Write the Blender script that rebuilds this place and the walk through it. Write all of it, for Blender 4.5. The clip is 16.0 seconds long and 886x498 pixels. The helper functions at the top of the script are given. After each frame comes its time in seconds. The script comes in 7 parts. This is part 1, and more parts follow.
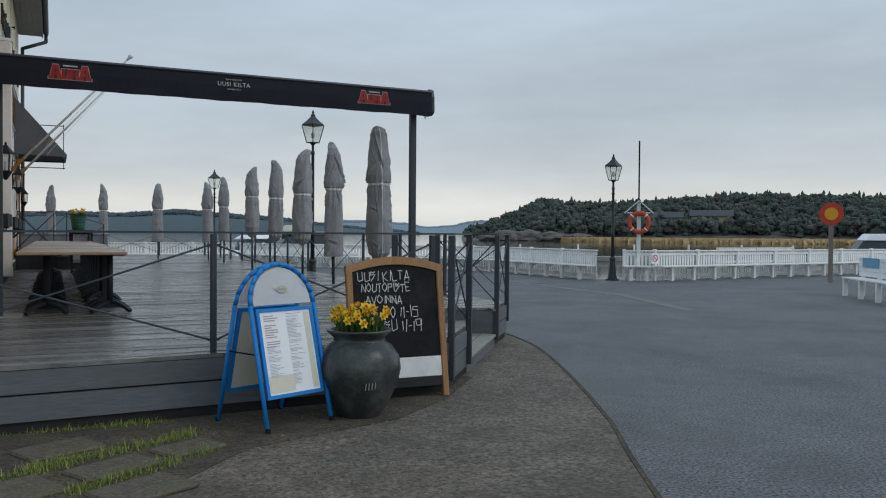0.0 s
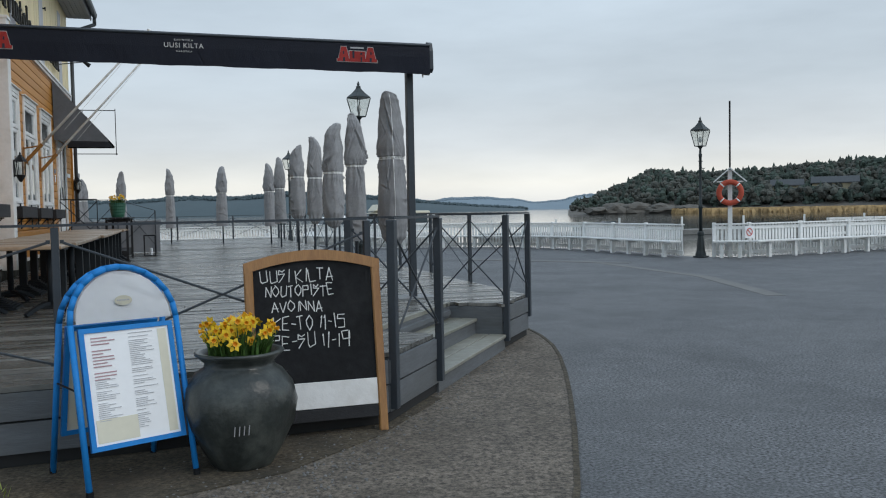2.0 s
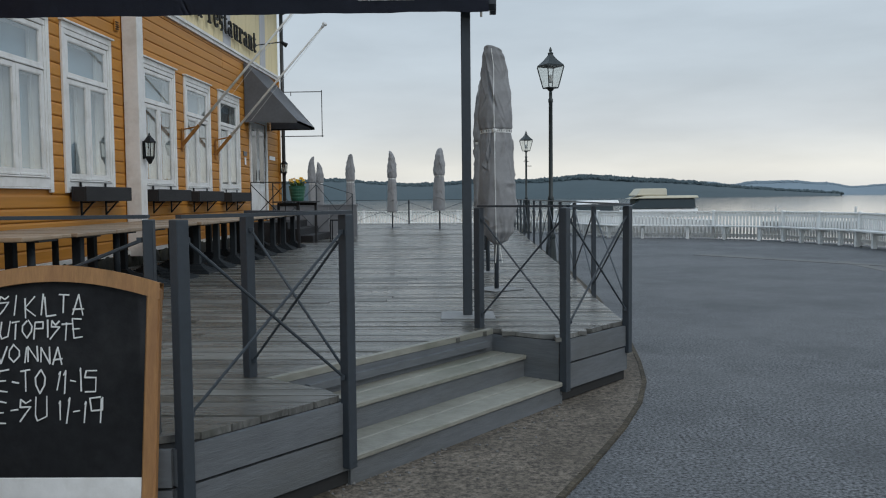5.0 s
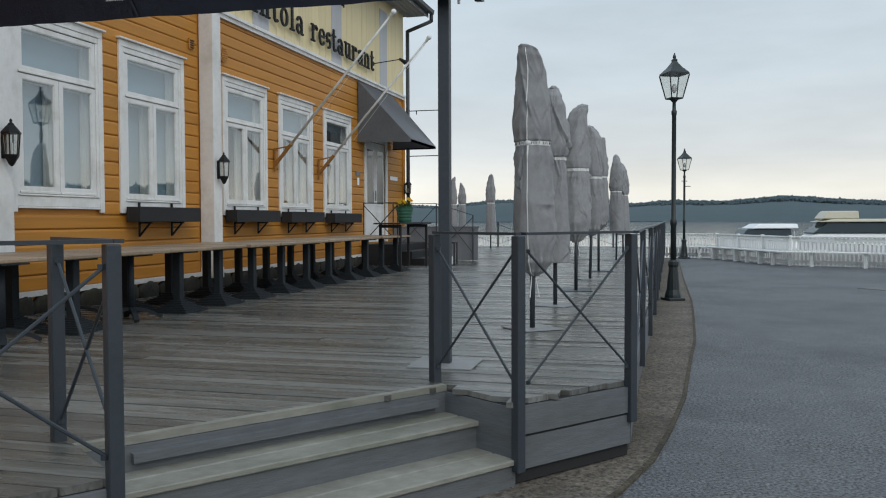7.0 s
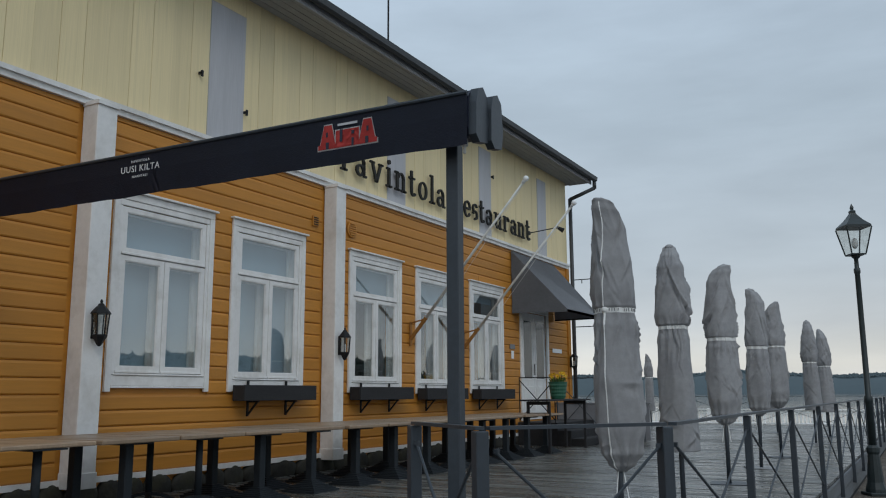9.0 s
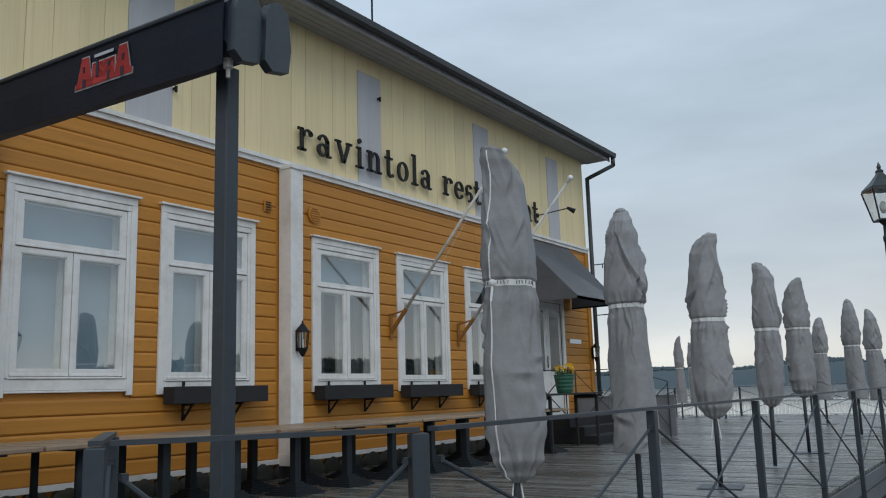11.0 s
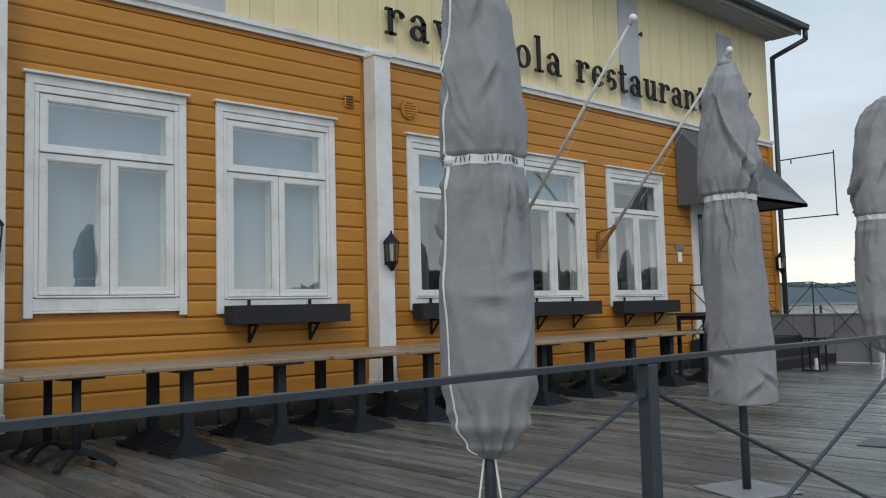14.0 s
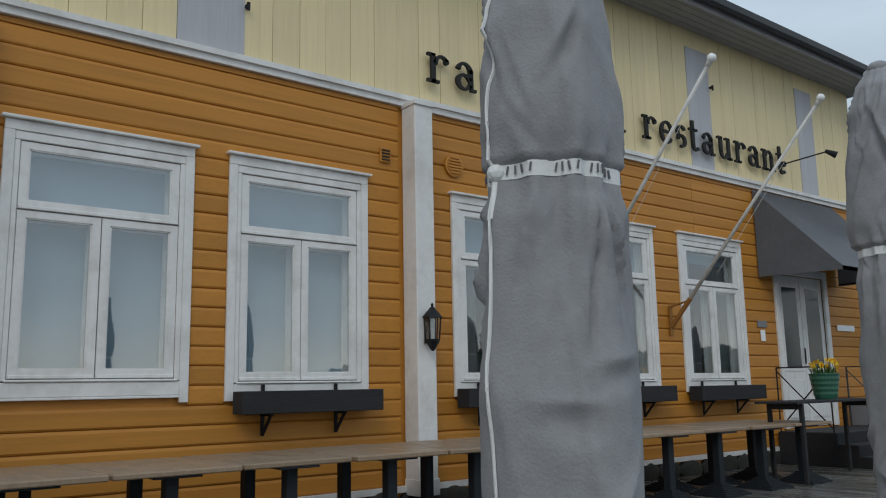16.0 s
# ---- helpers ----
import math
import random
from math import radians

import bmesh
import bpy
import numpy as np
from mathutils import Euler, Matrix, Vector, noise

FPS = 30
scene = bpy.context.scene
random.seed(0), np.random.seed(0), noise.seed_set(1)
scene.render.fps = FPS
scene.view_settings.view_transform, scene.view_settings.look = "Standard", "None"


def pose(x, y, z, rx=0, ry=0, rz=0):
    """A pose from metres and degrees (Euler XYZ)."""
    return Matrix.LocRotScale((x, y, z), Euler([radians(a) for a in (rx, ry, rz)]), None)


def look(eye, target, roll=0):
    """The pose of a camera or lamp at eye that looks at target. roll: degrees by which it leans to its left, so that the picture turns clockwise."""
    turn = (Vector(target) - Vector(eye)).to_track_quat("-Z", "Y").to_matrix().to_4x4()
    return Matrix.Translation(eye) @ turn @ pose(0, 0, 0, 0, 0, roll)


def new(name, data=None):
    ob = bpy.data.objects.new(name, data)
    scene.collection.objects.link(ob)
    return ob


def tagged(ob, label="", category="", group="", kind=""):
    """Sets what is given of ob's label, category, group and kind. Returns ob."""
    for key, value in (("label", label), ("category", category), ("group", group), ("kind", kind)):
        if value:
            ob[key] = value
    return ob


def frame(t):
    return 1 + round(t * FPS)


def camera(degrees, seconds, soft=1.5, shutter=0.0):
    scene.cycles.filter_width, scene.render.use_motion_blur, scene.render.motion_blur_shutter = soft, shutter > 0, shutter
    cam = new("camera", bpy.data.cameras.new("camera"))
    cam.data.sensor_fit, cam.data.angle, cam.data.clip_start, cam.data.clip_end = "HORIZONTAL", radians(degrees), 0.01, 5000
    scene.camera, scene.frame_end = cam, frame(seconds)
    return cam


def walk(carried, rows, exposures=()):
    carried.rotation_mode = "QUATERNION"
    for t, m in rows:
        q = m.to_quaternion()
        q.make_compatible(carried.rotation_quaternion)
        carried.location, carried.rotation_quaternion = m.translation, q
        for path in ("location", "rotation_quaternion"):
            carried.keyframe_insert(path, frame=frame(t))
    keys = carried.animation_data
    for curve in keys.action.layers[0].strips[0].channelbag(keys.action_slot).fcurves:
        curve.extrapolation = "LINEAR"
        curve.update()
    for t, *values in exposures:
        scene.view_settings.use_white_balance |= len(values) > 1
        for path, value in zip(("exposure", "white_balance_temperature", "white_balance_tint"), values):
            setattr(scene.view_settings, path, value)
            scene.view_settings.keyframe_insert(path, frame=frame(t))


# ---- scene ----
cam = camera(55.3, 16.0, soft=1.1)
PATH = [
    (0, (0.178, 0.275, 1.452), (1.014, 2.091, 1.416), 0.4),
    (0.5, (0.579, 0.581, 1.458), (1.373, 2.416, 1.423), -0.1),
    (1, (1.073, 0.855, 1.471), (1.813, 2.711, 1.4), -1.5),
    (1.5, (1.581, 1.156, 1.49), (2.259, 3.035, 1.408), -0.7),
    (2, (2.054, 1.51, 1.496), (2.649, 3.418, 1.405), -1.1),
    (2.5, (2.527, 1.807, 1.524), (2.875, 3.773, 1.398), -1.8),
    (3, (2.991, 2.178, 1.534), (3.187, 4.164, 1.408), -1.6),
    (3.5, (3.413, 2.509, 1.523), (3.538, 4.501, 1.401), -1.5),
    (4, (3.832, 2.869, 1.554), (3.87, 4.865, 1.428), -0.8),
    (4.5, (4.253, 3.287, 1.533), (4.242, 5.283, 1.411), -0.7),
    (6.8, (6.085, 5.02, 1.504), (5.63, 6.965, 1.402), -0.1),
    (7, (6.152, 5.138, 1.528), (5.64, 7.071, 1.46), -0.2),
    (7.2, (6.223, 5.257, 1.573), (5.575, 7.149, 1.607), -0.1),
    (7.5, (6.369, 5.409, 1.597), (5.581, 7.24, 1.764), 0.2),
    (8, (6.567, 5.754, 1.614), (5.706, 7.533, 1.923), 0.1),
    (8.5, (6.763, 6.13, 1.635), (5.86, 7.882, 1.972), -0.0),
    (9, (7.028, 6.506, 1.599), (6.067, 8.227, 1.936), -0.3),
    (9.5, (7.212, 6.985, 1.562), (6.232, 8.699, 1.88), -0.5),
    (12, (7.699, 9.093, 1.598), (6.55, 10.692, 1.948), -2.2),
    (12.5, (7.691, 9.49, 1.62), (6.539, 11.086, 1.973), -2.1),
    (13, (7.735, 9.925, 1.618), (6.507, 11.463, 1.972), -1.9),
    (13.5, (7.683, 10.257, 1.586), (6.37, 11.746, 1.83), -1.6),
    (14, (7.487, 10.526, 1.621), (6.003, 11.86, 1.764), -1.5),
    (14.5, (7.282, 10.763, 1.632), (5.596, 11.835, 1.727), -1.6),
    (15, (7.095, 11.017, 1.635), (5.404, 12.072, 1.805), -1.1),
    (15.5, (6.722, 11.263, 1.749), (5.106, 12.406, 2.035), -0.3),
    (16, (6.443, 11.492, 1.706), (4.9, 12.722, 2.033), -1.1),
]
EXPOSURES = [(0, 0.08, 6550, 10), (1.5, 0.25, 6600, 10), (3, 0.42, 6620, 10), (4, 0.14, 6650, 10), (4.5, 0.15, 6650, 10), (7, 0.36, 6850, 10), (8.5, 0.08, 6650, 10), (9, 0.0, 6600, 10), (9.5, 0.08, 6620, 10), (12, 0.15, 6620, 10), (13.5, 0.15, 6750, 10), (14, 0.44, 6800, 10), (15, 0.98, 6850, 10), (15.5, 0.7, 6780, 10), (16, 0.15, 6700, 10)]
walk(cam, [(t, look(eye, target, roll)) for t, eye, target, roll in PATH], EXPOSURES)

# ---- world, sun, exposure ----
world = bpy.data.worlds.new("overcast_world")
scene.world = world
world.use_nodes = True
wn, wl = world.node_tree.nodes, world.node_tree.links
wn.clear()
SUN_AZ, SUN_EL = radians(135), radians(42)
sky = wn.new("ShaderNodeTexSky")
sky.sky_type, sky.sun_disc = "NISHITA", False
sky.sun_elevation, sky.sun_rotation = SUN_EL, SUN_AZ
sky.dust_density, sky.ozone_density = 0.6, 3.0
wc = wn.new("ShaderNodeTexCoord")
sep = wn.new("ShaderNodeSeparateXYZ")
wl.new(wc.outputs["Generated"], sep.inputs[0])
ramp = wn.new("ShaderNodeValToRGB")
els = ramp.color_ramp.elements
els[0].position, els[0].color = 0.0, (0.62, 0.645, 0.66, 1)
els[1].position, els[1].color = 1.0, (0.52, 0.66, 0.80, 1)
for pos, col in ((0.03, (0.72, 0.725, 0.70)), (0.075, (0.56, 0.60, 0.635)), (0.14, (0.475, 0.54, 0.595)), (0.3, (0.47, 0.57, 0.66)), (0.5, (0.49, 0.61, 0.74))):
    e = els.new(pos)
    e.color = (*col, 1)
wl.new(sep.outputs[2], ramp.inputs[0])
wmap = wn.new("ShaderNodeMapping")
wmap.inputs["Scale"].default_value = (1.6, 1.6, 7.0)
wl.new(wc.outputs["Generated"], wmap.inputs[0])
cloud = wn.new("ShaderNodeTexNoise")
cloud.inputs["Scale"].default_value, cloud.inputs["Detail"].default_value, cloud.inputs["Roughness"].default_value = 1.6, 6, 0.55
wl.new(wmap.outputs[0], cloud.inputs["Vector"])
cr = wn.new("ShaderNodeMapRange")
cr.inputs["From Min"].default_value, cr.inputs["From Max"].default_value = 0.3, 0.7
cr.inputs["To Min"].default_value, cr.inputs["To Max"].default_value = 0.86, 1.1
wl.new(cloud.outputs[0], cr.inputs[0])
mul = wn.new("ShaderNodeMixRGB")
mul.blend_type = "MULTIPLY"
mul.inputs[0].default_value = 1.0
wl.new(ramp.outputs[0], mul.inputs[1])
wl.new(cr.outputs[0], mul.inputs[2])
bg_sky, bg_cloud, add, wout = wn.new("ShaderNodeBackground"), wn.new("ShaderNodeBackground"), wn.new("ShaderNodeAddShader"), wn.new("ShaderNodeOutputWorld")
bg_sky.inputs[1].default_value, bg_cloud.inputs[1].default_value = 0.01, 0.92
wl.new(sky.outputs[0], bg_sky.inputs[0])
wl.new(mul.outputs[0], bg_cloud.inputs[0])
wl.new(bg_sky.outputs[0], add.inputs[0])
wl.new(bg_cloud.outputs[0], add.inputs[1])
wl.new(add.outputs[0], wout.inputs[0])
sun = new("sun", bpy.data.lights.new("sun", "SUN"))
sun.data.energy, sun.data.angle, sun.data.color = 0.55, radians(25), (1.0, 0.96, 0.9)
sun.matrix_world = look((0, 0, 30), (-30 * math.sin(SUN_AZ), -30 * math.cos(SUN_AZ), 30 - 30 * math.tan(SUN_EL)))
scene.view_settings.exposure = 0.0


# ---- materials ----
def mat(name, color, rough=0.7, var=0.12, scale=4.0, bump=0.0, bump_scale=40.0, metal=0.0, per_object=0.0, stretch=(1, 1, 1), spec=0.5, stain=None, stain_amt=0.0, stain_scale=1.5, rough_var=0.0, per_island=0.0, grain=0.0, grain_scale=60.0):
    """Base colour with large and small noise, relief, per-piece change and an optional stain colour."""
    m = bpy.data.materials.new(name)
    m.use_nodes = True
    n, l = m.node_tree.nodes, m.node_tree.links
    b = n["Principled BSDF"]
    b.inputs["Roughness"].default_value, b.inputs["Metallic"].default_value = rough, metal
    b.inputs["Specular IOR Level"].default_value = spec
    tc = n.new("ShaderNodeTexCoord")
    mp = n.new("ShaderNodeMapping")
    mp.inputs["Scale"].default_value = stretch
    l.new(tc.outputs["Object"], mp.inputs[0])
    oi = n.new("ShaderNodeObjectInfo")
    vec = n.new("ShaderNodeVectorMath")
    vec.operation = "ADD"
    sc = n.new("ShaderNodeVectorMath")
    sc.operation = "SCALE"
    sc.inputs["Scale"].default_value = 17.0 if per_object else 0.0
    comb = n.new("ShaderNodeCombineXYZ")
    for i in range(3):
        l.new(oi.outputs["Random"], comb.inputs[i])
    l.new(comb.outputs[0], sc.inputs[0])
    l.new(mp.outputs[0], vec.inputs[0])
    l.new(sc.outputs[0], vec.inputs[1])
    noise_a, noise_b = n.new("ShaderNodeTexNoise"), n.new("ShaderNodeTexNoise")
    noise_a.inputs["Scale"].default_value, noise_a.inputs["Detail"].default_value = scale, 5
    noise_b.inputs["Scale"].default_value, noise_b.inputs["Detail"].default_value = scale * 9, 4
    l.new(vec.outputs[0], noise_a.inputs["Vector"])
    l.new(vec.outputs[0], noise_b.inputs["Vector"])
    sumn = n.new("ShaderNodeMath")
    sumn.operation = "ADD"
    l.new(noise_a.outputs[0], sumn.inputs[0])
    l.new(noise_b.outputs[0], sumn.inputs[1])
    rng = n.new("ShaderNodeMapRange")
    rng.inputs["From Min"].default_value, rng.inputs["From Max"].default_value = 0.6, 1.4
    rng.inputs["To Min"].default_value, rng.inputs["To Max"].default_value = 1 - var, 1 + var
    l.new(sumn.outputs[0], rng.inputs[0])
    val = rng.outputs[0]
    for amount, source in ((per_object, oi.outputs["Random"]), (per_island, None)):
        if not amount:
            continue
        if source is None:
            source = n.new("ShaderNodeNewGeometry").outputs["Random Per Island"]
        pr = n.new("ShaderNodeMapRange")
        pr.inputs["To Min"].default_value, pr.inputs["To Max"].default_value = 1 - amount, 1 + amount
        l.new(source, pr.inputs[0])
        mm = n.new("ShaderNodeMath")
        mm.operation = "MULTIPLY"
        l.new(val, mm.inputs[0])
        l.new(pr.outputs[0], mm.inputs[1])
        val = mm.outputs[0]
    mix = n.new("ShaderNodeMixRGB")
    mix.blend_type, mix.inputs[0].default_value = "MULTIPLY", 1.0
    mix.inputs[1].default_value = (*color, 1)
    l.new(val, mix.inputs[2])
    out = mix.outputs[0]
    if grain:
        ng = n.new("ShaderNodeTexNoise")
        ng.inputs["Scale"].default_value, ng.inputs["Detail"].default_value, ng.inputs["Roughness"].default_value = grain_scale, 3, 0.7
        l.new(vec.outputs[0], ng.inputs["Vector"])
        gr = n.new("ShaderNodeMapRange")
        gr.inputs["From Min"].default_value, gr.inputs["From Max"].default_value = 0.35, 0.65
        gr.inputs["To Min"].default_value, gr.inputs["To Max"].default_value = 1 - grain, 1 + grain
        l.new(ng.outputs[0], gr.inputs[0])
        gm = n.new("ShaderNodeMixRGB")
        gm.blend_type, gm.inputs[0].default_value = "MULTIPLY", 1.0
        l.new(out, gm.inputs[1])
        l.new(gr.outputs[0], gm.inputs[2])
        out = gm.outputs[0]
    if stain:
        noise_c = n.new("ShaderNodeTexNoise")
        noise_c.inputs["Scale"].default_value, noise_c.inputs["Detail"].default_value, noise_c.inputs["Roughness"].default_value = stain_scale, 7, 0.65
        l.new(vec.outputs[0], noise_c.inputs["Vector"])
        sr = n.new("ShaderNodeMapRange")
        sr.inputs["From Min"].default_value, sr.inputs["From Max"].default_value = 0.48, 0.68
        sr.inputs["To Max"].default_value = stain_amt
        l.new(noise_c.outputs[0], sr.inputs[0])
        ms = n.new("ShaderNodeMixRGB")
        l.new(sr.outputs[0], ms.inputs[0])
        l.new(out, ms.inputs[1])
        ms.inputs[2].default_value = (*stain, 1)
        out = ms.outputs[0]
    l.new(out, b.inputs["Base Color"])
    if rough_var:
        rr = n.new("ShaderNodeMapRange")
        rr.inputs["From Min"].default_value, rr.inputs["From Max"].default_value = 0.42, 0.62
        rr.inputs["To Min"].default_value, rr.inputs["To Max"].default_value = max(0.05, rough - rough_var), rough
        l.new(noise_a.outputs[0], rr.inputs[0])
        l.new(rr.outputs[0], b.inputs["Roughness"])
    if bump:
        nb = n.new("ShaderNodeTexNoise")
        nb.inputs["Scale"].default_value, nb.inputs["Detail"].default_value = bump_scale, 4
        l.new(vec.outputs[0], nb.inputs["Vector"])
        bp = n.new("ShaderNodeBump")
        bp.inputs["Strength"].default_value, bp.inputs["Distance"].default_value = bump, 0.01
        l.new(nb.outputs[0], bp.inputs["Height"])
        l.new(bp.outputs[0], b.inputs["Normal"])
    return m


def glass_mat(name, tint=(0.9, 0.95, 0.97), gloss=0.14):
    m = bpy.data.materials.new(name)
    m.use_nodes = True
    n, l = m.node_tree.nodes, m.node_tree.links
    n.clear()
    tr, gl, mx, fr, o = n.new("ShaderNodeBsdfTransparent"), n.new("ShaderNodeBsdfGlossy"), n.new("ShaderNodeMixShader"), n.new("ShaderNodeLayerWeight"), n.new("ShaderNodeOutputMaterial")
    tr.inputs[0].default_value = (*tint, 1)
    gl.inputs["Roughness"].default_value = 0.015
    ad = n.new("ShaderNodeMath")
    ad.operation = "ADD"
    ad.use_clamp = True
    fr.inputs[0].default_value = 0.5
    pw = n.new("ShaderNodeMath")
    pw.operation = "POWER"
    l.new(fr.outputs["Facing"], pw.inputs[0])
    pw.inputs[1].default_value = 4.5
    sc = n.new("ShaderNodeMath")
    sc.operation = "MULTIPLY"
    l.new(pw.outputs[0], sc.inputs[0])
    sc.inputs[1].default_value = 0.6
    l.new(sc.outputs[0], ad.inputs[0])
    ad.inputs[1].default_value = gloss
    l.new(ad.outputs[0], mx.inputs[0])
    l.new(tr.outputs[0], mx.inputs[1])
    l.new(gl.outputs[0], mx.inputs[2])
    l.new(mx.outputs[0], o.inputs[0])
    return m


ASPHALT = mat("wet_asphalt", (0.112, 0.116, 0.122), 0.7, 0.28, 0.5, 0.7, 90, spec=0.35, stain=(0.068, 0.071, 0.075), stain_amt=0.6, stain_scale=0.8, rough_var=0.16, grain=0.95, grain_scale=45)
GRAVEL = mat("gritty_pavement", (0.135, 0.113, 0.09), 0.85, 0.4, 1.6, 0.5, 110, stain=(0.065, 0.052, 0.038), stain_amt=0.7, stain_scale=1.1, grain=0.7, grain_scale=38)
PATCH = mat("asphalt_repair", (0.165, 0.162, 0.155), 0.75, 0.2, 1.5, 0.5, 80)
EARTH = mat("damp_earth", (0.075, 0.06, 0.04), 0.9, 0.4, 3.0, 1.0, 30, stain=(0.035, 0.03, 0.022), stain_amt=0.8, stain_scale=2.0, grain=0.6, grain_scale=40)
SLAB = mat("mossy_stone_slab", (0.11, 0.092, 0.066), 0.8, 0.3, 3.0, 0.6, 40, stain=(0.09, 0.09, 0.045), stain_amt=0.7, stain_scale=3.0, grain=0.4, grain_scale=40)
GRASS = mat("spring_grass", (0.20, 0.24, 0.05), 0.7, 0.3, 8.0, per_island=0.45)
DECK = mat("wet_grey_decking", (0.158, 0.156, 0.145), 0.46, 0.36, 1.6, 0.35, 60, per_object=0.28, stretch=(0.25, 3, 1), stain=(0.055, 0.055, 0.042), stain_amt=0.9, stain_scale=1.5, rough_var=0.38, per_island=0.2, grain=0.22, grain_scale=14)
DECK_PAINT = mat("grey_painted_planks", (0.125, 0.135, 0.145), 0.62, 0.22, 2.0, 0.3, 50, stretch=(0.4, 0.4, 3), stain=(0.085, 0.085, 0.075), stain_amt=0.6, stain_scale=1.5)
TREAD = mat("worn_step_boards", (0.25, 0.245, 0.21), 0.6, 0.28, 2.0, 0.35, 60, stretch=(0.6, 0.6, 2), stain=(0.13, 0.14, 0.10), stain_amt=0.7, stain_scale=1.6, rough_var=0.2)
# near-black colour that stands for the shade below the deck
UNDER_SHADE = mat("under_deck_shade", (0.02, 0.02, 0.02), 0.9)
STEEL = mat("blue_grey_painted_steel", (0.036, 0.046, 0.057), 0.45, 0.2, 3.0, 0.1, 60, stain=(0.03, 0.034, 0.04), stain_amt=0.6, stain_scale=3.0)
IRON = mat("black_cast_iron", (0.011, 0.012, 0.014), 0.5, 0.2, 6.0, 0.15, 60, spec=0.25)
LAMP_GREEN = mat("dark_green_cast_iron", (0.018, 0.027, 0.028), 0.42, 0.25, 5.0, 0.2, 50)
OCHRE = mat("ochre_painted_boards", (0.52, 0.216, 0.027), 0.55, 0.13, 1.4, 0.12, 70, per_object=0.07, stretch=(1, 0.4, 3), stain=(0.40, 0.16, 0.022), stain_amt=0.4, stain_scale=1.6)
CREAM = mat("pale_yellow_boards", (0.84, 0.70, 0.41), 0.6, 0.09, 1.2, 0.12, 60, per_object=0.06, stretch=(1, 3, 0.4), stain=(0.60, 0.50, 0.27), stain_amt=0.4, stain_scale=1.2)
GREYBOARD = mat("pale_grey_shutter_paint", (0.50, 0.50, 0.52), 0.6, 0.1, 1.5, 0.1, 60, stretch=(1, 3, 0.5))
WHITE = mat("aged_white_paint", (0.79, 0.78, 0.76), 0.5, 0.07, 2.0, 0.12, 60, stain=(0.52, 0.49, 0.44), stain_amt=0.5, stain_scale=2.6)
WHITE_W = mat("weathered_white_fence_paint", (0.86, 0.86, 0.84), 0.6, 0.1, 3.0, 0.15, 60, stain=(0.45, 0.46, 0.40), stain_amt=0.45, stain_scale=2.0)
STONE = mat("dark_fieldstone", (0.032, 0.031, 0.026), 0.9, 0.35, 3.0, 0.8, 25, per_object=0.3, stain=(0.06, 0.055, 0.025), stain_amt=0.5, stain_scale=4.0)
GLASS = glass_mat("window_glass", gloss=0.2)
LAMPGLASS = glass_mat("lantern_glass", (0.93, 0.94, 0.92), 0.12)
BLIND = mat("pale_roller_blind", (0.34, 0.44, 0.50), 0.9, 0.05, 1.0)
CURTAIN = mat("sheer_white_curtain", (0.66, 0.70, 0.70), 0.9, 0.1, 6.0, stretch=(1, 6, 0.3))
ROOM = mat("dim_interior", (0.2, 0.215, 0.215), 0.9, 0.3, 1.2)
CANVAS = mat("grey_umbrella_cover", (0.315, 0.315, 0.32), 0.85, 0.14, 2.2, 0.3, 120, stain=(0.17, 0.17, 0.18), stain_amt=0.6, stain_scale=2.2, per_object=0.06)
ZIP = mat("white_webbing", (0.80, 0.80, 0.78), 0.7, 0.1, 8.0)
PRINT = mat("dark_grey_print", (0.13, 0.13, 0.14), 0.7)
AWNING = mat("navy_awning_fabric", (0.010, 0.014, 0.032), 0.5, 0.2, 3.0, 0.2, 90)
RED = mat("red_print", (0.66, 0.06, 0.05), 0.6, 0.1, 8.0)
WHITE_PRINT = mat("white_print", (0.72, 0.72, 0.72), 0.6)
CANOPY = mat("slate_grey_canopy_cloth", (0.21, 0.215, 0.23), 0.6, 0.12, 2.0, 0.15, 90)
TABLETOP = mat("weathered_tan_tabletop", (0.33, 0.235, 0.155), 0.5, 0.2, 2.0, 0.2, 60, per_object=0.16, stretch=(1, 4, 1), stain=(0.22, 0.15, 0.10), stain_amt=0.6, stain_scale=2.0, rough_var=0.2)
TABLE_IRON = mat("slate_painted_iron", (0.018, 0.023, 0.028), 0.6, 0.2, 4.0, 0.15, 60, spec=0.25)
PLANTER = mat("black_stained_planter", (0.018, 0.018, 0.02), 0.8, 0.35, 3.0, 0.3, 60, stretch=(1, 0.4, 3))
ROOF = mat("dark_sheet_roof", (0.045, 0.05, 0.055), 0.5, 0.2, 2.0)
SOFFIT = mat("grey_soffit_boards", (0.33, 0.33, 0.34), 0.7, 0.12, 2.0)
LETTER = mat("dark_bronze_letters", (0.025, 0.025, 0.023), 0.6, 0.15, 4.0, spec=0.25)
POLE = mat("off_white_pole_paint", (0.70, 0.69, 0.66), 0.5, 0.12, 4.0, stain=(0.35, 0.33, 0.28), stain_amt=0.5, stain_scale=5.0)
BRACKET = mat("faded_ochre_iron", (0.30, 0.13, 0.025), 0.7, 0.2, 6.0)
POLE_GREY = mat("galvanised_base_plate", (0.26, 0.265, 0.27), 0.5, 0.2, 5.0, 0.2, 60, stain=(0.13, 0.12, 0.11), stain_amt=0.6, stain_scale=5.0)
BLUE = mat("bright_blue_steel_tube", (0.012, 0.22, 0.60), 0.5, 0.12, 4.0, spec=0.3)
PAPER = mat("white_poster_panel", (0.9, 0.91, 0.92), 0.35, 0.04, 2.0)
CREAM_PAPER = mat("cream_poster_edge", (0.72, 0.69, 0.56), 0.5, 0.05, 3.0)
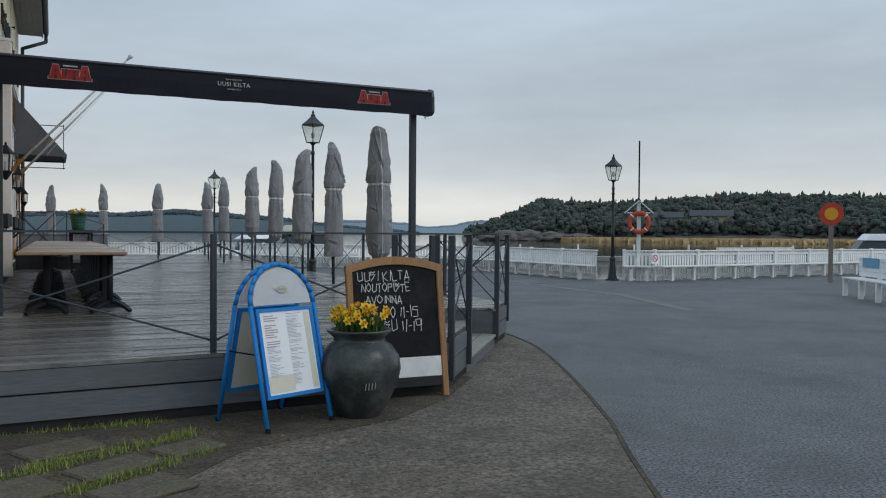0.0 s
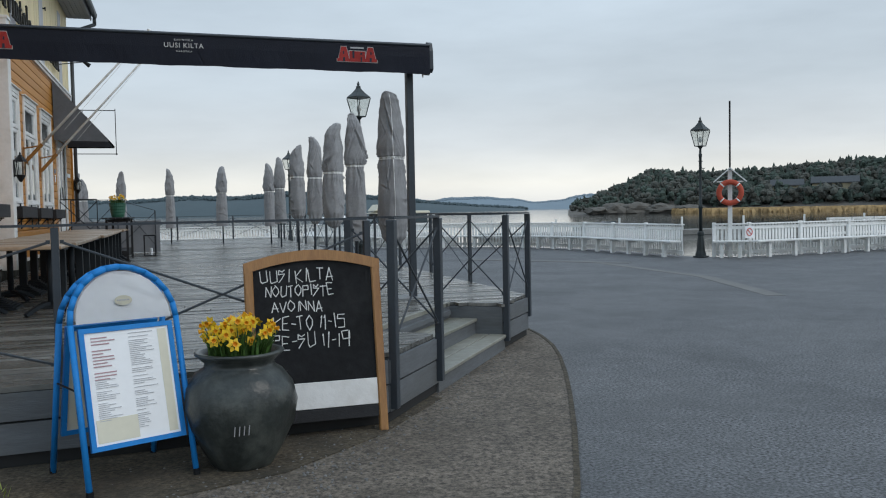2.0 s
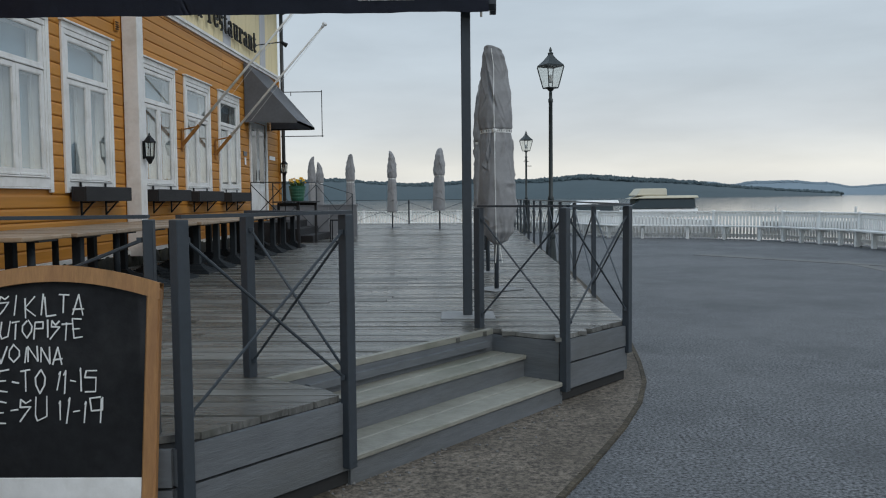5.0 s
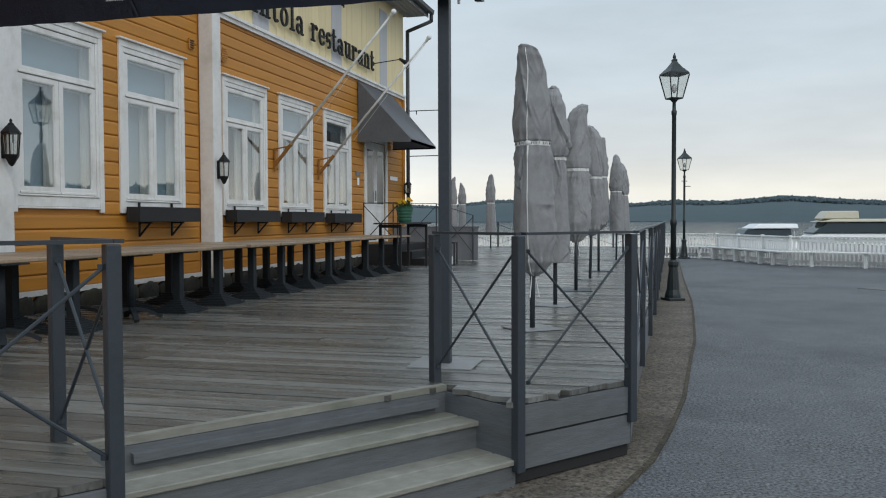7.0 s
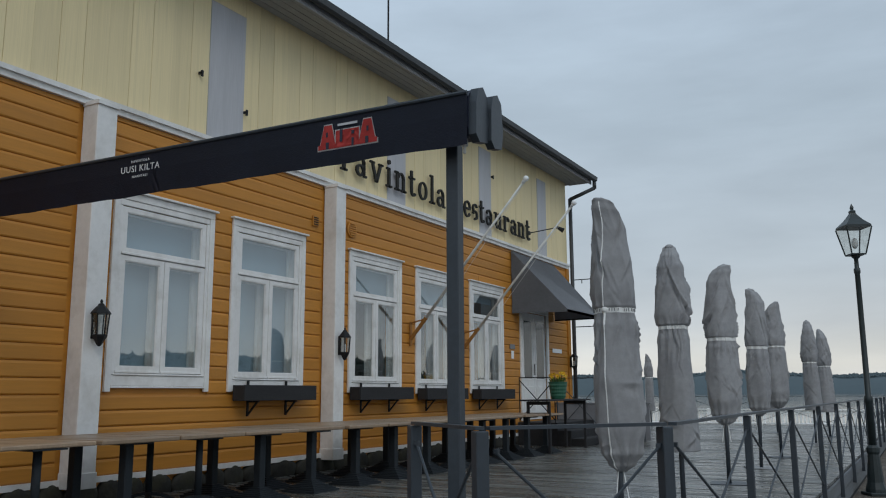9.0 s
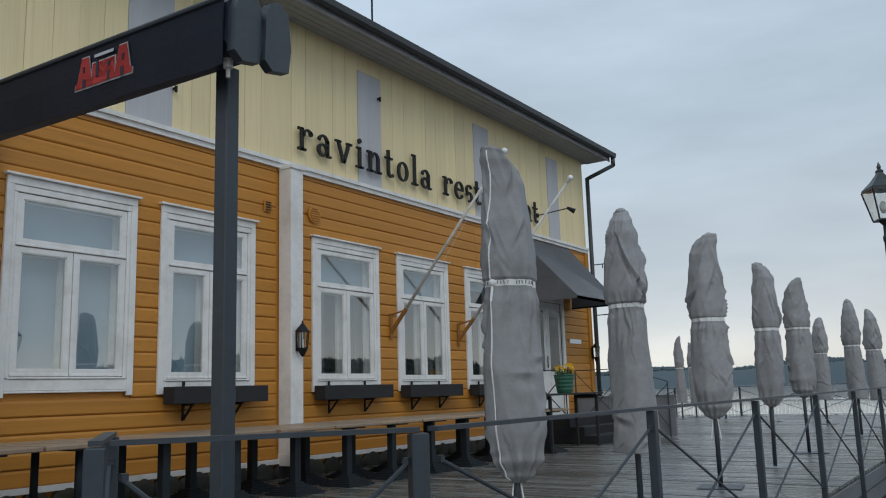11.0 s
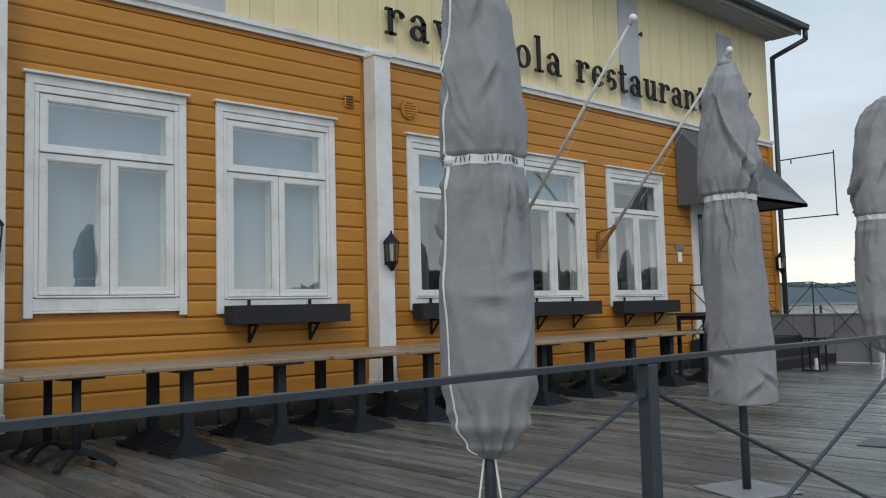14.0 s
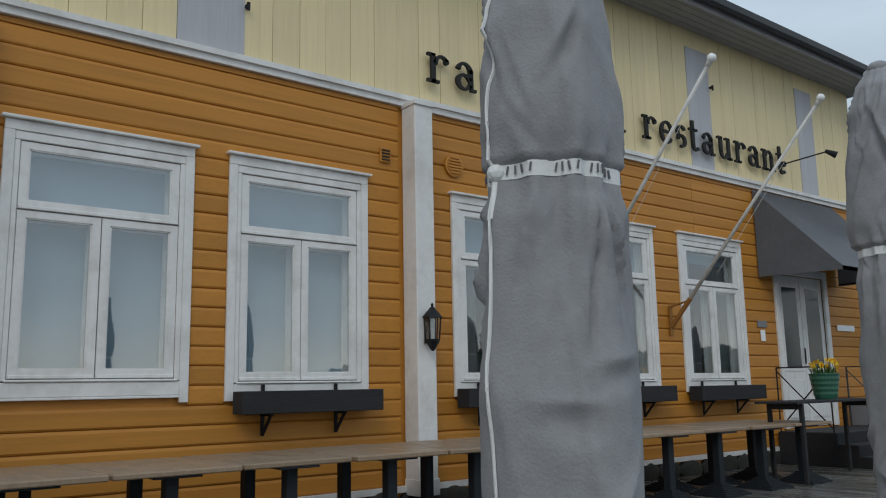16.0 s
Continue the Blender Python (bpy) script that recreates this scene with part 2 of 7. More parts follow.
INK = mat("grey_print_lines", (0.48, 0.49, 0.51), 0.7)
INK_RED = mat("maroon_print_lines", (0.45, 0.28, 0.30), 0.7)
CHALK_BOARD = mat("black_chalkboard", (0.022, 0.023, 0.026), 0.75, 0.5, 2.0, 0.1, 60, stain=(0.06, 0.06, 0.062), stain_amt=0.5, stain_scale=3.0)
CHALK = mat("white_chalk", (0.66, 0.66, 0.64), 0.95, 0.15, 30.0)
OAK = mat("varnished_oak_frame", (0.36, 0.18, 0.065), 0.45, 0.25, 3.0, 0.2, 50, stretch=(3, 3, 0.6), stain=(0.17, 0.07, 0.03), stain_amt=0.5, stain_scale=3.0)
CLAY = mat("dark_glazed_clay", (0.032, 0.038, 0.036), 0.42, 0.4, 4.0, 0.5, 22, stain=(0.12, 0.13, 0.115), stain_amt=0.6, stain_scale=5.0, rough_var=0.12)
LEAF = mat("daffodil_leaf", (0.05, 0.11, 0.02), 0.55, 0.25, 8.0, per_island=0.35)
PETAL = mat("yellow_petal", (0.75, 0.50, 0.01), 0.55, 0.1, 8.0, per_island=0.2)
TRUMPET = mat("deep_yellow_trumpet", (0.78, 0.36, 0.005), 0.55, 0.1, 8.0)
WOOD_G = mat("weathered_grey_wood", (0.22, 0.20, 0.16), 0.75, 0.25, 2.0, 0.25, 50, stretch=(3, 3, 0.5))
LIFERING = mat("faded_red_lifebuoy", (0.50, 0.075, 0.035), 0.6, 0.2, 4.0)
SIGN_RED = mat("red_sign_face", (0.55, 0.04, 0.02), 0.4, 0.08, 6.0)
SIGN_YEL = mat("yellow_sign_face", (0.75, 0.36, 0.01), 0.4, 0.08, 6.0)
BLUECLOTH = mat("light_blue_banner", (0.14, 0.36, 0.55), 0.6, 0.1, 4.0)
HULL = mat("white_boat_gelcoat", (0.86, 0.87, 0.87), 0.25, 0.05, 2.0)
CREAMHULL = mat("cream_boat_gelcoat", (0.60, 0.55, 0.42), 0.35, 0.06, 2.0)
DARKGLASS = mat("dark_boat_window", (0.02, 0.035, 0.04), 0.12, 0.1, 3.0)
HULLBAND = mat("navy_hull_band", (0.03, 0.04, 0.07), 0.4)
CONCRETE = mat("quay_concrete", (0.24, 0.235, 0.22), 0.85, 0.25, 1.0, 0.4, 30)
POTGREEN = mat("green_glazed_planter", (0.03, 0.12, 0.075), 0.35, 0.25, 6.0)
TRUNK = mat("pine_bark", (0.13, 0.085, 0.055), 0.9, 0.3, 3.0)
PINE = mat("dark_pine_needles", (0.05, 0.07, 0.056), 0.9, 0.3, 0.1, per_island=0.28)
BARE = mat("bare_birch_twigs", (0.075, 0.078, 0.066), 0.9, 0.3, 0.1, per_island=0.25)
# distance haze is put into these two colours: bluer, then paler farther off
FARWOOD = mat("haze_tinted_far_woods", (0.07, 0.10, 0.112), 0.95, 0.1, 0.03, per_island=0.05)
FARWOOD_B = mat("haze_tinted_distant_woods", (0.21, 0.27, 0.315), 0.95, 0.08, 0.02, per_island=0.04)
REED = mat("dry_tan_reeds", (0.42, 0.29, 0.14), 0.9, 0.2, 0.3, per_island=0.3)
GRANITE = mat("shore_granite", (0.12, 0.11, 0.095), 0.85, 0.35, 0.25, 0.6, 2)
HOUSE_Y = mat("far_house_paint", (0.42, 0.36, 0.24), 0.8, 0.1, 0.5)

WATER = bpy.data.materials.new("calm_sea")
WATER.use_nodes = True
_n, _l = WATER.node_tree.nodes, WATER.node_tree.links
_b = _n["Principled BSDF"]
_b.inputs["Base Color"].default_value = (0.016, 0.022, 0.024, 1)
_b.inputs["Roughness"].default_value, _b.inputs["IOR"].default_value = 0.07, 1.33
_t, _m, _w, _p = _n.new("ShaderNodeTexCoord"), _n.new("ShaderNodeMapping"), _n.new("ShaderNodeTexNoise"), _n.new("ShaderNodeBump")
_m.inputs["Scale"].default_value = (0.35, 0.9, 1)
_w.inputs["Scale"].default_value, _w.inputs["Detail"].default_value = 0.9, 5
_p.inputs["Strength"].default_value, _p.inputs["Distance"].default_value = 0.12, 0.05
_l.new(_t.outputs["Object"], _m.inputs[0])
_l.new(_m.outputs[0], _w.inputs["Vector"])
_l.new(_w.outputs[0], _p.inputs["Height"])
_l.new(_p.outputs[0], _b.inputs["Normal"])


# ---- building helpers ----
def mesh_of(name, bm, material, smooth=False):
    me = bpy.data.meshes.new(name)
    bmesh.ops.recalc_face_normals(bm, faces=bm.faces)
    bm.to_mesh(me)
    bm.free()
    me.materials.append(material)
    if smooth:
        for p in me.polygons:
            p.use_smooth = True
    return me


def part(name, bm, material, parent=None, label="", smooth=False):
    ob = new(name, mesh_of(name, bm, material, smooth))
    if parent is not None:
        ob.parent = parent
    if label:
        ob["label"] = label
    return ob


def base(name, m, label, category, group="", kind=""):
    ob = new(name)
    ob.empty_display_size = 0.1
    ob.matrix_basis = m
    return tagged(ob, label, category, group, kind)


def prism(bm, pts, z0, z1, m=None):
    """A solid over a flat outline."""
    lo = [bm.verts.new((x, y, z0)) for x, y in pts]
    hi = [bm.verts.new((x, y, z1)) for x, y in pts]
    k = len(pts)
    bm.faces.new(lo[::-1])
    bm.faces.new(hi)
    for i in range(k):
        bm.faces.new((lo[i], lo[(i + 1) % k], hi[(i + 1) % k], hi[i]))
    if m is not None:
        bmesh.ops.transform(bm, matrix=m, verts=lo + hi)
    return lo + hi


def box(bm, x0, x1, y0, y1, z0, z1, m=None):
    return prism(bm, [(x0, y0), (x1, y0), (x1, y1), (x0, y1)], z0, z1, m)


def bevelled(bm, w=0.006, seg=1):
    bmesh.ops.bevel(bm, geom=list(bm.edges), offset=w, segments=seg, affect="EDGES", clamp_overlap=True)
    return bm


def bbox(x0, x1, y0, y1, z0, z1, w=0.006):
    bm = bmesh.new()
    box(bm, x0, x1, y0, y1, z0, z1)
    return bevelled(bm, w) if w else bm


def bar(bm, a, b, r, r2=None, sides=8):
    """A round bar from a to b."""
    a, b = Vector(a), Vector(b)
    d = b - a
    q = d.to_track_quat("Z", "Y").to_matrix().to_4x4()
    bmesh.ops.create_cone(bm, cap_ends=True, segments=sides, radius1=r, radius2=r if r2 is None else r2, depth=d.length, matrix=Matrix.Translation((a + b) / 2) @ q)
    return bm


def beam(bm, a, b, w, h):
    """A square bar from a to b, w wide and h high."""
    a, b = Vector(a), Vector(b)
    d = b - a
    q = d.to_track_quat("X", "Z").to_matrix().to_4x4()
    L = d.length / 2
    return box(bm, -L, L, -w / 2, w / 2, -h / 2, h / 2, Matrix.Translation((a + b) / 2) @ q)


def lathe(profile, sides=24, wobble=None):
    """A turned body; profile: (radius, height) pairs."""
    bm = bmesh.new()
    rings = []
    for j, (r, z) in enumerate(profile):
        ring = []
        for i in range(sides):
            a = 2 * math.pi * i / sides
            k = r if wobble is None else r * wobble(a, z)
            ring.append(bm.verts.new((k * math.cos(a), k * math.sin(a), z)))
        rings.append(ring)
    for lo, hi in zip(rings, rings[1:]):
        for i in range(sides):
            bm.faces.new((lo[i], lo[(i + 1) % sides], hi[(i + 1) % sides], hi[i]))
    bm.faces.new(rings[0][::-1])
    bm.faces.new(rings[-1])
    return bm


def text_bm(words, size, extrude=0.0, offset=0.0, shear=0.0, space=1.0):
    """Lettering in the built-in font, as a bmesh in its own xy plane, from the left of the base line."""
    cu = bpy.data.curves.new("lettering", "FONT")
    cu.body, cu.size, cu.extrude, cu.offset, cu.shear, cu.space_character = words, size, extrude, offset, shear, space
    cu.resolution_u = 3
    ob = bpy.data.objects.new("lettering", cu)
    scene.collection.objects.link(ob)
    bpy.context.view_layer.update()
    me = bpy.data.meshes.new_from_object(ob.evaluated_get(bpy.context.evaluated_depsgraph_get()))
    bm = bmesh.new()
    bm.from_mesh(me)
    bpy.data.objects.remove(ob)
    bpy.data.meshes.remove(me)
    return bm


def fit_text(bm, length, height=None):
    """Scale lettering to a length and, if given, a height."""
    xs = [v.co.x for v in bm.verts]
    ys = [v.co.y for v in bm.verts]
    sx = length / (max(xs) - min(xs))
    sy = sx if height is None else height / (max(ys) - min(ys))
    for v in bm.verts:
        v.co.x, v.co.y = (v.co.x - min(xs)) * sx, v.co.y * sy
    return bm


_ib = bmesh.new()
bmesh.ops.create_icosphere(_ib, subdivisions=1, radius=1)
ICO_V = [v.co.copy() for v in _ib.verts]
ICO_F = [[v.index for v in f.verts] for f in _ib.faces]
_ib.free()


def ico(bm, c, s, rg, rough=0.35):
    """A small uneven lump."""
    vs = [bm.verts.new(c + v * s * rg.uniform(1 - rough, 1 + rough)) for v in ICO_V]
    for f in ICO_F:
        bm.faces.new([vs[i] for i in f])


# ---- ground, quay and sea ----
KERB = [(-2.4, -8.0), (-0.2, -3.0), (1.65, 0.8), (3.24, 4.06), (3.59, 4.74), (4.04, 5.55), (4.55, 6.62), (4.98, 7.57), (5.33, 8.38), (5.66, 9.2), (5.9, 9.9), (6.07, 10.6), (6.18, 11.4), (6.3, 12.6), (6.42, 14.9), (6.5, 16.2), (6.57, 19.3), (6.6, 21.5), (6.57, 27.3), (6.57, 37.9)]
QUAY = [(-60, -60), (60, -60), (58.7, 26.32), (31.5, 24.14), (17.4, 22.13), (16.48, 22.78), (16.4, 28.9), (15.1, 32.2), (13.1, 33.95), (10.3, 35.1), (8.3, 40.3), (-60, 41)]
bm = bmesh.new()
prism(bm, QUAY, -1.6, 0.0)
quay = tagged(part("ground", bm, ASPHALT), "damp dark asphalt quay with lighter worn patches", "ground", kind="structure")
bm = bmesh.new()
box(bm, -4500, 4500, -1500, 4500, -3.0, -0.9)
tagged(part("water", bm, WATER), "calm grey sea mirroring the overcast sky", "water", kind="structure")
bm = bmesh.new()
prism(bm, KERB + [(-14, 37.9), (-14, -8)], -0.1, 0.012)
tagged(part("pavement", bm, GRAVEL), "brownish gritty pavement strip beside the terrace", "pavement", kind="structure")
bm = bmesh.new()
for (xa, ya), (xb, yb) in zip(KERB, KERB[1:]):
    beam(bm, (xa, ya, 0.0), (xb, yb, 0.0), 0.035, 0.034)
tagged(part("kerb", bm, EARTH), "thin worn edge between pavement and asphalt", "kerb", kind="structure")
for pts in ([(11.2, 13.1), (11.5, 13.0), (12.7, 16.7), (13.05, 23.0), (12.8, 23.1), (12.45, 16.9)], [(10.2, 25.4), (13.4, 21.4), (13.6, 21.6), (10.6, 25.7)]):
    bm = bmesh.new()
    prism(bm, pts, -0.05, 0.005 + 0.005 * (pts[0][0] < 11))
    tagged(part("asphalt_patch", bm, PATCH), "paler repaired strip in the asphalt", "asphalt patch", kind="structure")

# earth, slabs and grass before the deck's front
bm = bmesh.new()
prism(bm, [(-6, 3.6), (0.45, 3.6), (0.75, 5.2), (1.35, 5.9), (2.6, 6.35), (3.3, 6.95), (4.0, 7.85), (3.7, 8.3), (-6, 8)], -0.05, 0.018)
tagged(part("earth_bed", bm, EARTH), "dark damp earth strip along the deck", "earth", kind="structure")
rng = random.Random(4)
slabs = base("stone_slabs", pose(0, 0, 0), "mossy worn paving slabs sunk in the earth", "paving slabs", kind="structure")
for i, (x, y, w, d, a) in enumerate(((0.5, 5.72, 0.5, 0.32, 28), (0.62, 5.2, 0.5, 0.36, 28), (0.98, 6.02, 0.42, 0.3, 28), (-0.05, 5.42, 0.5, 0.4, 28), (-0.4, 6.0, 0.5, 0.4, 22), (0.2, 6.32, 0.5, 0.35, 26), (-0.95, 5.7, 0.55, 0.4, 20))):
    ob = part("slab", bbox(-w / 2, w / 2, -d / 2, d / 2, 0, 0.035, 0.012), SLAB, slabs)
    ob.matrix_basis = pose(x, y, 0.005, rng.uniform(-1, 1), rng.uniform(-1, 1), a)
bm = bmesh.new()
for i in range(11000):
    t = rng.random()
    (ax, ay), (bx, by), wide, tall = (((-0.45, 5.52), (1.08, 6.46), 0.055, 0.07), ((0.25, 5.3), (1.12, 5.98), 0.05, 0.06), ((-0.9, 6.98), (0.95, 6.93), 0.05, 0.06), ((0.0, 5.82), (0.35, 6.12), 0.07, 0.045))[i % 7 % 4]
    clump = 0.55 + 0.45 * math.sin(t * 23 + i % 7)
    x, y = ax + (bx - ax) * t + rng.gauss(0, wide) * clump, ay + (by - ay) * t + rng.gauss(0, wide) * clump
    h = tall * rng.uniform(0.25, 1.0) * clump
    a, s, w = rng.uniform(0, 6.28), rng.uniform(0.2, 0.9) * h, 0.004
    vs = [bm.verts.new(p) for p in ((x - w * math.cos(a), y - w * math.sin(a), 0.01), (x + w * math.cos(a), y + w * math.sin(a), 0.01), (x + s * math.sin(a), y - s * math.cos(a), 0.012 + h))]
    bm.faces.new(vs)
tagged(part("grass", bm, GRASS), "sparse spring grass tufts between slabs", "grass", kind="stuff")
bm = bmesh.new()
for i in range(1500):
    t = rng.random()
    x, y = 1.7 + 3.3 * t + rng.gauss(0, 0.25), 5.0 + 5.0 * t + rng.gauss(0, 0.45)
    r = rng.uniform(0.004, 0.011)
    ico(bm, Vector((x, y, 0.013)), r, rng)
tagged(part("grit", bm, PATCH), "loose pale grit on the pavement", "grit", kind="stuff")

# ---- terrace deck ----
DZ = 0.5
PA, PB, PC, PD = Vector((3.406, 7.212)), Vector((4.021, 8.068)), Vector((5.309, 9.863)), Vector((5.911, 10.646))
DIA = (PC - PB).normalized()
INW = Vector((-DIA.y, DIA.x))
NB, NC = PB + 0.6 * INW, PC + 0.6 * INW
FAR_R, FAR_L, FRONT_L = Vector((6.02, 37.6)), Vector((-9.0, 37.6)), Vector((-2.5, 6.74))
EDGE = [Vector((5.90, 12.74)), Vector((5.93, 14.77)), Vector((5.95, 16.87))]
OUTLINE = [FRONT_L, PA, PB, NB, NC, PC, PD, *EDGE, FAR_R, FAR_L, Vector((-9.0, 27.1)), Vector((-0.66, 27.1)), Vector((-0.66, 7.0)), Vector((-2.5, 7.0))]


def crossings(y):
    """The x intervals of the deck at depth y."""
    xs = []
    for a, b in zip(OUTLINE, OUTLINE[1:] + OUTLINE[:1]):
        if (a.y <= y) != (b.y <= y):
            xs.append(a.x + (y - a.y) / (b.y - a.y) * (b.x - a.x))
    xs.sort()
    return list(zip(xs[::2], xs[1::2]))


deck = base("deck", pose(0, 0, 0), "raised terrace deck of wet weathered grey planks", "deck", kind="structure")
# solid fill below the planks; its near-black colour darkens the gaps like shade
bm = bmesh.new()
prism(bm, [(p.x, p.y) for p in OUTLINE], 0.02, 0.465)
part("underframe", bm, UNDER_SHADE, deck)


def plank_run(bm, a, b, z0, z1, out=0.03):
    """A plank standing on edge along the deck's side from a to b."""
    d = (b - a).normalized()
    o = Vector((d.y, -d.x)) * out
    prism(bm, [(a.x, a.y), (b.x, b.y), (b.x + o.x, b.y + o.y), (a.x + o.x, a.y + o.y)], z0, z1)


for a, b in ((FRONT_L, PA), (PA, PB), (PC, PD), (PD, EDGE[0]), (EDGE[0], EDGE[1]), (EDGE[1], EDGE[2]), (EDGE[2], FAR_R)):
    for z0, z1, out in ((0.30, 0.462, 0.03), (0.10, 0.285, 0.024)):
        bm = bmesh.new()
        plank_run(bm, a, b, z0, z1, out)
        part("fascia_plank", bm, DECK_PAINT, deck)
steps = base("terrace_steps", pose(0, 0, 0), "two grey painted wooden steps with worn treads", "steps", kind="structure")
for k, (d0, d1, z) in enumerate(((-0.02, 0.32, 0.17), (0.30, 0.62, 0.335))):
    q = [PB + d0 * INW, PC + d0 * INW, PC + d1 * INW, PB + d1 * INW]
    bm = bmesh.new()
    prism(bm, [(p.x, p.y) for p in q], 0.0, z - 0.035)
    part("riser", bm, DECK_PAINT, steps)
    mid = (d0 + d1) / 2
    for e0, e1 in ((d0 - 0.02, mid - 0.006), (mid + 0.006, d1 - 0.004)):
        q = [PB + e0 * INW + 0.005 * DIA, PC + e0 * INW - 0.005 * DIA, PC + e1 * INW - 0.005 * DIA, PB + e1 * INW + 0.005 * DIA]
        bm = bmesh.new()
        prism(bm, [(p.x, p.y) for p in q], z - 0.033, z)
        part("tread", bevelled(bm, 0.006), TREAD, steps)
for a, b in ((NC, PC), (PB, NB), (NB, NC)):
    bm = bmesh.new()
    plank_run(bm, a, b, 0.02, 0.462, 0.012)
    part("side_board", bm, DECK_PAINT, steps)
bm = bmesh.new()
a, b = PB + 0.57 * INW + 0.25 * DIA, PC + 0.57 * INW - 0.1 * DIA
beam(bm, (a.x, a.y, 0.405), (b.x, b.y, 0.405), 0.05, 0.045)
part("batten", bm, DECK_PAINT, steps)
bm = bmesh.new()
a, b = PB + 0.615 * INW, PC + 0.615 * INW
beam(bm, (a.x, a.y, 0.485), (b.x, b.y, 0.485), 0.05, 0.04)
part("nosing", bm, TREAD, steps)

# ---- restaurant building ----
FX = -0.72
Y0, Y1, LEDGE, TOP, FOOT = 7.0, 26.95, 4.842, 7.07, 0.72
WINDOWS = [(12.795, 14.35, 1.665, 3.90, 0), (14.685, 16.20, 1.634, 3.90, 1), (17.31, 18.86, 1.62, 3.865, 2), (19.34, 20.855, 1.60, 3.845, 3), (21.42, 22.98, 1.60, 3.835, 4)]
DOOR = (23.95, 25.4, 1.0, 3.42)
PILASTERS = [(12.33, 12.59), (16.66, 16.90)]
wall = base("wall_east", pose(0, 0, 0), "ochre clapboard wall with pale yellow upper boards", "wall", kind="structure")


def openings():
    return [(a + 0.1, b - 0.1, z0 + 0.12, z1 - 0.12) for a, b, z0, z1, _ in WINDOWS] + [DOOR]


# wall core with real openings
ys = [Y0] + sorted(v for o in openings() for v in o[:2]) + [Y1]
for a, b in zip(ys, ys[1:]):
    mid = (a + b) / 2
    hole = [o for o in openings() if o[0] < mid < o[1]]
    spans = [(0.0, TOP)] if not hole else [(0.0, hole[0][2]), (hole[0][3], TOP)]
    for z0, z1 in spans:
        bm = bmesh.new()
        box(bm, FX - 0.25, FX - 0.02, a, b, z0, z1)
        part("wall_core", bm, OCHRE, wall)
bm = bmesh.new()
box(bm, -13, FX - 0.02, Y0, Y0 + 0.2, 0, TOP)
tagged(part("wall_south", bm, OCHRE), "ochre boarded end wall", "wall", kind="structure")
bm = bmesh.new()
box(bm, -13, FX - 0.02, Y1 - 0.2, Y1, 0, TOP)
tagged(part("wall_north", bm, OCHRE), "ochre boarded far end wall", "wall", kind="structure")
bm = bmesh.new()
box(bm, -13.2, -13, Y0, Y1, 0, TOP)
tagged(part("wall_west", bm, OCHRE), "ochre boarded rear wall", "wall", kind="structure")
bm = bmesh.new()
box(bm, -5.0, -4.9, Y0 + 0.2, Y1 - 0.2, 0, TOP)
tagged(part("wall_inner", bm, ROOM), "dim partition wall inside the restaurant", "wall", kind="structure")
bm = bmesh.new()
box(bm, -4.9, FX - 0.25, Y0 + 0.2, Y1 - 0.2, 0.85, 0.95)
tagged(part("floor", bm, ROOM), "dim floor inside the restaurant", "floor", kind="structure")
bm = bmesh.new()
box(bm, -4.9, FX - 0.25, Y0 + 0.2, Y1 - 0.2, 4.3, 4.4)
tagged(part("ceiling", bm, ROOM), "dim ceiling inside the restaurant", "ceiling", kind="structure")

# foundation stones and skirting
found = base("foundation", pose(0, 0, 0), "dark fieldstone footing under the boards", "foundation", kind="structure")
rng = random.Random(7)
y = Y0 + 2.0
while y < Y1:
    w = rng.uniform(0.28, 0.6)
    bm = bmesh.new()
    bmesh.ops.create_icosphere(bm, subdivisions=2, radius=0.5)
    for v in bm.verts:
        v.co *= 1 + 0.18 * noise.noise(v.co * 2.1 + Vector((y, 0, 0)))
        v.co = Vector((max(-0.3, min(0.2, v.co.x)) * 0.22, v.co.y * w * 1.08, v.co.z * 0.34))
    ob = part("stone", bm, STONE, found, smooth=True)
    ob.matrix_basis = pose(FX - 0.0, y + w / 2, 0.56)
    y += w
bm = bmesh.new()
box(bm, FX - 0.02, FX + 0.035, Y0, Y1, FOOT - 0.03, FOOT + 0.03)
tagged(part("baseboard", bm, WHITE), "white skirting board above the stone footing", "skirting", kind="structure")
bm = bmesh.new()
box(bm, FX - 0.02, FX + 0.075, Y0, Y1 + 0.02, LEDGE - 0.035, LEDGE + 0.02)
box(bm, FX - 0.02, FX + 0.045, Y0, Y1 + 0.02, LEDGE - 0.1, LEDGE - 0.035)
tagged(part("trim", bm, WHITE), "white drip ledge between ochre and yellow boards", "trim", kind="structure")

for a, b in PILASTERS:
    pil = base("pilaster", pose(FX, (a + b) / 2, FOOT - 0.06), "white boxed timber pilaster", "pilaster", "pilasters on the facade", "structure")
    h = LEDGE - 0.1 - FOOT + 0.06
    w = (b - a) / 2
    part("shaft", bbox(0, 0.24, -w, w, 0, h, 0.008), WHITE, pil)
    part("cap", bbox(0, 0.262, -w - 0.012, w + 0.012, h - 0.03, h + 0.02, 0.004), WHITE, pil)
    part("foot_board", bbox(0, 0.252, -w - 0.008, w + 0.008, 0.0, 0.16, 0.004), WHITE, pil)
bm = bmesh.new()
box(bm, FX - 0.02, FX + 0.04, Y1 - 0.14, Y1 + 0.03, FOOT, LEDGE - 0.1)
tagged(part("corner_board", bm, OCHRE), "ochre corner board of the restaurant", "corner board", kind="structure")


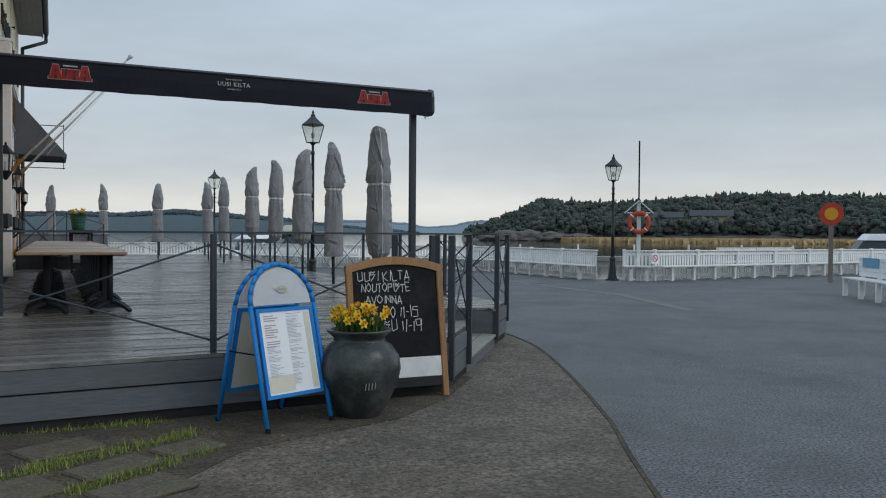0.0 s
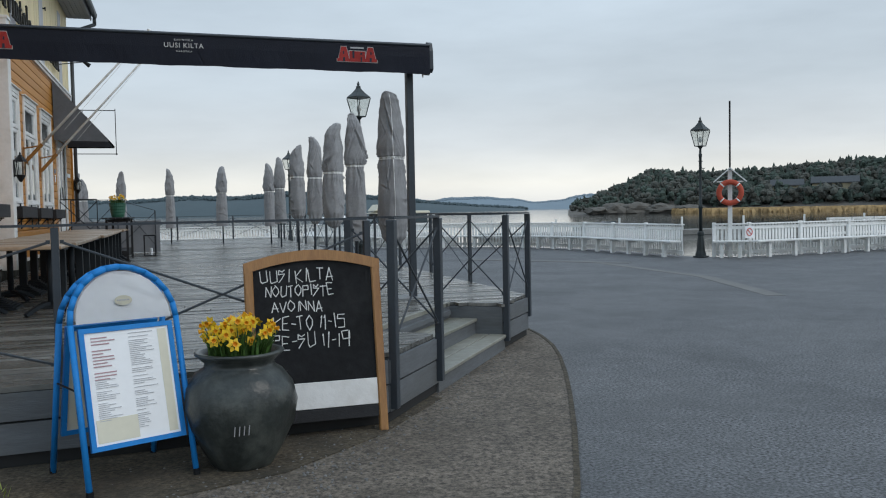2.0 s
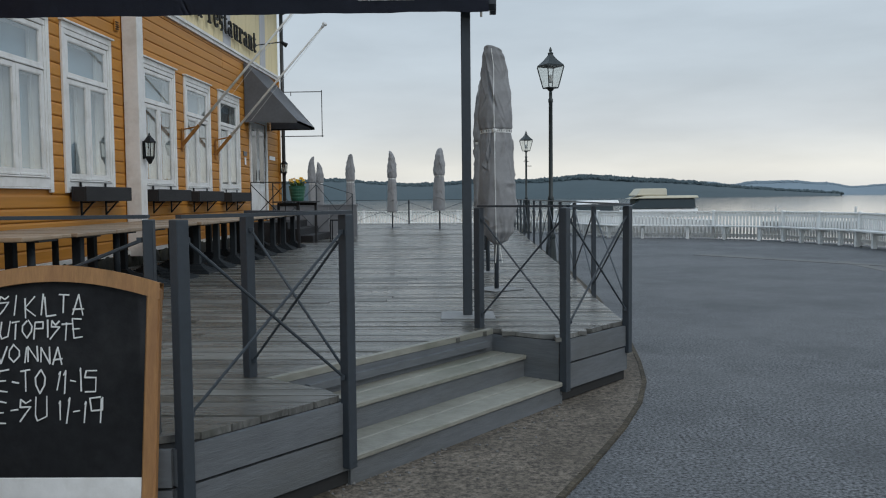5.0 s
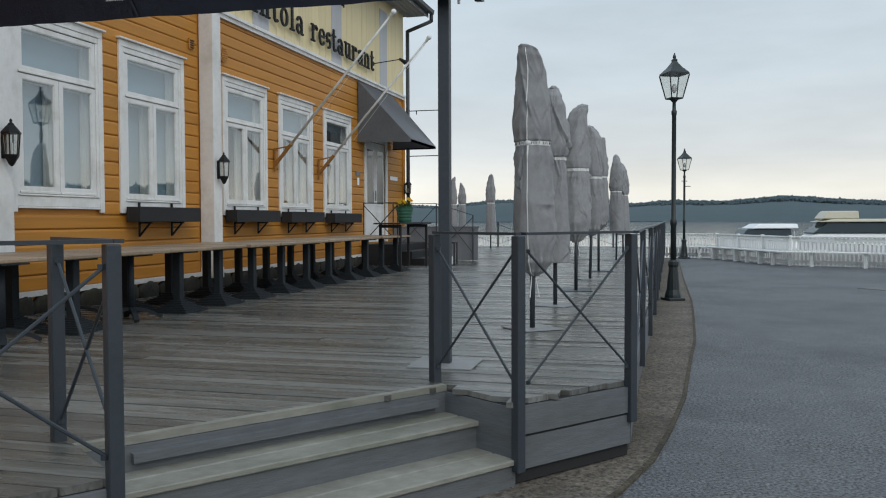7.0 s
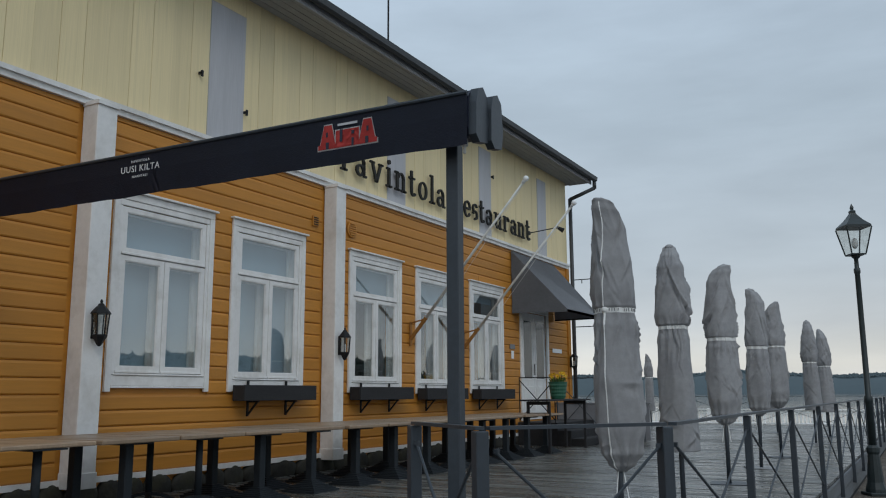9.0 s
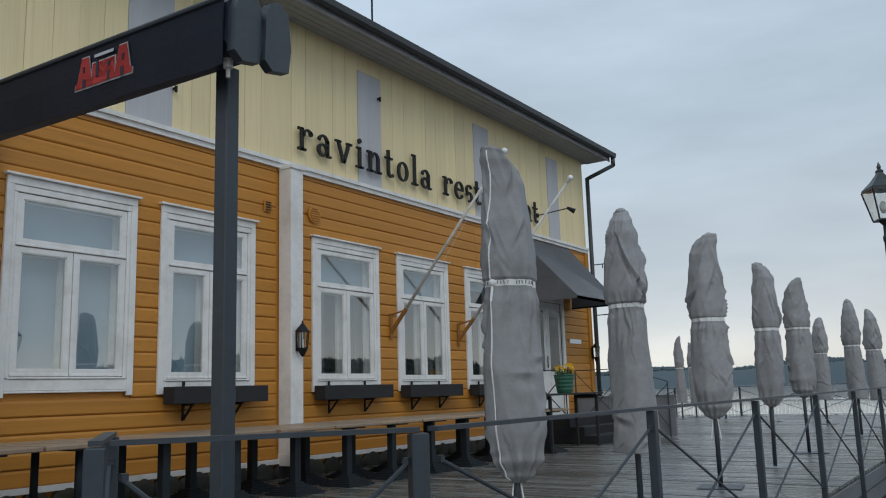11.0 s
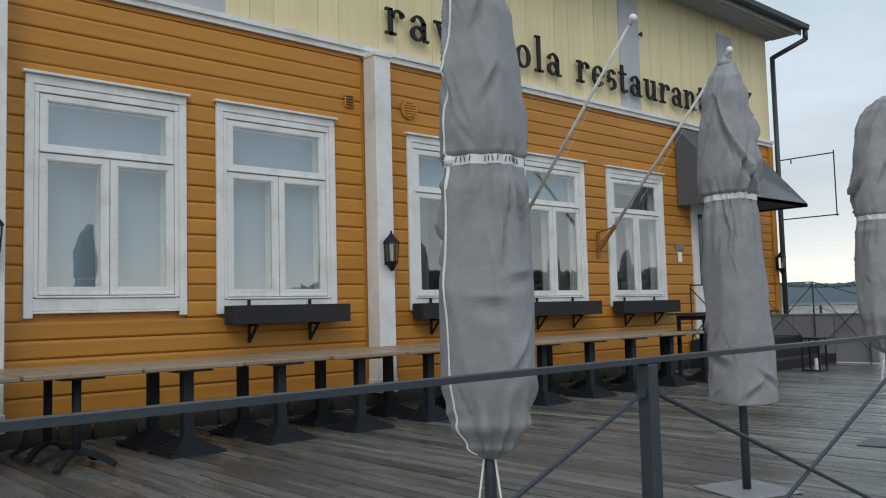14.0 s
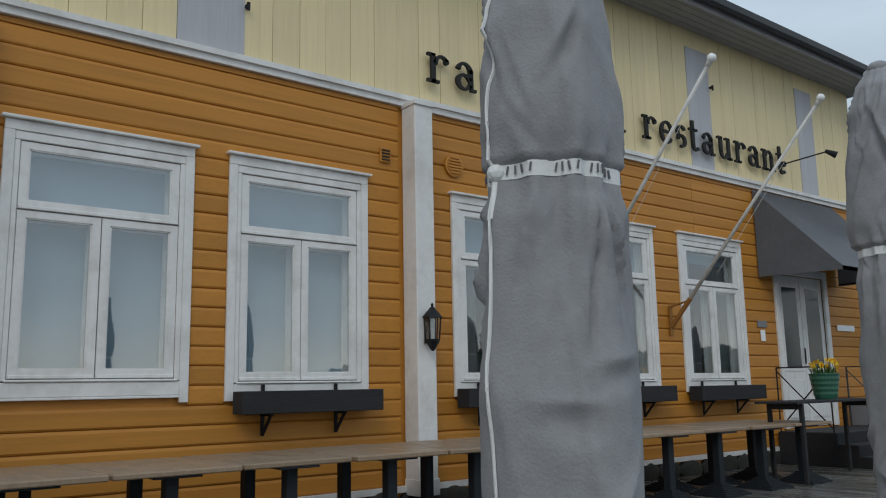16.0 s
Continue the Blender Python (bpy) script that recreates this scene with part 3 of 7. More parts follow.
# windows
def window(i, a, b, z0, z1):
    w = b - a
    win = base("window_%d" % (i + 1), pose(FX, a, z0), "white framed window with three panes and flaking paint", "window", "facade windows", "structure")
    T, O = 0.125, 0.012
    H = z1 - z0
    for y, y2, inner in ((0, T - 0.045, 1), (w - T + 0.045, w, -1)):
        part("side_trim", bbox(0, 0.036, y, y2, -0.03 if i == 0 else 0, H - 0.1, 0.005), WHITE, win)
    part("side_moulding", bbox(0, 0.026, T - 0.045, T, 0.16, H - 0.175, 0.006), WHITE, win)
    part("side_moulding", bbox(0, 0.026, w - T, w - T + 0.045, 0.16, H - 0.175, 0.006), WHITE, win)
    part("head_trim", bbox(0, 0.037, 0.002, w - 0.002, H - 0.1, H - 0.014, 0.005), WHITE, win)
    part("head_moulding", bbox(0, 0.027, T - 0.045, w - T + 0.045, H - 0.172, H - 0.102, 0.006), WHITE, win)
    part("cornice", bbox(0, 0.075, -0.03, w + 0.03, H - 0.012, H + 0.014, 0.005), WHITE, win)
    part("sill_board", bbox(0, 0.03, T - 0.045, w - T + 0.045, 0.035, 0.15, 0.005), WHITE, win)
    part("sill_bead", bbox(0, 0.04, T - 0.045, w - T + 0.045, 0.012, 0.033, 0.004), WHITE, win)
    part("sill", bbox(-0.06, 0.045, T - 0.02, w - T + 0.02, 0.152, 0.172, 0.006), WHITE, win)
    # deep white reveal, then two casements and a top light hung nearly flush
    gz0, gz1, tr = 0.175, H - 0.175, H * 0.672
    for y, y2, q0, q1 in ((T, T + 0.02, gz0, gz1), (w - T - 0.02, w - T, gz0, gz1), (T + 0.02, w - T - 0.02, gz1 - 0.02, gz1), (T + 0.02, w - T - 0.02, tr - 0.012, tr + 0.012)):
        part("frame", bbox(-0.17, -0.026, y, y2, q0, q1, 0.003), WHITE, win)
    part("mullion", bbox(-0.17, -0.026, w / 2 - 0.014, w / 2 + 0.014, gz0, tr - 0.012, 0.003), WHITE, win)
    G, S = 0.005, 0.068
    for c0, c1, s0, s1 in ((T + G, w / 2 - G, gz0 + G, tr - G), (w / 2 + G, w - T - G, gz0 + G, tr - G), (T + G, w - T - G, tr + G, gz1 - G)):
        bm = bmesh.new()
        for y0, y1, q0, q1 in ((c0, c0 + S, s0, s1), (c1 - S, c1, s0, s1), (c0 + S, c1 - S, s0, s0 + S), (c0 + S, c1 - S, s1 - S * 0.85, s1)):
            box(bm, -0.024, 0.012, y0, y1, q0, q1)
        sash = part("casement", bm, WHITE, win)
        bm = bmesh.new()
        for y0, y1, q0, q1 in ((c0 + S, c0 + S + O, s0 + S, s1 - S), (c1 - S - O, c1 - S, s0 + S, s1 - S), (c0 + S + O, c1 - S - O, s0 + S, s0 + S + O), (c0 + S + O, c1 - S - O, s1 - S * 0.85 - O, s1 - S * 0.85)):
            box(bm, -0.022, 0.004, y0, y1, q0, q1)
        part("glazing_bead", bm, WHITE, sash)
        part("drip_bar", bbox(0.012, 0.026, c0 + 0.004, c1 - 0.004, s0, s0 + 0.028, 0.004), WHITE, sash)
        ob = part("pane", bbox(-0.012, -0.008, c0 + S, c1 - S, s0 + S, s1 - S * 0.85, 0), GLASS, sash)
        ob.visible_shadow = False
        bm = bmesh.new()
        for y0, y1, q0, q1 in ((c0 + 0.02, c0 + S + 0.004, s0, s1), (c1 - S - 0.004, c1 - 0.02, s0, s1), (c0 + S + 0.004, c1 - S - 0.004, s0, s0 + S), (c0 + S + 0.004, c1 - S - 0.004, s1 - S, s1)):
            box(bm, -0.16, -0.125, y0, y1, q0, q1)
        part("inner_sash", bm, WHITE, win)
    # inside: blinds or curtains
    if i < 2:
        part("blind", bbox(-0.19, -0.185, T, w - T, gz0, gz1, 0), BLIND, win, "pale drawn roller blind")
    else:
        part("blind", bbox(-0.19, -0.185, T, w - T, tr - 0.02 if i < 4 else tr + 0.35, gz1, 0), BLIND, win, "pale half drawn blind")
        for c0, c1 in ((T, T + 0.27 * w), (w - T - 0.27 * w, w - T)):
            bm = bmesh.new()
            k = 26
            vs = []
            for j in range(k + 1):
                y = c0 + (c1 - c0) * j / k
                x = -0.225 + 0.022 * math.sin(j * 1.35 + i)
                vs.append((bm.verts.new((x, y, gz0)), bm.verts.new((x, y, gz1))))
            for p, q in zip(vs, vs[1:]):
                bm.faces.new((p[0], q[0], q[1], p[1]))
            bmesh.ops.solidify(bm, geom=list(bm.faces), thickness=0.004)
            part("curtain", bm, CURTAIN, win, "sheer white curtain", True)
    return win


for a, b, z0, z1, i in WINDOWS:
    window(i, a, b, z0, z1)

# entrance door under the canopy
dy0, dy1, dz0, dz1 = DOOR
door = base("door_1", pose(FX, dy0, dz0), "white double entrance door with tall glass panes", "door", kind="structure")
W = dy1 - dy0
H = dz1 - dz0
for y in (-0.1, W - 0.02):
    part("casing", bbox(0, 0.04, y, y + 0.12, 0, H, 0.005), WHITE, door)
part("casing_head", bbox(0, 0.042, -0.1, W + 0.1, H, H + 0.12, 0.005), WHITE, door)
for y in (0.02, W / 2 + 0.005):
    lw = W / 2 - 0.03
    leaf = part("leaf", bbox(-0.06, -0.012, y, y + lw, 0.01, H - 0.01, 0.004), WHITE, door)
    part("lower_panel", bbox(-0.012, 0.0, y + 0.1, y + lw - 0.1, 0.15, 0.75, 0.006), WHITE, leaf)
    part("light_frame", bbox(-0.012, -0.002, y + 0.08, y + lw - 0.08, 0.88, H - 0.14, 0.004), WHITE, leaf)
    part("pane", bbox(-0.012, 0.0, y + 0.13, y + lw - 0.13, 0.93, H - 0.2, 0), DARKGLASS, leaf, "dark reflecting glass pane")
bm = bmesh.new()
bar(bm, (0.03, W / 2 - 0.06, 1.0), (0.03, W / 2 - 0.06, 1.25), 0.012)
part("handle", bm, IRON, door)

# roof, soffit, gutter
bm = bmesh.new()
EX, EZ = -0.08, 7.2
box(bm, -13.4, EX, Y0 - 0.4, Y1 + 0.35, 0, 0.06)
roof = base("roof", pose(0, 0, 0), "dark sheet metal roof with grey boarded soffit", "roof", kind="structure")
bm2 = bmesh.new()
pr = [(EX, EZ), (-6.9, EZ + 3.1), (-13.7, EZ), (-13.7, EZ - 0.08), (-6.9, EZ + 3.0), (EX, EZ - 0.08)]
lo = [bm2.verts.new((x, Y0 - 0.4, z)) for x, z in pr]
hi = [bm2.verts.new((x, Y1 + 0.35, z)) for x, z in pr]
bm2.faces.new(lo)
bm2.faces.new(hi[::-1])
for k in range(6):
    bm2.faces.new((lo[k], lo[(k + 1) % 6], hi[(k + 1) % 6], hi[k]))
part("sheet", bm2, ROOF, roof)
bm.free()
bm = bmesh.new()
box(bm, FX - 0.3, EX - 0.02, Y0 - 0.3, Y1 + 0.3, 7.04, 7.07)
for k in range(5):
    x = FX + 0.02 + k * 0.125
    box(bm, x, x + 0.115, Y0 - 0.3, Y1 + 0.3, 7.025, 7.04)
part("soffit", bm, SOFFIT, roof, "grey boarded soffit")
part("fascia", bbox(EX - 0.045, EX - 0.015, Y0 - 0.38, Y1 + 0.33, 6.99, 7.17, 0.004), SOFFIT, roof)
bm = bmesh.new()
prof = [(0.0, 7.17), (0.0, 7.11), (0.03, 7.07), (0.08, 7.06), (0.12, 7.09), (0.135, 7.18), (0.12, 7.18), (0.105, 7.105), (0.075, 7.08), (0.04, 7.09), (0.015, 7.12), (0.015, 7.17)]
lo = [bm.verts.new((EX + x, Y0 - 0.4, z)) for x, z in prof]
hi = [bm.verts.new((EX + x, Y1 + 0.4, z)) for x, z in prof]
bm.faces.new(lo)
bm.faces.new(hi[::-1])
for k in range(len(prof)):
    bm.faces.new((lo[k], lo[(k + 1) % len(prof)], hi[(k + 1) % len(prof)], hi[k]))
part("gutter", bm, ROOF, roof, "dark rounded gutter")
for xa in (FX - 0.02,):
    bm = bmesh.new()
    for (a, b) in (((EX + 0.06, Y1 + 0.34, 7.07), (EX + 0.06, Y1 + 0.34, 6.87)), ((EX + 0.06, Y1 + 0.34, 6.89), (FX + 0.1, Y1 + 0.1, 6.6)), ((FX + 0.1, Y1 + 0.1, 6.62), (FX + 0.1, Y1 + 0.1, 0.55))):
        bar(bm, a, b, 0.05, sides=10)
    tagged(part("downpipe", bm, ROOF, None, smooth=True), "dark metal downpipe at the building corner", "downpipe", kind="structure")
bm = bmesh.new()
bar(bm, (-2.2, 20.7, 8.0), (-2.2, 20.7, 11.2), 0.02)
tagged(part("roof_mast", bm, IRON), "thin antenna mast standing on the roof", "antenna")


# ---- terrace railing ----
RZ = 1.45


def post(bm, p, z0, z1, w=0.06):
    box(bm, p.x - w / 2, p.x + w / 2, p.y - w / 2, p.y + w / 2, z0, z1, None)


def railing(points, label, ext=0.3, posts=True, last=True, skip_first=False, w=0.06):
    """Square posts, one flat handrail and crossed rods between the posts."""
    rail = base("terrace_railing", pose(points[0].x, points[0].y, DZ), label, "railing", "terrace railings")
    o = points[0]
    for k, p in enumerate(points):
        if (k == 0 and skip_first) or (k == len(points) - 1 and not last):
            continue
        d = points[min(k + 1, len(points) - 1)] - points[max(k - 1, 0)]
        a = math.atan2(d.y, d.x)
        bm = bmesh.new()
        box(bm, -w / 2, w / 2, -w / 2, w / 2, -ext, RZ - DZ - 0.012)
        ob = part("post", bevelled(bm, 0.004), STEEL, rail)
        ob.matrix_basis = pose(p.x - o.x, p.y - o.y, 0, 0, 0, math.degrees(a))
    for a, b in zip(points, points[1:]):
        d = (b - a).normalized() * 0.03
        a3, b3 = a - o, b - o
        bm = bmesh.new()
        beam(bm, (a3.x, a3.y, RZ - DZ), (b3.x, b3.y, RZ - DZ), 0.042, 0.016)
        part("handrail", bm, STEEL, rail)
        for za, zb in ((0.1, RZ - DZ - 0.1), (RZ - DZ - 0.1, 0.1)):
            bm = bmesh.new()
            bar(bm, (a3.x + d.x, a3.y + d.y, za), (b3.x - d.x, b3.y - d.y, zb), 0.008, sides=6)
            part("cross_rod", bm, STEEL, rail)
        for pt, s in ((a3, 1), (b3, -1)):
            for zz in (0.1, RZ - DZ - 0.1):
                bm = bmesh.new()
                c = (pt.x + s * d.x * 1.3, pt.y + s * d.y * 1.3, zz)
                bmesh.ops.create_cube(bm, size=0.022, matrix=Matrix.Translation(c))
                part("lug", bm, STEEL, rail)
    return rail


OUTN = -INW * 0.045
FD = (PA - FRONT_L).normalized()
fpost = lambda x: Vector((x, FRONT_L.y + (x - FRONT_L.x) * FD.y / FD.x + 0.09))
railing([fpost(-1.1), fpost(1.33), fpost(3.3)], "blue-grey steel railing with crossed rods along the deck front", 0.35, w=0.045)
railing([PA + OUTN + 0.03 * DIA, PB + OUTN - 0.03 * DIA], "blue-grey steel railing bay beside the chalkboard", 0.38)
railing([PB + OUTN + 0.0 * DIA, PB + 0.74 * INW - 0.03 * DIA], "blue-grey steel railing turning in beside the steps", 0.0, skip_first=True)
railing([PC + OUTN, PC + 0.74 * INW + 0.03 * DIA], "blue-grey steel railing turning in beside the steps", 0.4)
railing([PC + OUTN + 0.04 * DIA, PD + OUTN * 0.6], "blue-grey steel railing bay between steps and corner", 0.26, skip_first=True)
RIGHT = [PD + Vector((0.05, 0.03))] + [e + Vector((0.05, 0)) for e in EDGE] + [EDGE[2] + (FAR_R - EDGE[2]) * ((yy - EDGE[2].y) / (FAR_R.y - EDGE[2].y)) + Vector((0.05, 0)) for yy in (19.0, 21.1, 23.2, 25.3, 27.4, 29.5, 31.6, 33.7, 35.6, 37.5)]
railing(RIGHT[:7], "long blue-grey steel railing beside the umbrella row", 0.26, skip_first=True, w=0.048)
railing(RIGHT[6:], "far run of blue-grey steel terrace railing", 0.2, skip_first=True)
railing([Vector((x, 37.5)) for x in (6.05, 4.2, 2.0, -0.2, -2.4, -4.6, -6.8, -9.0)], "dark steel railing across the far end of the deck", 0.1)

# ---- awning ----
AW_A, AW_B = Vector((-0.6, 10.71)), Vector((4.82, 10.86))
AW_ZA, AW_ZB = 3.20, 3.205
AD = (AW_B - AW_A).normalized()
SLOPE = math.degrees(math.atan2(AW_ZB - AW_ZA, (AW_B - AW_A).length))
aw = base("awning", pose(AW_A.x, AW_A.y, AW_ZA, 0, 0, math.degrees(math.atan2(AD.y, AD.x))) @ pose(0, 0, 0, 0, -SLOPE, 0), "navy blue awning cassette with printed valance", "awning")
L = (AW_B - AW_A).length


def awn_profile(bm, prof, x0, x1):
    lo = [bm.verts.new((x0, y, z)) for y, z in prof]
    hi = [bm.verts.new((x1, y, z)) for y, z in prof]
    bm.faces.new(lo)
    bm.faces.new(hi[::-1])
    for k in range(len(prof)):
        bm.faces.new((lo[k], lo[(k + 1) % len(prof)], hi[(k + 1) % len(prof)], hi[k]))


bm = bmesh.new()
awn_profile(bm, [(-0.10, -0.05), (-0.085, 0.14), (-0.05, 0.185), (0.02, 0.2), (0.1, 0.17), (0.13, 0.08), (0.12, -0.04), (0.06, -0.1), (-0.06, -0.1)], 0.02, L)
part("cassette", bm, AWNING, aw)
bm = bmesh.new()
n = 60
vs = []
for k in range(n + 1):
    x = L * k / n
    zz = -0.165 + 0.002 * math.sin(k * 1.7) + 0.003 * math.sin(k * 0.61)
    yy = -0.108 + 0.004 * math.sin(k * 0.9)
    vs.append((bm.verts.new((x, -0.104, 0.15)), bm.verts.new((x, -0.11, 0.02)), bm.verts.new((x, yy, zz))))
for p, q in zip(vs, vs[1:]):
    bm.faces.new((p[0], q[0], q[1], p[1]))
    bm.faces.new((p[1], q[1], q[2], p[2]))
bmesh.ops.solidify(bm, geom=list(bm.faces), thickness=0.004)
part("valance", bm, AWNING, aw, "hanging navy fabric valance")
bm = bmesh.new()
bar(bm, (0, -0.106, 0.155), (L, -0.106, 0.155), 0.014)
part("front_tube", bm, STEEL, aw)
for x, y in ((L, 0.0), (L + 0.02, 0.17)):
    bm = bmesh.new()
    awn_profile(bm, [(-0.12, -0.1), (-0.11, 0.1), (-0.07, 0.19), (0.02, 0.215), (0.1, 0.17), (0.125, 0.0), (0.1, -0.12), (-0.05, -0.14)], 0, 0.05)
    bmesh.ops.transform(bm, matrix=pose(x, y, 0.0) @ Matrix.Diagonal((1, 0.72, 1, 1)), verts=bm.verts)
    part("end_cap", bm, STEEL, aw, "grey moulded end cap")
bm = bmesh.new()
bmesh.ops.create_cone(bm, segments=10, radius1=0.022, radius2=0.022, depth=0.05, cap_ends=True, matrix=pose(L - 0.06, -0.02, -0.12))
bar(bm, (L - 0.06, -0.02, -0.12), (L - 0.06, -0.02, -0.19), 0.01)
part("crank_eye", bm, POLE, aw)
YF = -0.1145


def emblem(xc, zc, w):
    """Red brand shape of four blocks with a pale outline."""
    h = w * 0.36
    for nm, mt, grow, dy, lab in (("emblem_outline", WHITE_PRINT, 0.008, 0.0, "pale printed outline"), ("emblem", RED, 0.0, -0.003, "red printed emblem")):
        bm = bmesh.new()
        for cx, ww, hh, sl in ((-0.34, 0.33, 1.0, 1), (-0.1, 0.2, 0.72, 0), (0.1, 0.2, 0.72, 0), (0.34, 0.33, 1.0, 1)):
            x0, x1 = xc + (cx - ww / 2) * w - grow, xc + (cx + ww / 2) * w + grow
            z0, z1 = zc - h / 2 - grow, zc - h / 2 + h * hh + grow
            zm = z0 + 0.2 * (z1 - z0)
            ins = 0.3 * (x1 - x0) * sl
            foot = 0.1 * (x1 - x0) * sl
            vs = [bm.verts.new((x, YF + dy, z)) for x, z in ((x0, z0), (x1, z0), (x1, zm), (x1 - foot, zm), (x1 - ins, z1), (x0 + ins, z1), (x0 + foot, zm), (x0, zm))]
            bm.faces.new(vs)
        bmesh.ops.solidify(bm, geom=list(bm.faces), thickness=0.002)
        part(nm, bm, mt, aw, lab)
    for cx, gw, z0, z1 in ((-0.34, 0.022, -0.5, -0.22), (-0.35, 0.014, 0.0, 0.2), (-0.1, 0.02, -0.28, 0.24), (0.1, 0.016, -0.5, -0.18), (0.1, 0.02, -0.02, 0.12), (0.34, 0.022, -0.5, -0.22), (0.35, 0.014, 0.0, 0.2)):
        gaps = bmesh.new()
        box(gaps, xc + cx * w - gw / 2, xc + cx * w + gw / 2, YF - 0.0075, YF - 0.0055, zc + z0 * h, zc + z1 * h)
        part("emblem_gap", gaps, AWNING, aw)
    part("emblem_bar", bbox(xc - 0.075, xc + 0.075, YF - 0.003, YF - 0.001, zc + h * 0.4, zc + h * 0.5, 0), INK, aw)


for xc in (0.945, L - 0.84):
    emblem(xc, 0.02, 0.44)
for words, size, z, gap in (("RAVINTOLA", 0.028, 0.085, 1.3), ("UUSI KILTA", 0.07, 0.015, 1.12), ("NAANTALI", 0.026, -0.03, 1.3)):
    bm = text_bm(words, size, 0.001, space=gap)
    wide = max(v.co.x for v in bm.verts)
    bmesh.ops.transform(bm, matrix=pose(2.76 - wide / 2, YF - 0.003, z, 90, 0, 0), verts=bm.verts)
    part("printed_name", bm, WHITE_PRINT, aw, "small white printed lettering")
for x, z0 in ((L - 0.19, DZ), (0.23, DZ)):
    drop = AW_ZA + x * math.sin(radians(SLOPE)) - DZ
    up = pose(x, 0.1, 0, 0, SLOPE, 0)
    bm = bmesh.new()
    box(bm, -0.04, 0.04, -0.04, 0.04, -drop, -0.08)
    part("post", bevelled(bm, 0.005), STEEL, aw, "blue-grey square awning post").matrix_basis = up
    part("base_plate", bbox(-0.23, 0.23, -0.23, 0.23, -drop, -drop + 0.012, 0.003), POLE_GREY, aw, "pale galvanised base plate").matrix_basis = up


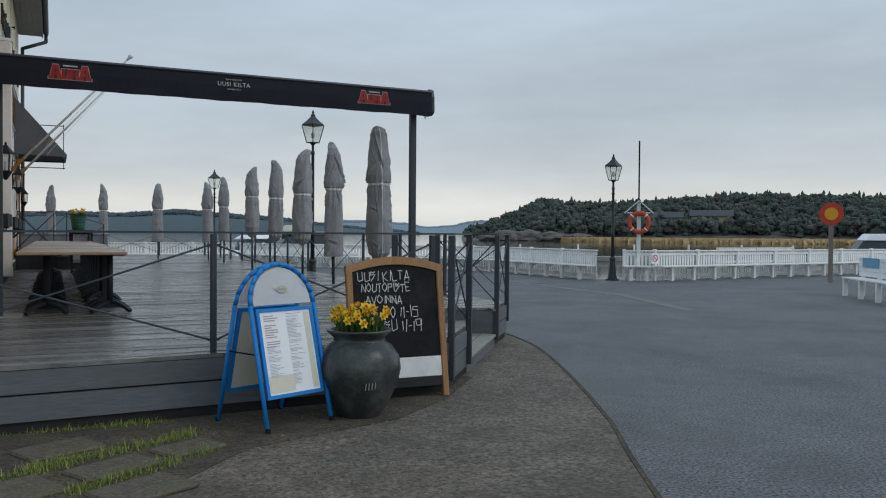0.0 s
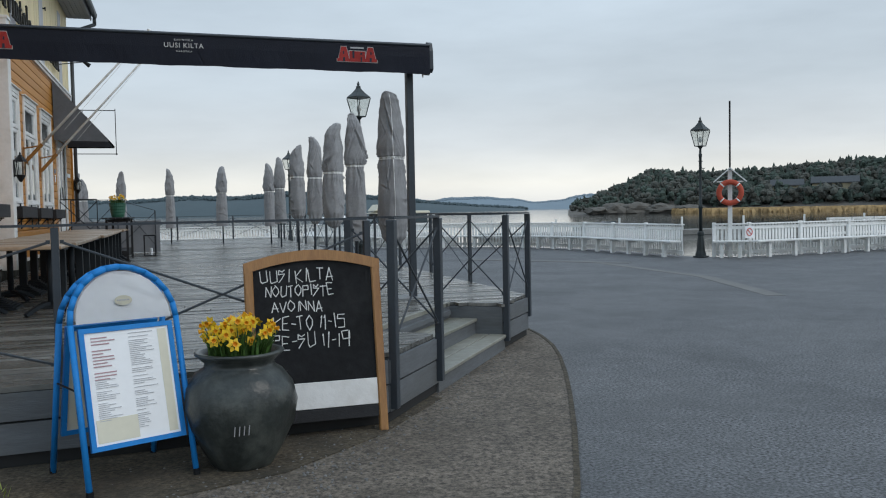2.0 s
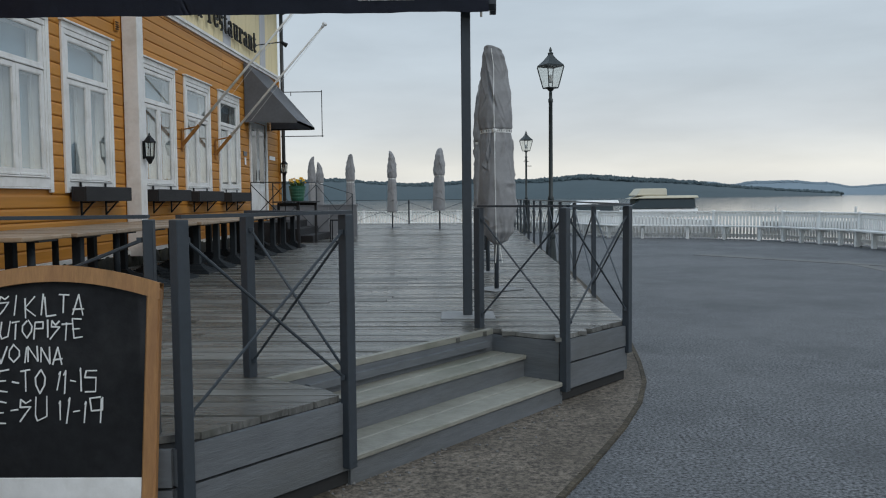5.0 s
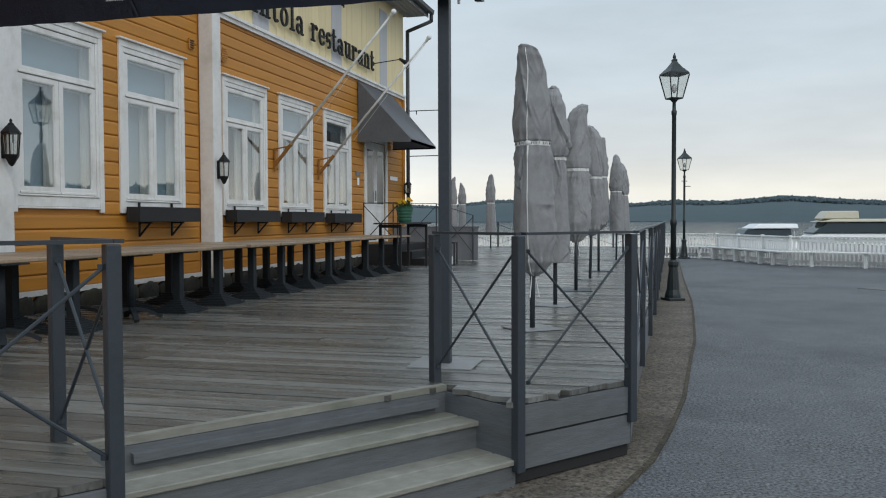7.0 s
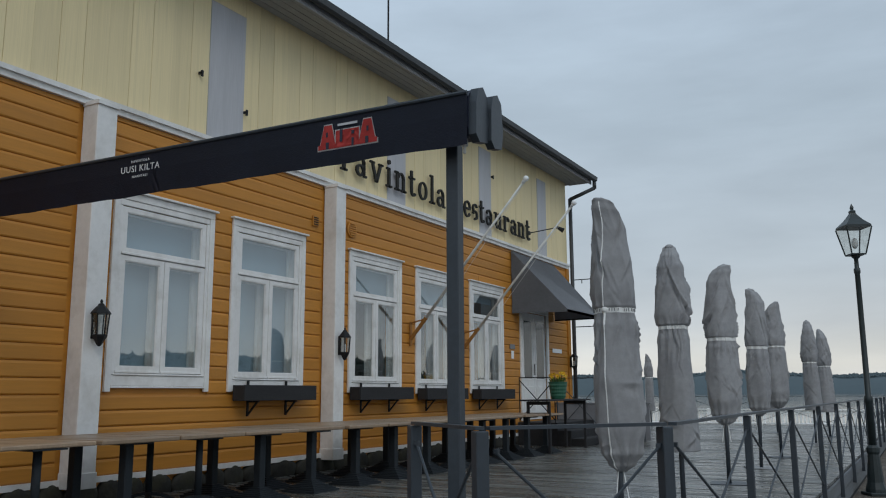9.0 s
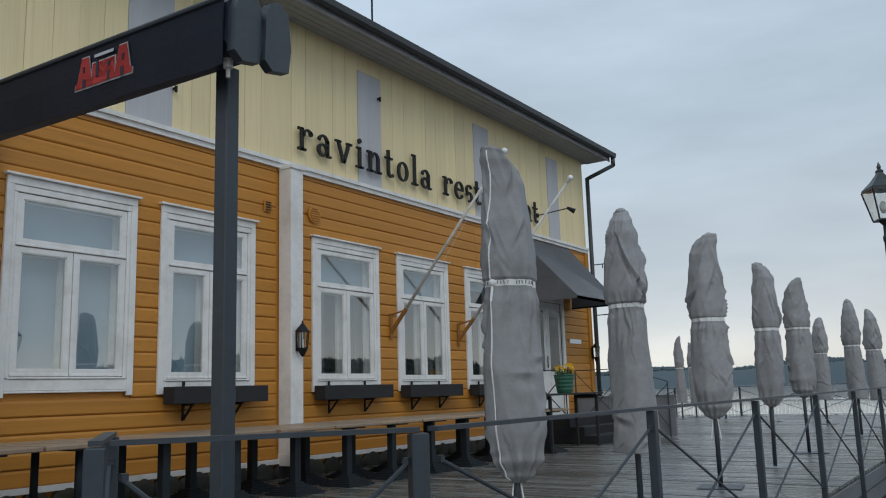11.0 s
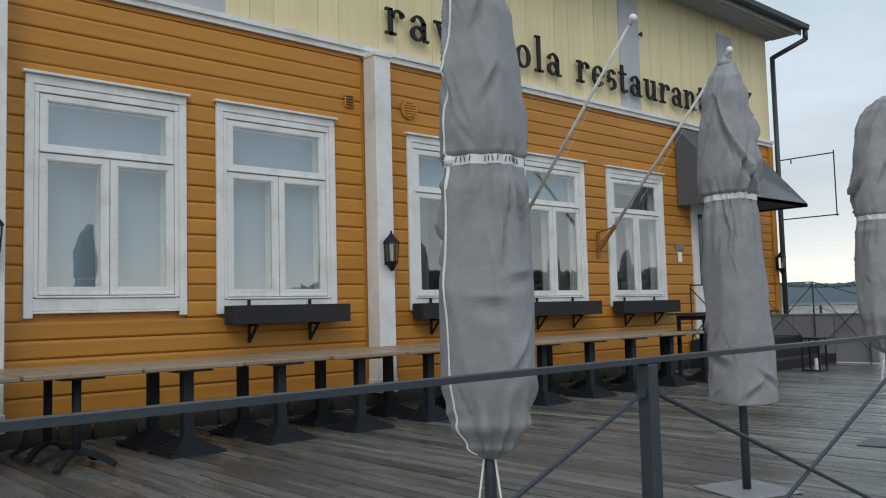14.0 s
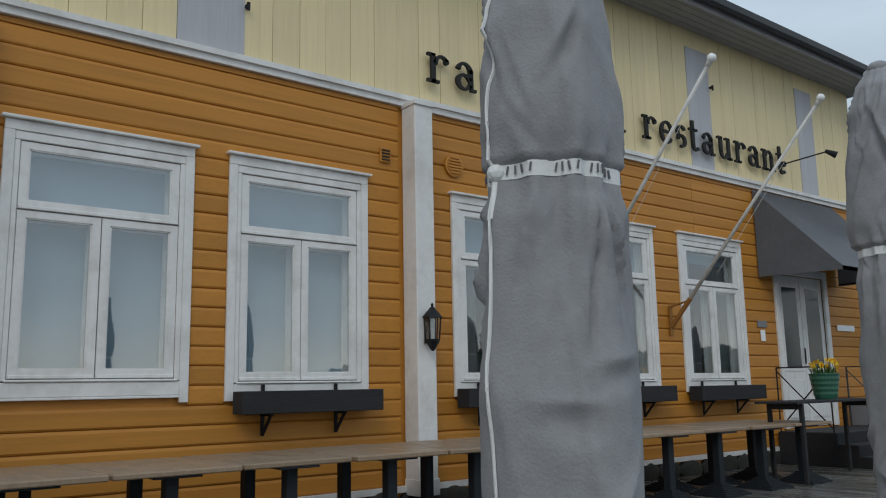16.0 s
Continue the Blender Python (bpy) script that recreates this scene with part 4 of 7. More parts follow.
# ---- folded umbrellas ----
def umbrella(x, y, top, bottom, rad, style, seed, lean=0.0, turn=0.0):
    """A folded parasol in its cover. style: 'pear' gathers at the foot, 'skirt' ends straight."""
    u = base("umbrella", pose(x, y, DZ, 0, lean, turn), {"pear": "folded parasol in a grey zipped cover gathered at the bottom", "skirt": "folded parasol in a grey cover with straight hem"}[style], "umbrella", "folded terrace umbrellas")
    h0, h1 = bottom - DZ, top - DZ
    r = random.Random(seed)
    tie = 0.578 if seed == 1 else 0.55 + r.uniform(-0.04, 0.04)
    near = seed <= 4
    # creases in the cloth: angle, height, slant, half length, half width, depth
    creases = []
    for i in range(16 if style == "skirt" else 11):
        creases.append((r.uniform(0, 6.28), tie + r.uniform(0.03, 0.33), r.uniform(0.5, 1.5) * r.choice((-1, 1)), r.uniform(0.25, 0.7), r.uniform(0.035, 0.075), r.uniform(0.05, 0.14)))
    for i in range(13):
        creases.append((r.uniform(0, 6.28), tie - r.uniform(0.02, 0.16), r.uniform(1.6, 4.0) * r.choice((-1, 1)), r.uniform(0.15, 0.4), r.uniform(0.03, 0.06), r.uniform(0.04, 0.1)))
    for i in range(12):
        creases.append((r.uniform(0, 6.28), r.uniform(0.04, 0.42), r.uniform(-0.8, 0.8), r.uniform(0.2, 0.5), r.uniform(0.03, 0.07), r.uniform(0.03, 0.08)))
    if seed <= 4:
        for i in range(38):
            creases.append((r.uniform(0, 6.28), r.uniform(0.03, 0.93), r.uniform(0.2, 2.2) * r.choice((-1, 1)), r.uniform(0.12, 0.35), r.uniform(0.014, 0.03), r.uniform(0.015, 0.04)))
    hood, slope = r.uniform(0, 6.28), r.uniform(0.05, 0.11)
    if style == "pear":
        prof = [(0.0, 0.2), (0.025, 0.5), (0.07, 0.8), (0.16, 0.98), (0.3, 1.0), (tie - 0.06, 0.9), (tie - 0.015, 0.82), (tie, 0.78), (tie + 0.014, 0.9), (tie + 0.06, 0.94), (0.75, 0.86), (0.87, 0.72), (0.94, 0.6), (0.975, 0.47), (1.0, 0.1)]
    else:
        prof = [(0.0, 1.0), (0.12, 0.98), (0.3, 0.95), (tie - 0.06, 0.85), (tie - 0.015, 0.76), (tie, 0.72), (tie + 0.014, 0.88), (tie + 0.06, 0.96), (0.75, 0.9), (0.87, 0.68), (0.94, 0.5), (0.98, 0.34), (1.0, 0.12)]

    def radius(t):
        for (a, ra), (b, rb) in zip(prof, prof[1:]):
            if a <= t <= b:
                k = (t - a) / (b - a)
                k = k * k * (3 - 2 * k)
                return ra + (rb - ra) * k
        return prof[-1][1]

    bm = bmesh.new()
    rows, sides = (210, 112) if seed <= 2 else (150, 84) if near else (104, 52)
    rings = []
    for j in range(rows + 1):
        t = j / rows
        z = h0 + (h1 - h0) * t
        rr = rad * radius(t)
        ring = []
        gather = math.exp(-((t - tie) / 0.07) ** 2) + (math.exp(-(t / 0.1) ** 2) if style == "pear" else 0)
        for i in range(sides):
            a = 2 * math.pi * i / sides
            p = Vector((math.cos(a) * 1.1, math.sin(a) * 1.1, z * 1.2 + seed * 7.3))
            drape = 0.055 * math.sin(3 * a + seed + 1.5 * math.sin(z * 1.1 + seed)) + 0.03 * math.sin(5 * a - 2 * seed + z * 0.9)
            swag = max(0.0, math.sin(13 * z + seed + 2.4 * math.cos(a - seed * 1.7))) ** 3 * max(0.0, min(1.0, (t - tie) * 9)) * max(0.0, 1 - (t - tie) / 0.33)
            low = max(0.0, math.sin(9 * z - seed + 2.0 * math.sin(a + seed))) ** 4 * max(0.0, min(1.0, (tie - t) * 8)) * max(0.0, 0.4 + noise.noise(p))
            ridge = max(0.0, 1 - 3.2 * abs(noise.noise(Vector((p.x * 0.9 + z * 0.55, p.y * 0.9, z * 0.75 + seed * 3.1))))) ** 2
            below = math.exp(-((tie - t) / 0.13) ** 2) if t < tie else math.exp(-((t - tie) / 0.035) ** 2)
            foot = math.exp(-(t / 0.09) ** 2) if style == "pear" else 0.0
            pleat = (0.06 * below + 0.16 * foot) * math.sin(a * 11 + seed + 0.8 * math.sin(z * 5))
            fold = 0.0
            for ca, ct, cs, cl, cw, cd in creases:
                da = (a - ca + math.pi) % (2 * math.pi) - math.pi
                dz = (t - ct) * (h1 - h0) / (rad * 2.2)
                n = math.hypot(1, cs)
                along, off = (da + dz * cs) / n, (dz - da * cs) / n
                if abs(along) < cl * 2 and abs(off) < 0.4:
                    w = math.exp(-(along / cl) ** 2)
                    fold += cd * w * (math.exp(-abs(off) / cw) - 0.9 * math.exp(-((off + 1.8 * cw) / (1.3 * cw)) ** 2))
            fold = max(-0.22, min(0.22, 1.9 * fold))
            k = rr * (1 + fold + drape + (0.13 if style == "skirt" else 0.075) * swag + 0.05 * low + 0.055 * ridge + pleat + 0.03 * noise.noise(p * 1.7) - 0.03)
            flat = 1.0 + 0.1 * math.cos(2 * (a - seed))
            sx = 0.05 * rad * math.sin(z * 1.3 + seed)
            peak = max(0.0, (t - 0.88) / 0.12) ** 1.5
            flat *= 1 + 0.3 * peak * math.cos(2 * (a - hood))
            tip = 0.35 * rad * peak
            ring.append(bm.verts.new((k * flat * math.cos(a) + sx + tip * math.cos(hood), k / flat * math.sin(a) - sx + tip * math.sin(hood), z + slope * peak * math.cos(a - hood) * radius(t) * 1.4)))
        rings.append(ring)
    for lo, hi in zip(rings, rings[1:]):
        for i in range(sides):
            bm.faces.new((lo[i], lo[(i + 1) % sides], hi[(i + 1) % sides], hi[i]))
    bm.faces.new(rings[-1])
    bm.faces.new(rings[0][::-1])
    # zip line and tie band follow the cloth
    zi = 71 if seed == 1 else (seed * 3 + 26) % sides
    zipb, band = bmesh.new(), bmesh.new()
    last = None
    for j in range(2, rows - 6):
        v = rings[j][zi].co
        c = Vector((0, 0, v.z))
        o = (v - c).normalized() * 0.004
        if last is not None:
            beam(zipb, last, v + o, 0.008, 0.006)
        last = v + o
    jt = round(tie * rows)
    for i in range(sides):
        p, q = rings[jt][i].co, rings[jt][(i + 1) % sides].co
        o1, o2 = (p - Vector((0, 0, p.z))).normalized() * 0.009, (q - Vector((0, 0, q.z))).normalized() * 0.009
        vs = [band.verts.new(w) for w in (p + o1 - Vector((0, 0, 0.022)), q + o2 - Vector((0, 0, 0.022)), q + o2 + Vector((0, 0, 0.022)), p + o1 + Vector((0, 0, 0.022)))]
        band.faces.new(vs)
    marks = bmesh.new()
    for i in range(sides):
        if i % 2 or i % 28 in (0, 10, 12, 26):
            continue
        p, q = rings[jt][i].co, rings[jt][(i + 1) % sides].co
        d = (q - p).normalized()
        m_at = (p + q) / 2 + ((p + q) / 2 - Vector((0, 0, p.z))).normalized() * 0.0135
        beam(marks, m_at - Vector((0, 0, 0.011)), m_at + Vector((0, 0, 0.011)) + d * (0.004 * (i % 3 - 1)), 0.003, 0.005)
    knot_at = rings[jt][zi].co.copy()
    crown = (rings[-4][0].co + rings[-4][sides // 2].co) / 2
    cover = part("cover", bm, CANVAS, u, smooth=True)
    bmesh.ops.remove_doubles(band, verts=list(band.verts), dist=0.0006)
    bmesh.ops.solidify(band, geom=list(band.faces), thickness=0.003)
    part("tie_band", band, ZIP, cover, "white webbing tie band")
    if seed == 1:
        part("band_print", marks, PRINT, cover)
    else:
        marks.free()
    if seed % 2 == 1:
        part("zip", zipb, ZIP, cover, "white zip along the cover")
    else:
        zipb.free()
    kn = bmesh.new()
    v = knot_at
    bmesh.ops.create_icosphere(kn, subdivisions=2, radius=0.028, matrix=Matrix.Translation(v))
    bar(kn, v, v + Vector((0.015, -0.01, -0.16)), 0.011, 0.006, 6)
    bar(kn, v, v + Vector((-0.015, -0.02, -0.12)), 0.011, 0.006, 6)
    part("knot", kn, ZIP, cover)
    cap = bmesh.new()
    bmesh.ops.create_uvsphere(cap, u_segments=12, v_segments=8, radius=0.055, matrix=Matrix.Translation(crown) @ Matrix.Diagonal((1.0, 0.8, 0.6, 1)))
    part("cap", cap, CANVAS, cover, smooth=True)
    bm = bmesh.new()
    bar(bm, (0, 0, 0.01), (0, 0, h0 + 0.3), 0.025, sides=14)
    part("pole", bm, STEEL, u, smooth=True)
    if style == "pear":
        cd = bmesh.new()
        for s in (1, -1):
            bar(cd, (0.02 * s, -0.02, h0 + 0.02), (0.05 * s, -0.04, h0 - 0.2), 0.005, sides=6)
        part("drawcord", cd, ZIP, u)
    part("base_plate", bbox(-0.22, 0.22, -0.22, 0.22, 0.001, 0.012, 0.004), POLE_GREY if seed % 3 else STEEL, u)
    return u


for x, y, top, bot, rad, st, seed, lean, turn in (
        (4.925, 13.06, 3.15, 1.0, 0.203, "pear", 1, 0.3, 40), (4.86, 15.27, 3.13, 1.02, 0.19, "skirt", 2, 0.0, 70),
        (4.88, 17.47, 3.19, 1.2, 0.19, "pear", 3, 0.0, 10), (4.87, 19.9, 3.15, 1.25, 0.18, "pear", 4, -1.5, 200),
        (4.84, 22.2, 3.15, 1.32, 0.185, "pear", 6, 0.5, 120), (4.93, 26.7, 3.15, 1.2, 0.18, "skirt", 8, 0.6, 60),
        (4.95, 29.7, 3.15, 1.1, 0.18, "skirt", 9, -0.8, 20), (3.5, 31.4, 3.15, 1.1, 0.19, "skirt", 10, 0.8, 90),
        (1.8, 32.9, 3.15, 1.05, 0.17, "skirt", 12, 0.2, 140), (0.08, 34.7, 3.15, 1.0, 0.17, "skirt", 13, 0.4, 300),
        (-1.48, 35.4, 3.12, 1.0, 0.17, "skirt", 14, 0.3, 30), (-1.35, 36.4, 2.95, 0.95, 0.16, "skirt", 15, -0.4, 80)):
    umbrella(x, y, top, bot, rad, st, seed, lean, turn)


# ---- street lamps ----
def street_lamp(x, y, z0, h, arms=True):
    s = base("street_lamp", pose(x, y, z0), "dark green cast iron lamp post with glazed lantern", "street lamp", "quay street lamps")
    part("plinth", bbox(-0.17, 0.17, -0.17, 0.17, 0, 0.05, 0.012), LAMP_GREEN, s)
    part("foot", lathe([(0.155, 0.04), (0.15, 0.1), (0.12, 0.2), (0.1, 0.45), (0.085, 0.62), (0.1, 0.66), (0.1, 0.72), (0.07, 0.76)], 12), LAMP_GREEN, s)
    b = h - 0.86
    part("shaft", lathe([(0.055, 0.7), (0.05, 1.4), (0.065, 1.42), (0.065, 1.5), (0.045, 1.53), (0.04, b - 0.3), (0.05, b - 0.28), (0.05, b - 0.22), (0.035, b - 0.2), (0.032, b - 0.06), (0.06, b - 0.03), (0.085, b)], 14), LAMP_GREEN, s, smooth=True)
    if arms:
        for zz, w in ((b - 0.42, 0.16), (b - 0.62, 0.26)):
            bm = bmesh.new()
            beam(bm, (-0.12 if w < 0.2 else 0, 0, zz), (w if w > 0.2 else 0.12, -0.0, zz), 0.02, 0.025)
            part("ladder_arm", bm, LAMP_GREEN, s)
    lantern = part("lantern_tray", bbox(-0.12, 0.12, -0.12, 0.12, b, b + 0.025, 0.004), LAMP_GREEN, s)
    r0, r1, hh = 0.115, 0.2, 0.45
    for i in range(4):
        a = math.pi / 4 + i * math.pi / 2
        c, q = math.cos(a) * 1.414, math.sin(a) * 1.414
        bm = bmesh.new()
        bar(bm, (r0 * c, r0 * q, b + 0.02), (r1 * c, r1 * q, b + hh), 0.012, sides=6)
        part("lantern_bar", bm, LAMP_GREEN, s)
        a2 = a + math.pi / 2
        c2, q2 = math.cos(a2) * 1.414, math.sin(a2) * 1.414
        bm = bmesh.new()
        f = bm.faces.new([bm.verts.new(p) for p in ((r0 * c, r0 * q, b + 0.03), (r0 * c2, r0 * q2, b + 0.03), (r1 * c2, r1 * q2, b + hh), (r1 * c, r1 * q, b + hh))])
        bmesh.ops.solidify(bm, geom=[f], thickness=0.004)
        part("lantern_pane", bm, LAMPGLASS, s, "clear lantern glass")
    bm = bmesh.new()
    bmesh.ops.create_uvsphere(bm, u_segments=12, v_segments=8, radius=0.05, matrix=pose(0, 0, b + 0.2) @ Matrix.Diagonal((1, 1, 1.8, 1)))
    part("bulb", bm, WHITE_PRINT, s, smooth=True)
    roofb = bmesh.new()
    prof = [(0.235, b + hh), (0.235, b + hh + 0.03), (0.13, b + hh + 0.13), (0.06, b + hh + 0.22), (0.045, b + hh + 0.25), (0.05, b + hh + 0.28), (0.02, b + hh + 0.31), (0.028, b + hh + 0.34), (0.004, h)]
    rings = []
    for r, z in prof:
        rings.append([roofb.verts.new((r * 1.2 * math.cos(math.pi / 4 + i * math.pi / 2), r * 1.2 * math.sin(math.pi / 4 + i * math.pi / 2), z)) for i in range(4)])
    for lo, hi in zip(rings, rings[1:]):
        for i in range(4):
            roofb.faces.new((lo[i], lo[(i + 1) % 4], hi[(i + 1) % 4], hi[i]))
    roofb.faces.new(rings[0][::-1])
    roofb.faces.new(rings[-1])
    part("lantern_roof", roofb, LAMP_GREEN, s)
    s.rotation_euler = (0, 0, 0.5)
    return s


street_lamp(6.27, 21.6, 0.012, 4.62, False)
street_lamp(6.8, 39.5, 0.0, 4.3)
street_lamp(16.43, 22.59, 0.0, 4.05)


# ---- white quay fence with bench ----
def fence(a, b, label="white picket fence section with a bench board"):
    d = b - a
    L = d.length
    ang = math.degrees(math.atan2(d.y, d.x))
    f = base("picket_fence", pose(a.x, a.y, 0, 0, 0, ang), label, "fence", "white quay fence sections")
    for x in (0.05,):
        part("post", bbox(x - 0.05, x + 0.05, -0.05, 0.05, 0, 1.0, 0.008), WHITE_W, f)
    part("top_rail", bbox(0, L, -0.06, 0.07, 0.93, 0.97, 0.006), WHITE_W, f)
    part("upper_rail", bbox(0, L, 0.0, 0.035, 0.8, 0.9, 0.005), WHITE_W, f)
    part("lower_rail", bbox(0, L, 0.0, 0.035, 0.1, 0.2, 0.005), WHITE_W, f)
    n = int(L / 0.13)
    first = None
    for k in range(n):
        x = 0.12 + (L - 0.15) * k / n
        if first is None:
            first = ob = part("picket", bbox(0, 0.075, 0.036, 0.058, 0.04, 0.93, 0), WHITE_W, f)
        else:
            ob = new("picket", first.data)
            ob.parent = f
        ob.location = (x, 0, 0)
    part("bench_board", bbox(0, L, -0.42, -0.04, 0.44, 0.485, 0.006), WHITE_W, f)
    for x in (L * 0.25, L * 0.75):
        part("bench_leg", bbox(x - 0.05, x + 0.05, -0.36, -0.24, 0, 0.44, 0.006), WHITE_W, f)
        bm = bmesh.new()
        beam(bm, (x, -0.36, 0.4), (x, 0.0, 0.4), 0.05, 0.08)
        part("bench_bracket", bm, WHITE_W, f)
    return f


def fence_run(pts):
    for a, b in zip(pts, pts[1:]):
        a, b = Vector(a), Vector(b)
        n = max(1, round((b - a).length / 2.1))
        for k in range(n):
            fence(a + (b - a) * (k / n), a + (b - a) * ((k + 1) / n))


fence_run([(-10.39, 40.4), (7.9, 39.9)])
fence_run([(8.0, 39.6), (10.0, 34.7), (12.9, 33.5), (14.7, 31.8), (15.85, 28.8), (16.0, 22.85)])
fence_run([(16.68, 22.4), (17.5, 21.89), (31.51, 23.84), (43.86, 25.27)])

# ---- pedestal tables along the wall ----
TZ = 1.22


def pedestal(x, style, parent):
    if style == 0:
        bm = bmesh.new()
        for k, (r, z) in enumerate(((0.235, 0.0), (0.205, 0.018), (0.175, 0.034), (0.145, 0.05), (0.118, 0.066), (0.092, 0.084), (0.07, 0.105))):
            box(bm, x - r, x + r, -r, r, z, z + 0.024)
        part("foot", bm, TABLE_IRON, parent)
        part("column", bbox(x - 0.045, x + 0.045, -0.045, 0.045, 0.11, TZ - DZ - 0.05, 0.006), TABLE_IRON, parent)
    else:
        for s in (0, 90):
            bm = bmesh.new()
            last = None
            for k in range(11):
                t = -1 + 2 * k / 10
                p = Vector((0.3 * t, 0, 0.02 + 0.1 * (1 - t * t)))
                if last is not None:
                    beam(bm, last, p, 0.05, 0.035)
                last = p
            ob = part("arched_foot", bm, TABLE_IRON, parent)
            ob.matrix_basis = pose(x, 0, 0, 0, 0, s + 45)
        bm = bmesh.new()
        bar(bm, (x, 0, 0.1), (x, 0, TZ - DZ - 0.05), 0.035, sides=12)
        part("column", bm, TABLE_IRON, parent, smooth=True)
    part("top_plate", bbox(x - 0.16, x + 0.16, -0.16, 0.16, TZ - DZ - 0.055, TZ - DZ - 0.04, 0.003), TABLE_IRON, parent)


rng = random.Random(21)
ty = 11.0
tk = 0
while ty < 22.3:
    style = 1 if tk in (0, 2) else 0
    tb = base("bar_table", pose(0.0, ty, DZ), "weathered tan terrace table on slate iron pedestals", "table", "tables along the wall")
    part("tabletop", bbox(-0.2, 0.98 + rng.uniform(-0.05, 0.03), -0.43, 0.43, TZ - DZ - 0.038, TZ - DZ + 0.002 * (tk % 3), 0.008), TABLETOP, tb)
    pedestal(0.78, style, tb)
    pedestal(0.1, style if tk != 2 else 1, tb)
    tb.location.z = DZ + 0.002
    ty += 0.885
    tk += 1


# ---- distance: island, far shores, reeds ----
def conifer(bm, x, y, z, h, r, rg):
    k = 4
    for j in range(k):
        zz = z + h * (0.12 + 0.22 * j)
        rr = r * (1 - 0.22 * j) * rg.uniform(0.8, 1.15)
        top = zz + h * 0.36
        ring = [bm.verts.new((x + rr * rg.uniform(0.7, 1.2) * math.cos(a), y + rr * rg.uniform(0.7, 1.2) * math.sin(a), zz + rg.uniform(-0.05, 0.05) * h)) for a in [2 * math.pi * i / 6 + rg.random() for i in range(6)]]
        tip = bm.verts.new((x + rg.uniform(-0.1, 0.1) * r, y, min(top, z + h)))
        for i in range(6):
            bm.faces.new((ring[i], ring[(i + 1) % 6], tip))


def clump_tree(bm, x, y, z, h, r, rg):
    """A crown of uneven clumps on no visible stem."""
    for j in range(8):
        a, d = rg.uniform(0, 6.28), r * rg.uniform(0, 0.8)
        c = Vector((x + d * math.cos(a), y + d * math.sin(a), z + h * rg.uniform(0.4, 0.9)))
        s = r * rg.uniform(0.28, 0.5)
        ico(bm, c, s, rg)


def polar(d, deg):
    return d * math.sin(radians(deg)), d * math.cos(radians(deg))


def hill(az0, az1, dist, depth, height, seed, name, label, material, steps=60, base_h=0.0):
    """A low ridge along an arc, with a lumpy top."""
    bm = bmesh.new()
    rows = 8
    grid = []
    for i in range(steps + 1):
        t = i / steps
        az = az0 + (az1 - az0) * t
        hh = height(t)
        col = []
        for j in range(rows + 1):
            s = j / rows
            d = dist + depth * s
            x, y = polar(d, az)
            z = hh * math.sin(min(1.0, s * 1.25) * math.pi / 2) * (1 + 0.12 * noise.noise(Vector((x, y, seed)) * (6.0 / dist)))
            col.append(bm.verts.new((x, y, -1.2 + max(0, z + (1.2 if j else 0)))))
        grid.append(col)
    for a, b in zip(grid, grid[1:]):
        for j in range(rows):
            bm.faces.new((a[j], b[j], b[j + 1], a[j + 1]))
    return tagged(part(name, bm, material, smooth=True), label, "hill", kind="structure")


rg = random.Random(2)
# the wooded island
ISL0, ISL1, ISD = 26.0, 78.8, 300.0
ISL_PROF = ((0.0, 1.0), (0.047, 6.5), (0.095, 13.0), (0.195, 11.5), (0.29, 14.0), (0.354, 15.5), (0.5, 13.5), (0.56, 8.0), (0.62, 2.0), (1.0, 0.5))


def isl_h(t):
    for (a, ha), (b, hb) in zip(ISL_PROF, ISL_PROF[1:]):
        if t <= b:
            return ha + (hb - ha) * max(0, t - a) / (b - a)
    return ISL_PROF[-1][1]


hill(ISL0, ISL1, ISD, 120, isl_h, 3, "island_ground", "rocky wooded island across the bay", GRANITE)
bm, bt = bmesh.new(), bmesh.new()
for i in range(2200):
    t = 0.6 * rg.random() ** 0.85
    s = rg.random() ** 1.3
    az, d = ISL0 + 0.25 + (ISL1 - ISL0) * t, ISD + 8 + 95 * s
    if t < 0.16 and s < 0.12 and rg.random() < 0.5:
        continue
    x, y = polar(d, az)
    g = isl_h(t) * math.sin(min(1, (d - ISD) / 120 * 1.25) * math.pi / 2)
    h = rg.uniform(5, 8.5) * (0.7 + 0.3 * min(1, t / 0.1))
    if rg.random() < 0.22:
        conifer(bm, x, y, g - 1.5, h, h * 0.26, rg)
    else:
        clump_tree(bt if rg.random() < 0.55 else bm, x, y, g - 1.5, h * 0.82, h * 0.34, rg)
tagged(part("island_pines", bm, PINE), "dark pine woods covering the island", "woods", kind="stuff")
tagged(part("island_birches", bt, BARE), "bare grey-brown birches among the pines", "woods", kind="stuff")
bm = bmesh.new()
for i in range(4000):
    t = rg.random()
    az, d = 32.8 + 26 * t, ISD - 8 - 22 * rg.random() * min(1, t * 4)
    x, y = polar(d, az)
    h, w = rg.uniform(1.0, 1.7), rg.uniform(0.5, 1.1)
    vs = [bm.verts.new((x - w, y + rg.uniform(-0.5, 0.5), -0.95)), bm.verts.new((x + w, y + rg.uniform(-0.5, 0.5), -0.95)), bm.verts.new((x + w * rg.uniform(0.2, 0.9), y + 0.4, -0.95 + h)), bm.verts.new((x - w * rg.uniform(0.2, 0.9), y + 0.4, -0.95 + h * rg.uniform(0.8, 1.0)))]
    bm.faces.new(vs)
tagged(part("reed_belt", bm, REED), "tan belt of dry reeds along the island shore", "reeds", kind="stuff")
